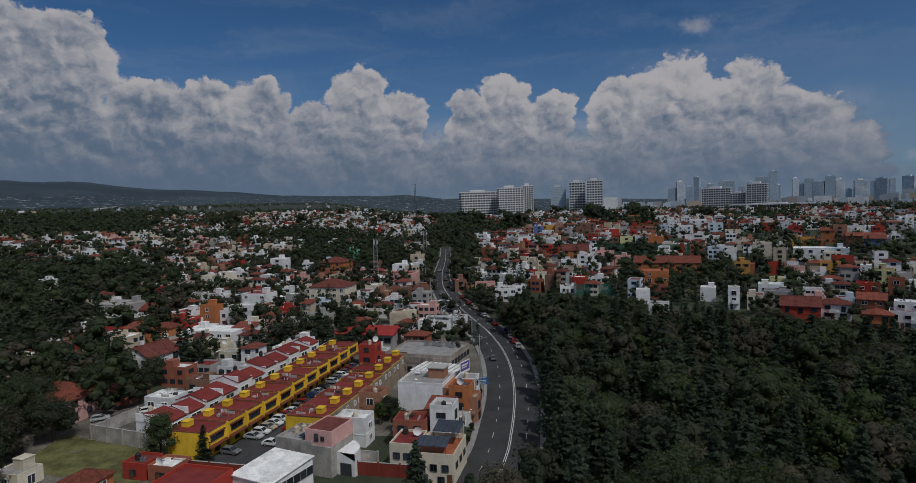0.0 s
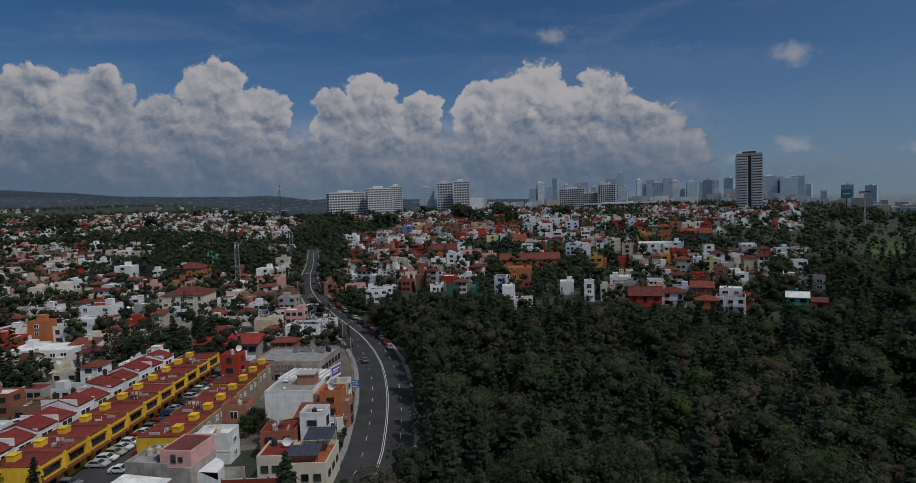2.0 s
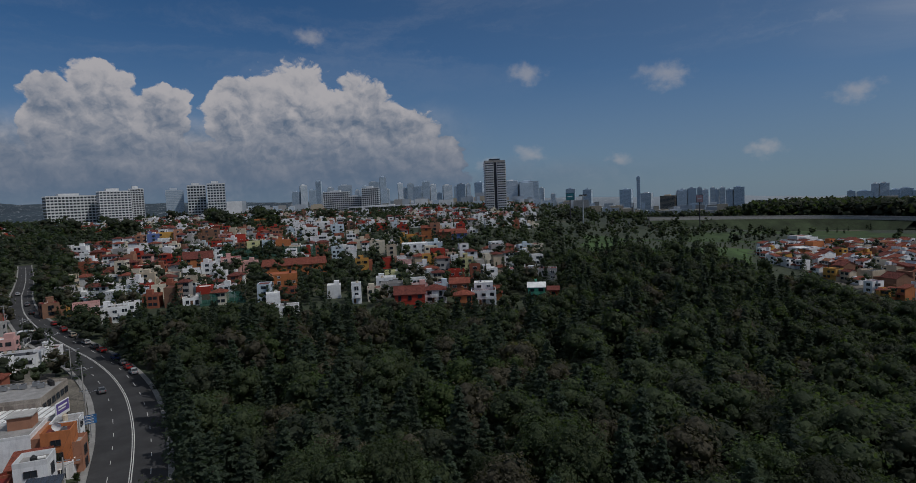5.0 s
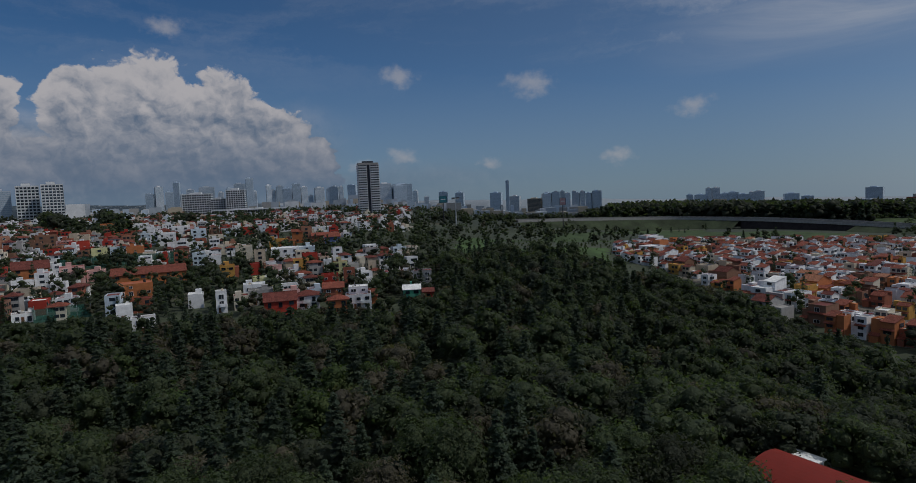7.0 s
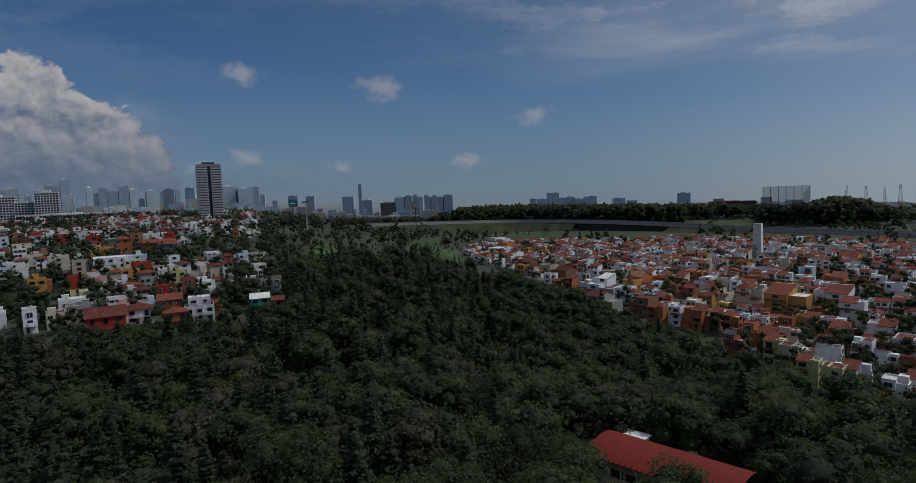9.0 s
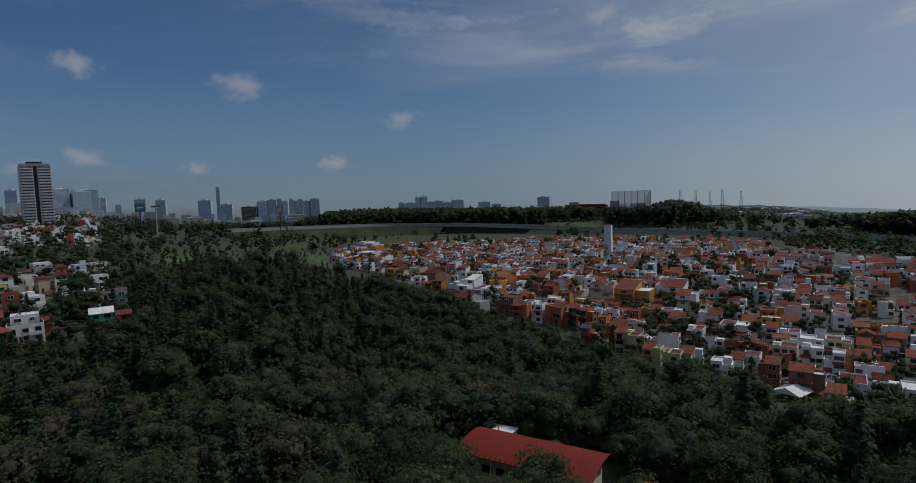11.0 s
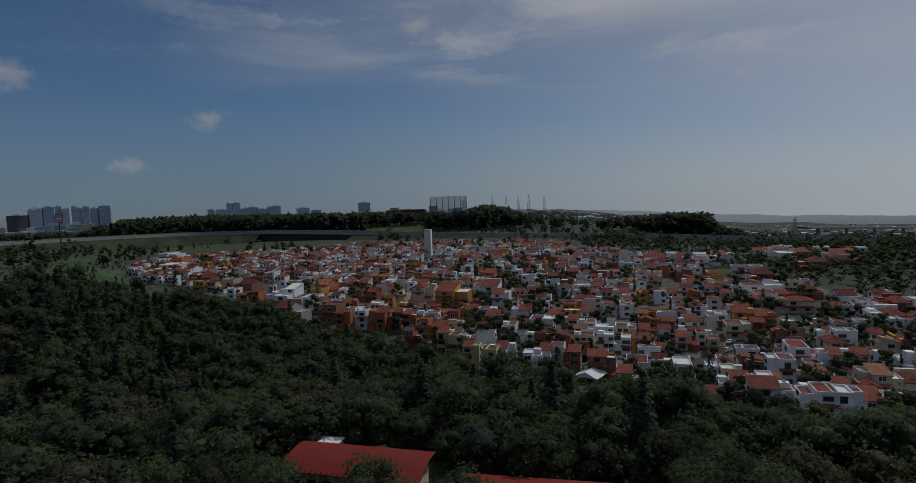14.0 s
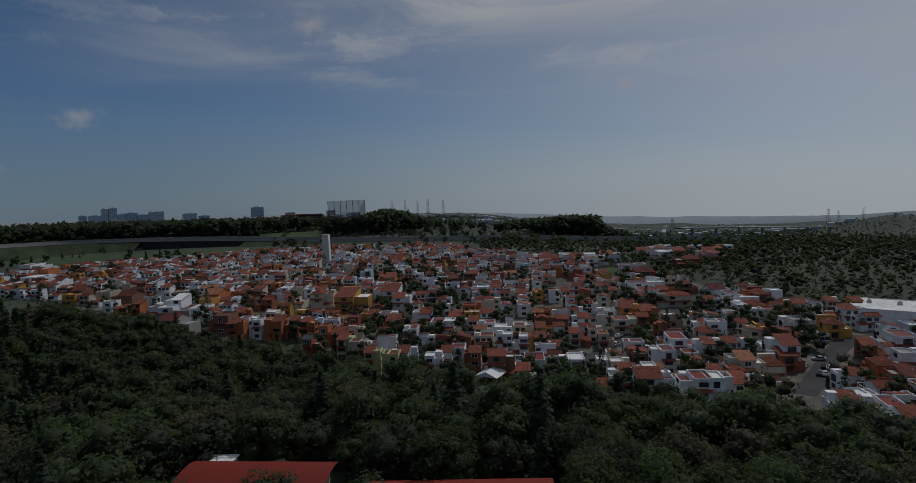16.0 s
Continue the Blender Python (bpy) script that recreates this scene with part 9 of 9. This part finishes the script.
# school with a long red roof
ho = thing("school_building", pose(-33.0, 207.0, gz(-33, 207), 0, 0, -16), "long low school building with a red sheet roof", "building")
box_part(ho, "wall", -11, -4, -2, 11, 4, 4.2, stucco("grey"))
s = Shape()
s.slope([(-11.5, -5.0, 4.1), (11.5, -5.0, 4.1), (11.5, 4.6, 5.6), (-11.5, 4.6, 5.6)], roofing("sheet_red"))
s.face([(-11.5, -5.0, 3.95), (-11.5, 4.6, 5.45), (11.5, 4.6, 5.45), (11.5, -5.0, 3.95)], roofing("sheet_red"))
s.face([(-11.5, -5.0, 3.95), (11.5, -5.0, 3.95), (11.5, -5.0, 4.1), (-11.5, -5.0, 4.1)], roofing("sheet_red"))
for k in (-11.0, 11.0):
    s.face([(k, -4, 4.2), (k, 4, 4.2), (k, 4, 5.45)], stucco("grey"))
part("roof", s, ho, "long red sheet roof")
for i in range(7):
    window(ho, "dark", pose(-9 + i * 3.0, -4, 1.2) @ Matrix.Diagonal((2.4, 1.6, 1.7, 1)))
take(-38, 208, 6), take(-28, 206, 6)

# ---------------------------------------------------------------- the far side of the estate
garden_wall(away(262, -158), away(286, -206), 4.0, paint("pale_boundary_wall", (0.55, 0.53, 0.49), 0.9), "long pale boundary wall with piers")
ax, ay = away(508, -356)
tn = thing("arched_tent", pose(ax, ay, gz(ax, ay), 0, 0, -125), "white double-arched tent on open ground", "tent")
for k in (-1, 1):
    s = Shape()
    for i in range(8):
        a, b = math.pi * i / 8, math.pi * (i + 1) / 8
        s.face([(k * 4.5 + 4.3 * math.cos(a), -4, 5 * math.sin(a)), (k * 4.5 + 4.3 * math.cos(b), -4, 5 * math.sin(b)), (k * 4.5 + 4.3 * math.cos(b), 4, 5 * math.sin(b)), (k * 4.5 + 4.3 * math.cos(a), 4, 5 * math.sin(a))], cloth)
    part("vault", s, tn)
hx, hy = away(149, -178)
wh = thing("warehouse", pose(hx, hy, gz(hx, hy), 0, 0, -139), "wide low warehouse with a white flat roof", "building")
box_part(wh, "wall", -22, -13, -3, 22, 13, 4.4, W_)
roof_part(wh, -22, -13, 22, 13, 4.4, W_, roofing("white_flat"), 0.4, "white membrane roof")
for u in (-12, -4, 7, 13):
    part("air_conditioner", AIRCON, wh, at=pose(u * 1.3, 2, 4.48) @ Matrix.Diagonal((2, 2, 1.6, 1)))
# lanes through the estate, with parked cars
lane = tagged(new("road_estate"), "narrow grey lanes between the estate houses", "road", kind="structure")
for ln in LANES:
    part("lane", strip(ln, -3.4, 3.4, 0.14, ASPHALT), lane)
for px, py, hd, colour in ((121.5, -116.5, 145, "grey"), (124.6, -120.8, 145, "black"), (126.8, -116.5, 145, "white"), (161.5, -81.5, 145, "white"), (157, -68.5, 145, "silver"), (168.5, -86, 145, "white"), (183, -107, 145, "grey")):
    car(*away(px, py), hd, colour, "saloon", "cars in the estate", 0.15)
# bridge across the valley
bl = smooth_line([away(470, -300), away(520, -420), away(560, -560)], 12.0)
br = tagged(new("bridge"), "long grey road bridge across the wooded valley", "bridge", kind="structure")
bz = np.array([50 - math.hypot(*p) * math.tan(radians(4.0)) for p in bl])
part("deck", deck(bl, 6, bz, 1.6, CONCRETE), br)
for k in range(2, len(bl) - 1, 4):
    px, py = bl[k]
    part("pier", Shape().box(px - 1.2, py - 1.2, gz(px, py) - 4, px + 1.2, py + 1.2, bz[k] - 1.6, CONCRETE), br)
# park lawns by the motorway
def on_plan(test):
    return lambda x, y: test(*(float(v) for v in home(x, y)))


LAWN = paint("park_lawn", (0.044, 0.068, 0.026), 0.95, 0.3, 0.08, 0.5, 0.4)
sheet("park_lawn", on_plan(lambda x, y: 56 < math.degrees(math.atan2(x, y)) < 82 and 450 < math.hypot(x, y) < 590 and noise.noise((x * 0.015, y * 0.015, 7)) > -0.15), 300, 800, 40, 470, 8.0, 0.12, LAWN, "mown green park lawns beside the motorway", "lawn")
sheet("grass_mound", on_plan(lambda x, y: 83.0 < math.degrees(math.atan2(x, y)) < 88.8 and 620 < math.hypot(x, y) < 745), 720, 980, -10, 140, 6.0, 0.15, LAWN, "sunlit grassy mound behind the motorway", "lawn")
MEADOW = paint("rough_meadow", (0.048, 0.082, 0.028), 0.95, 0.35, 0.05, 0.6, 0.5)
sheet("meadow", on_plan(lambda x, y: 47.5 < math.degrees(math.atan2(x, y)) < 62 and 320 < math.hypot(x, y) < 480 and noise.noise((x * 0.012, y * 0.012, 1.5)) > -0.12), 180, 560, 130, 460, 6.0, 0.12, MEADOW, "rough bright green meadow between thickets", "meadow")
sheet("valley_meadow", on_plan(lambda x, y: 108 < math.degrees(math.atan2(x, y)) < 130 and 300 < math.hypot(x, y) < 640 and noise.noise((x * 0.009, y * 0.009, 3.0)) < 0.12), 220, 800, -540, -80, 8.0, 0.14, paint("valley_scrub", (0.021, 0.030, 0.016), 0.95, 0.5, 0.10, 0.9, 0.6), "rough green meadow on the valley floor", "meadow")
sheet("estate_lawn", on_plan(lambda x, y: 112 < math.degrees(math.atan2(x, y)) < 121 and 285 < math.hypot(x, y) < 330), 260, 440, -250, -110, 4.0, 0.12, LAWN, "green lawn behind the estate houses", "lawn")
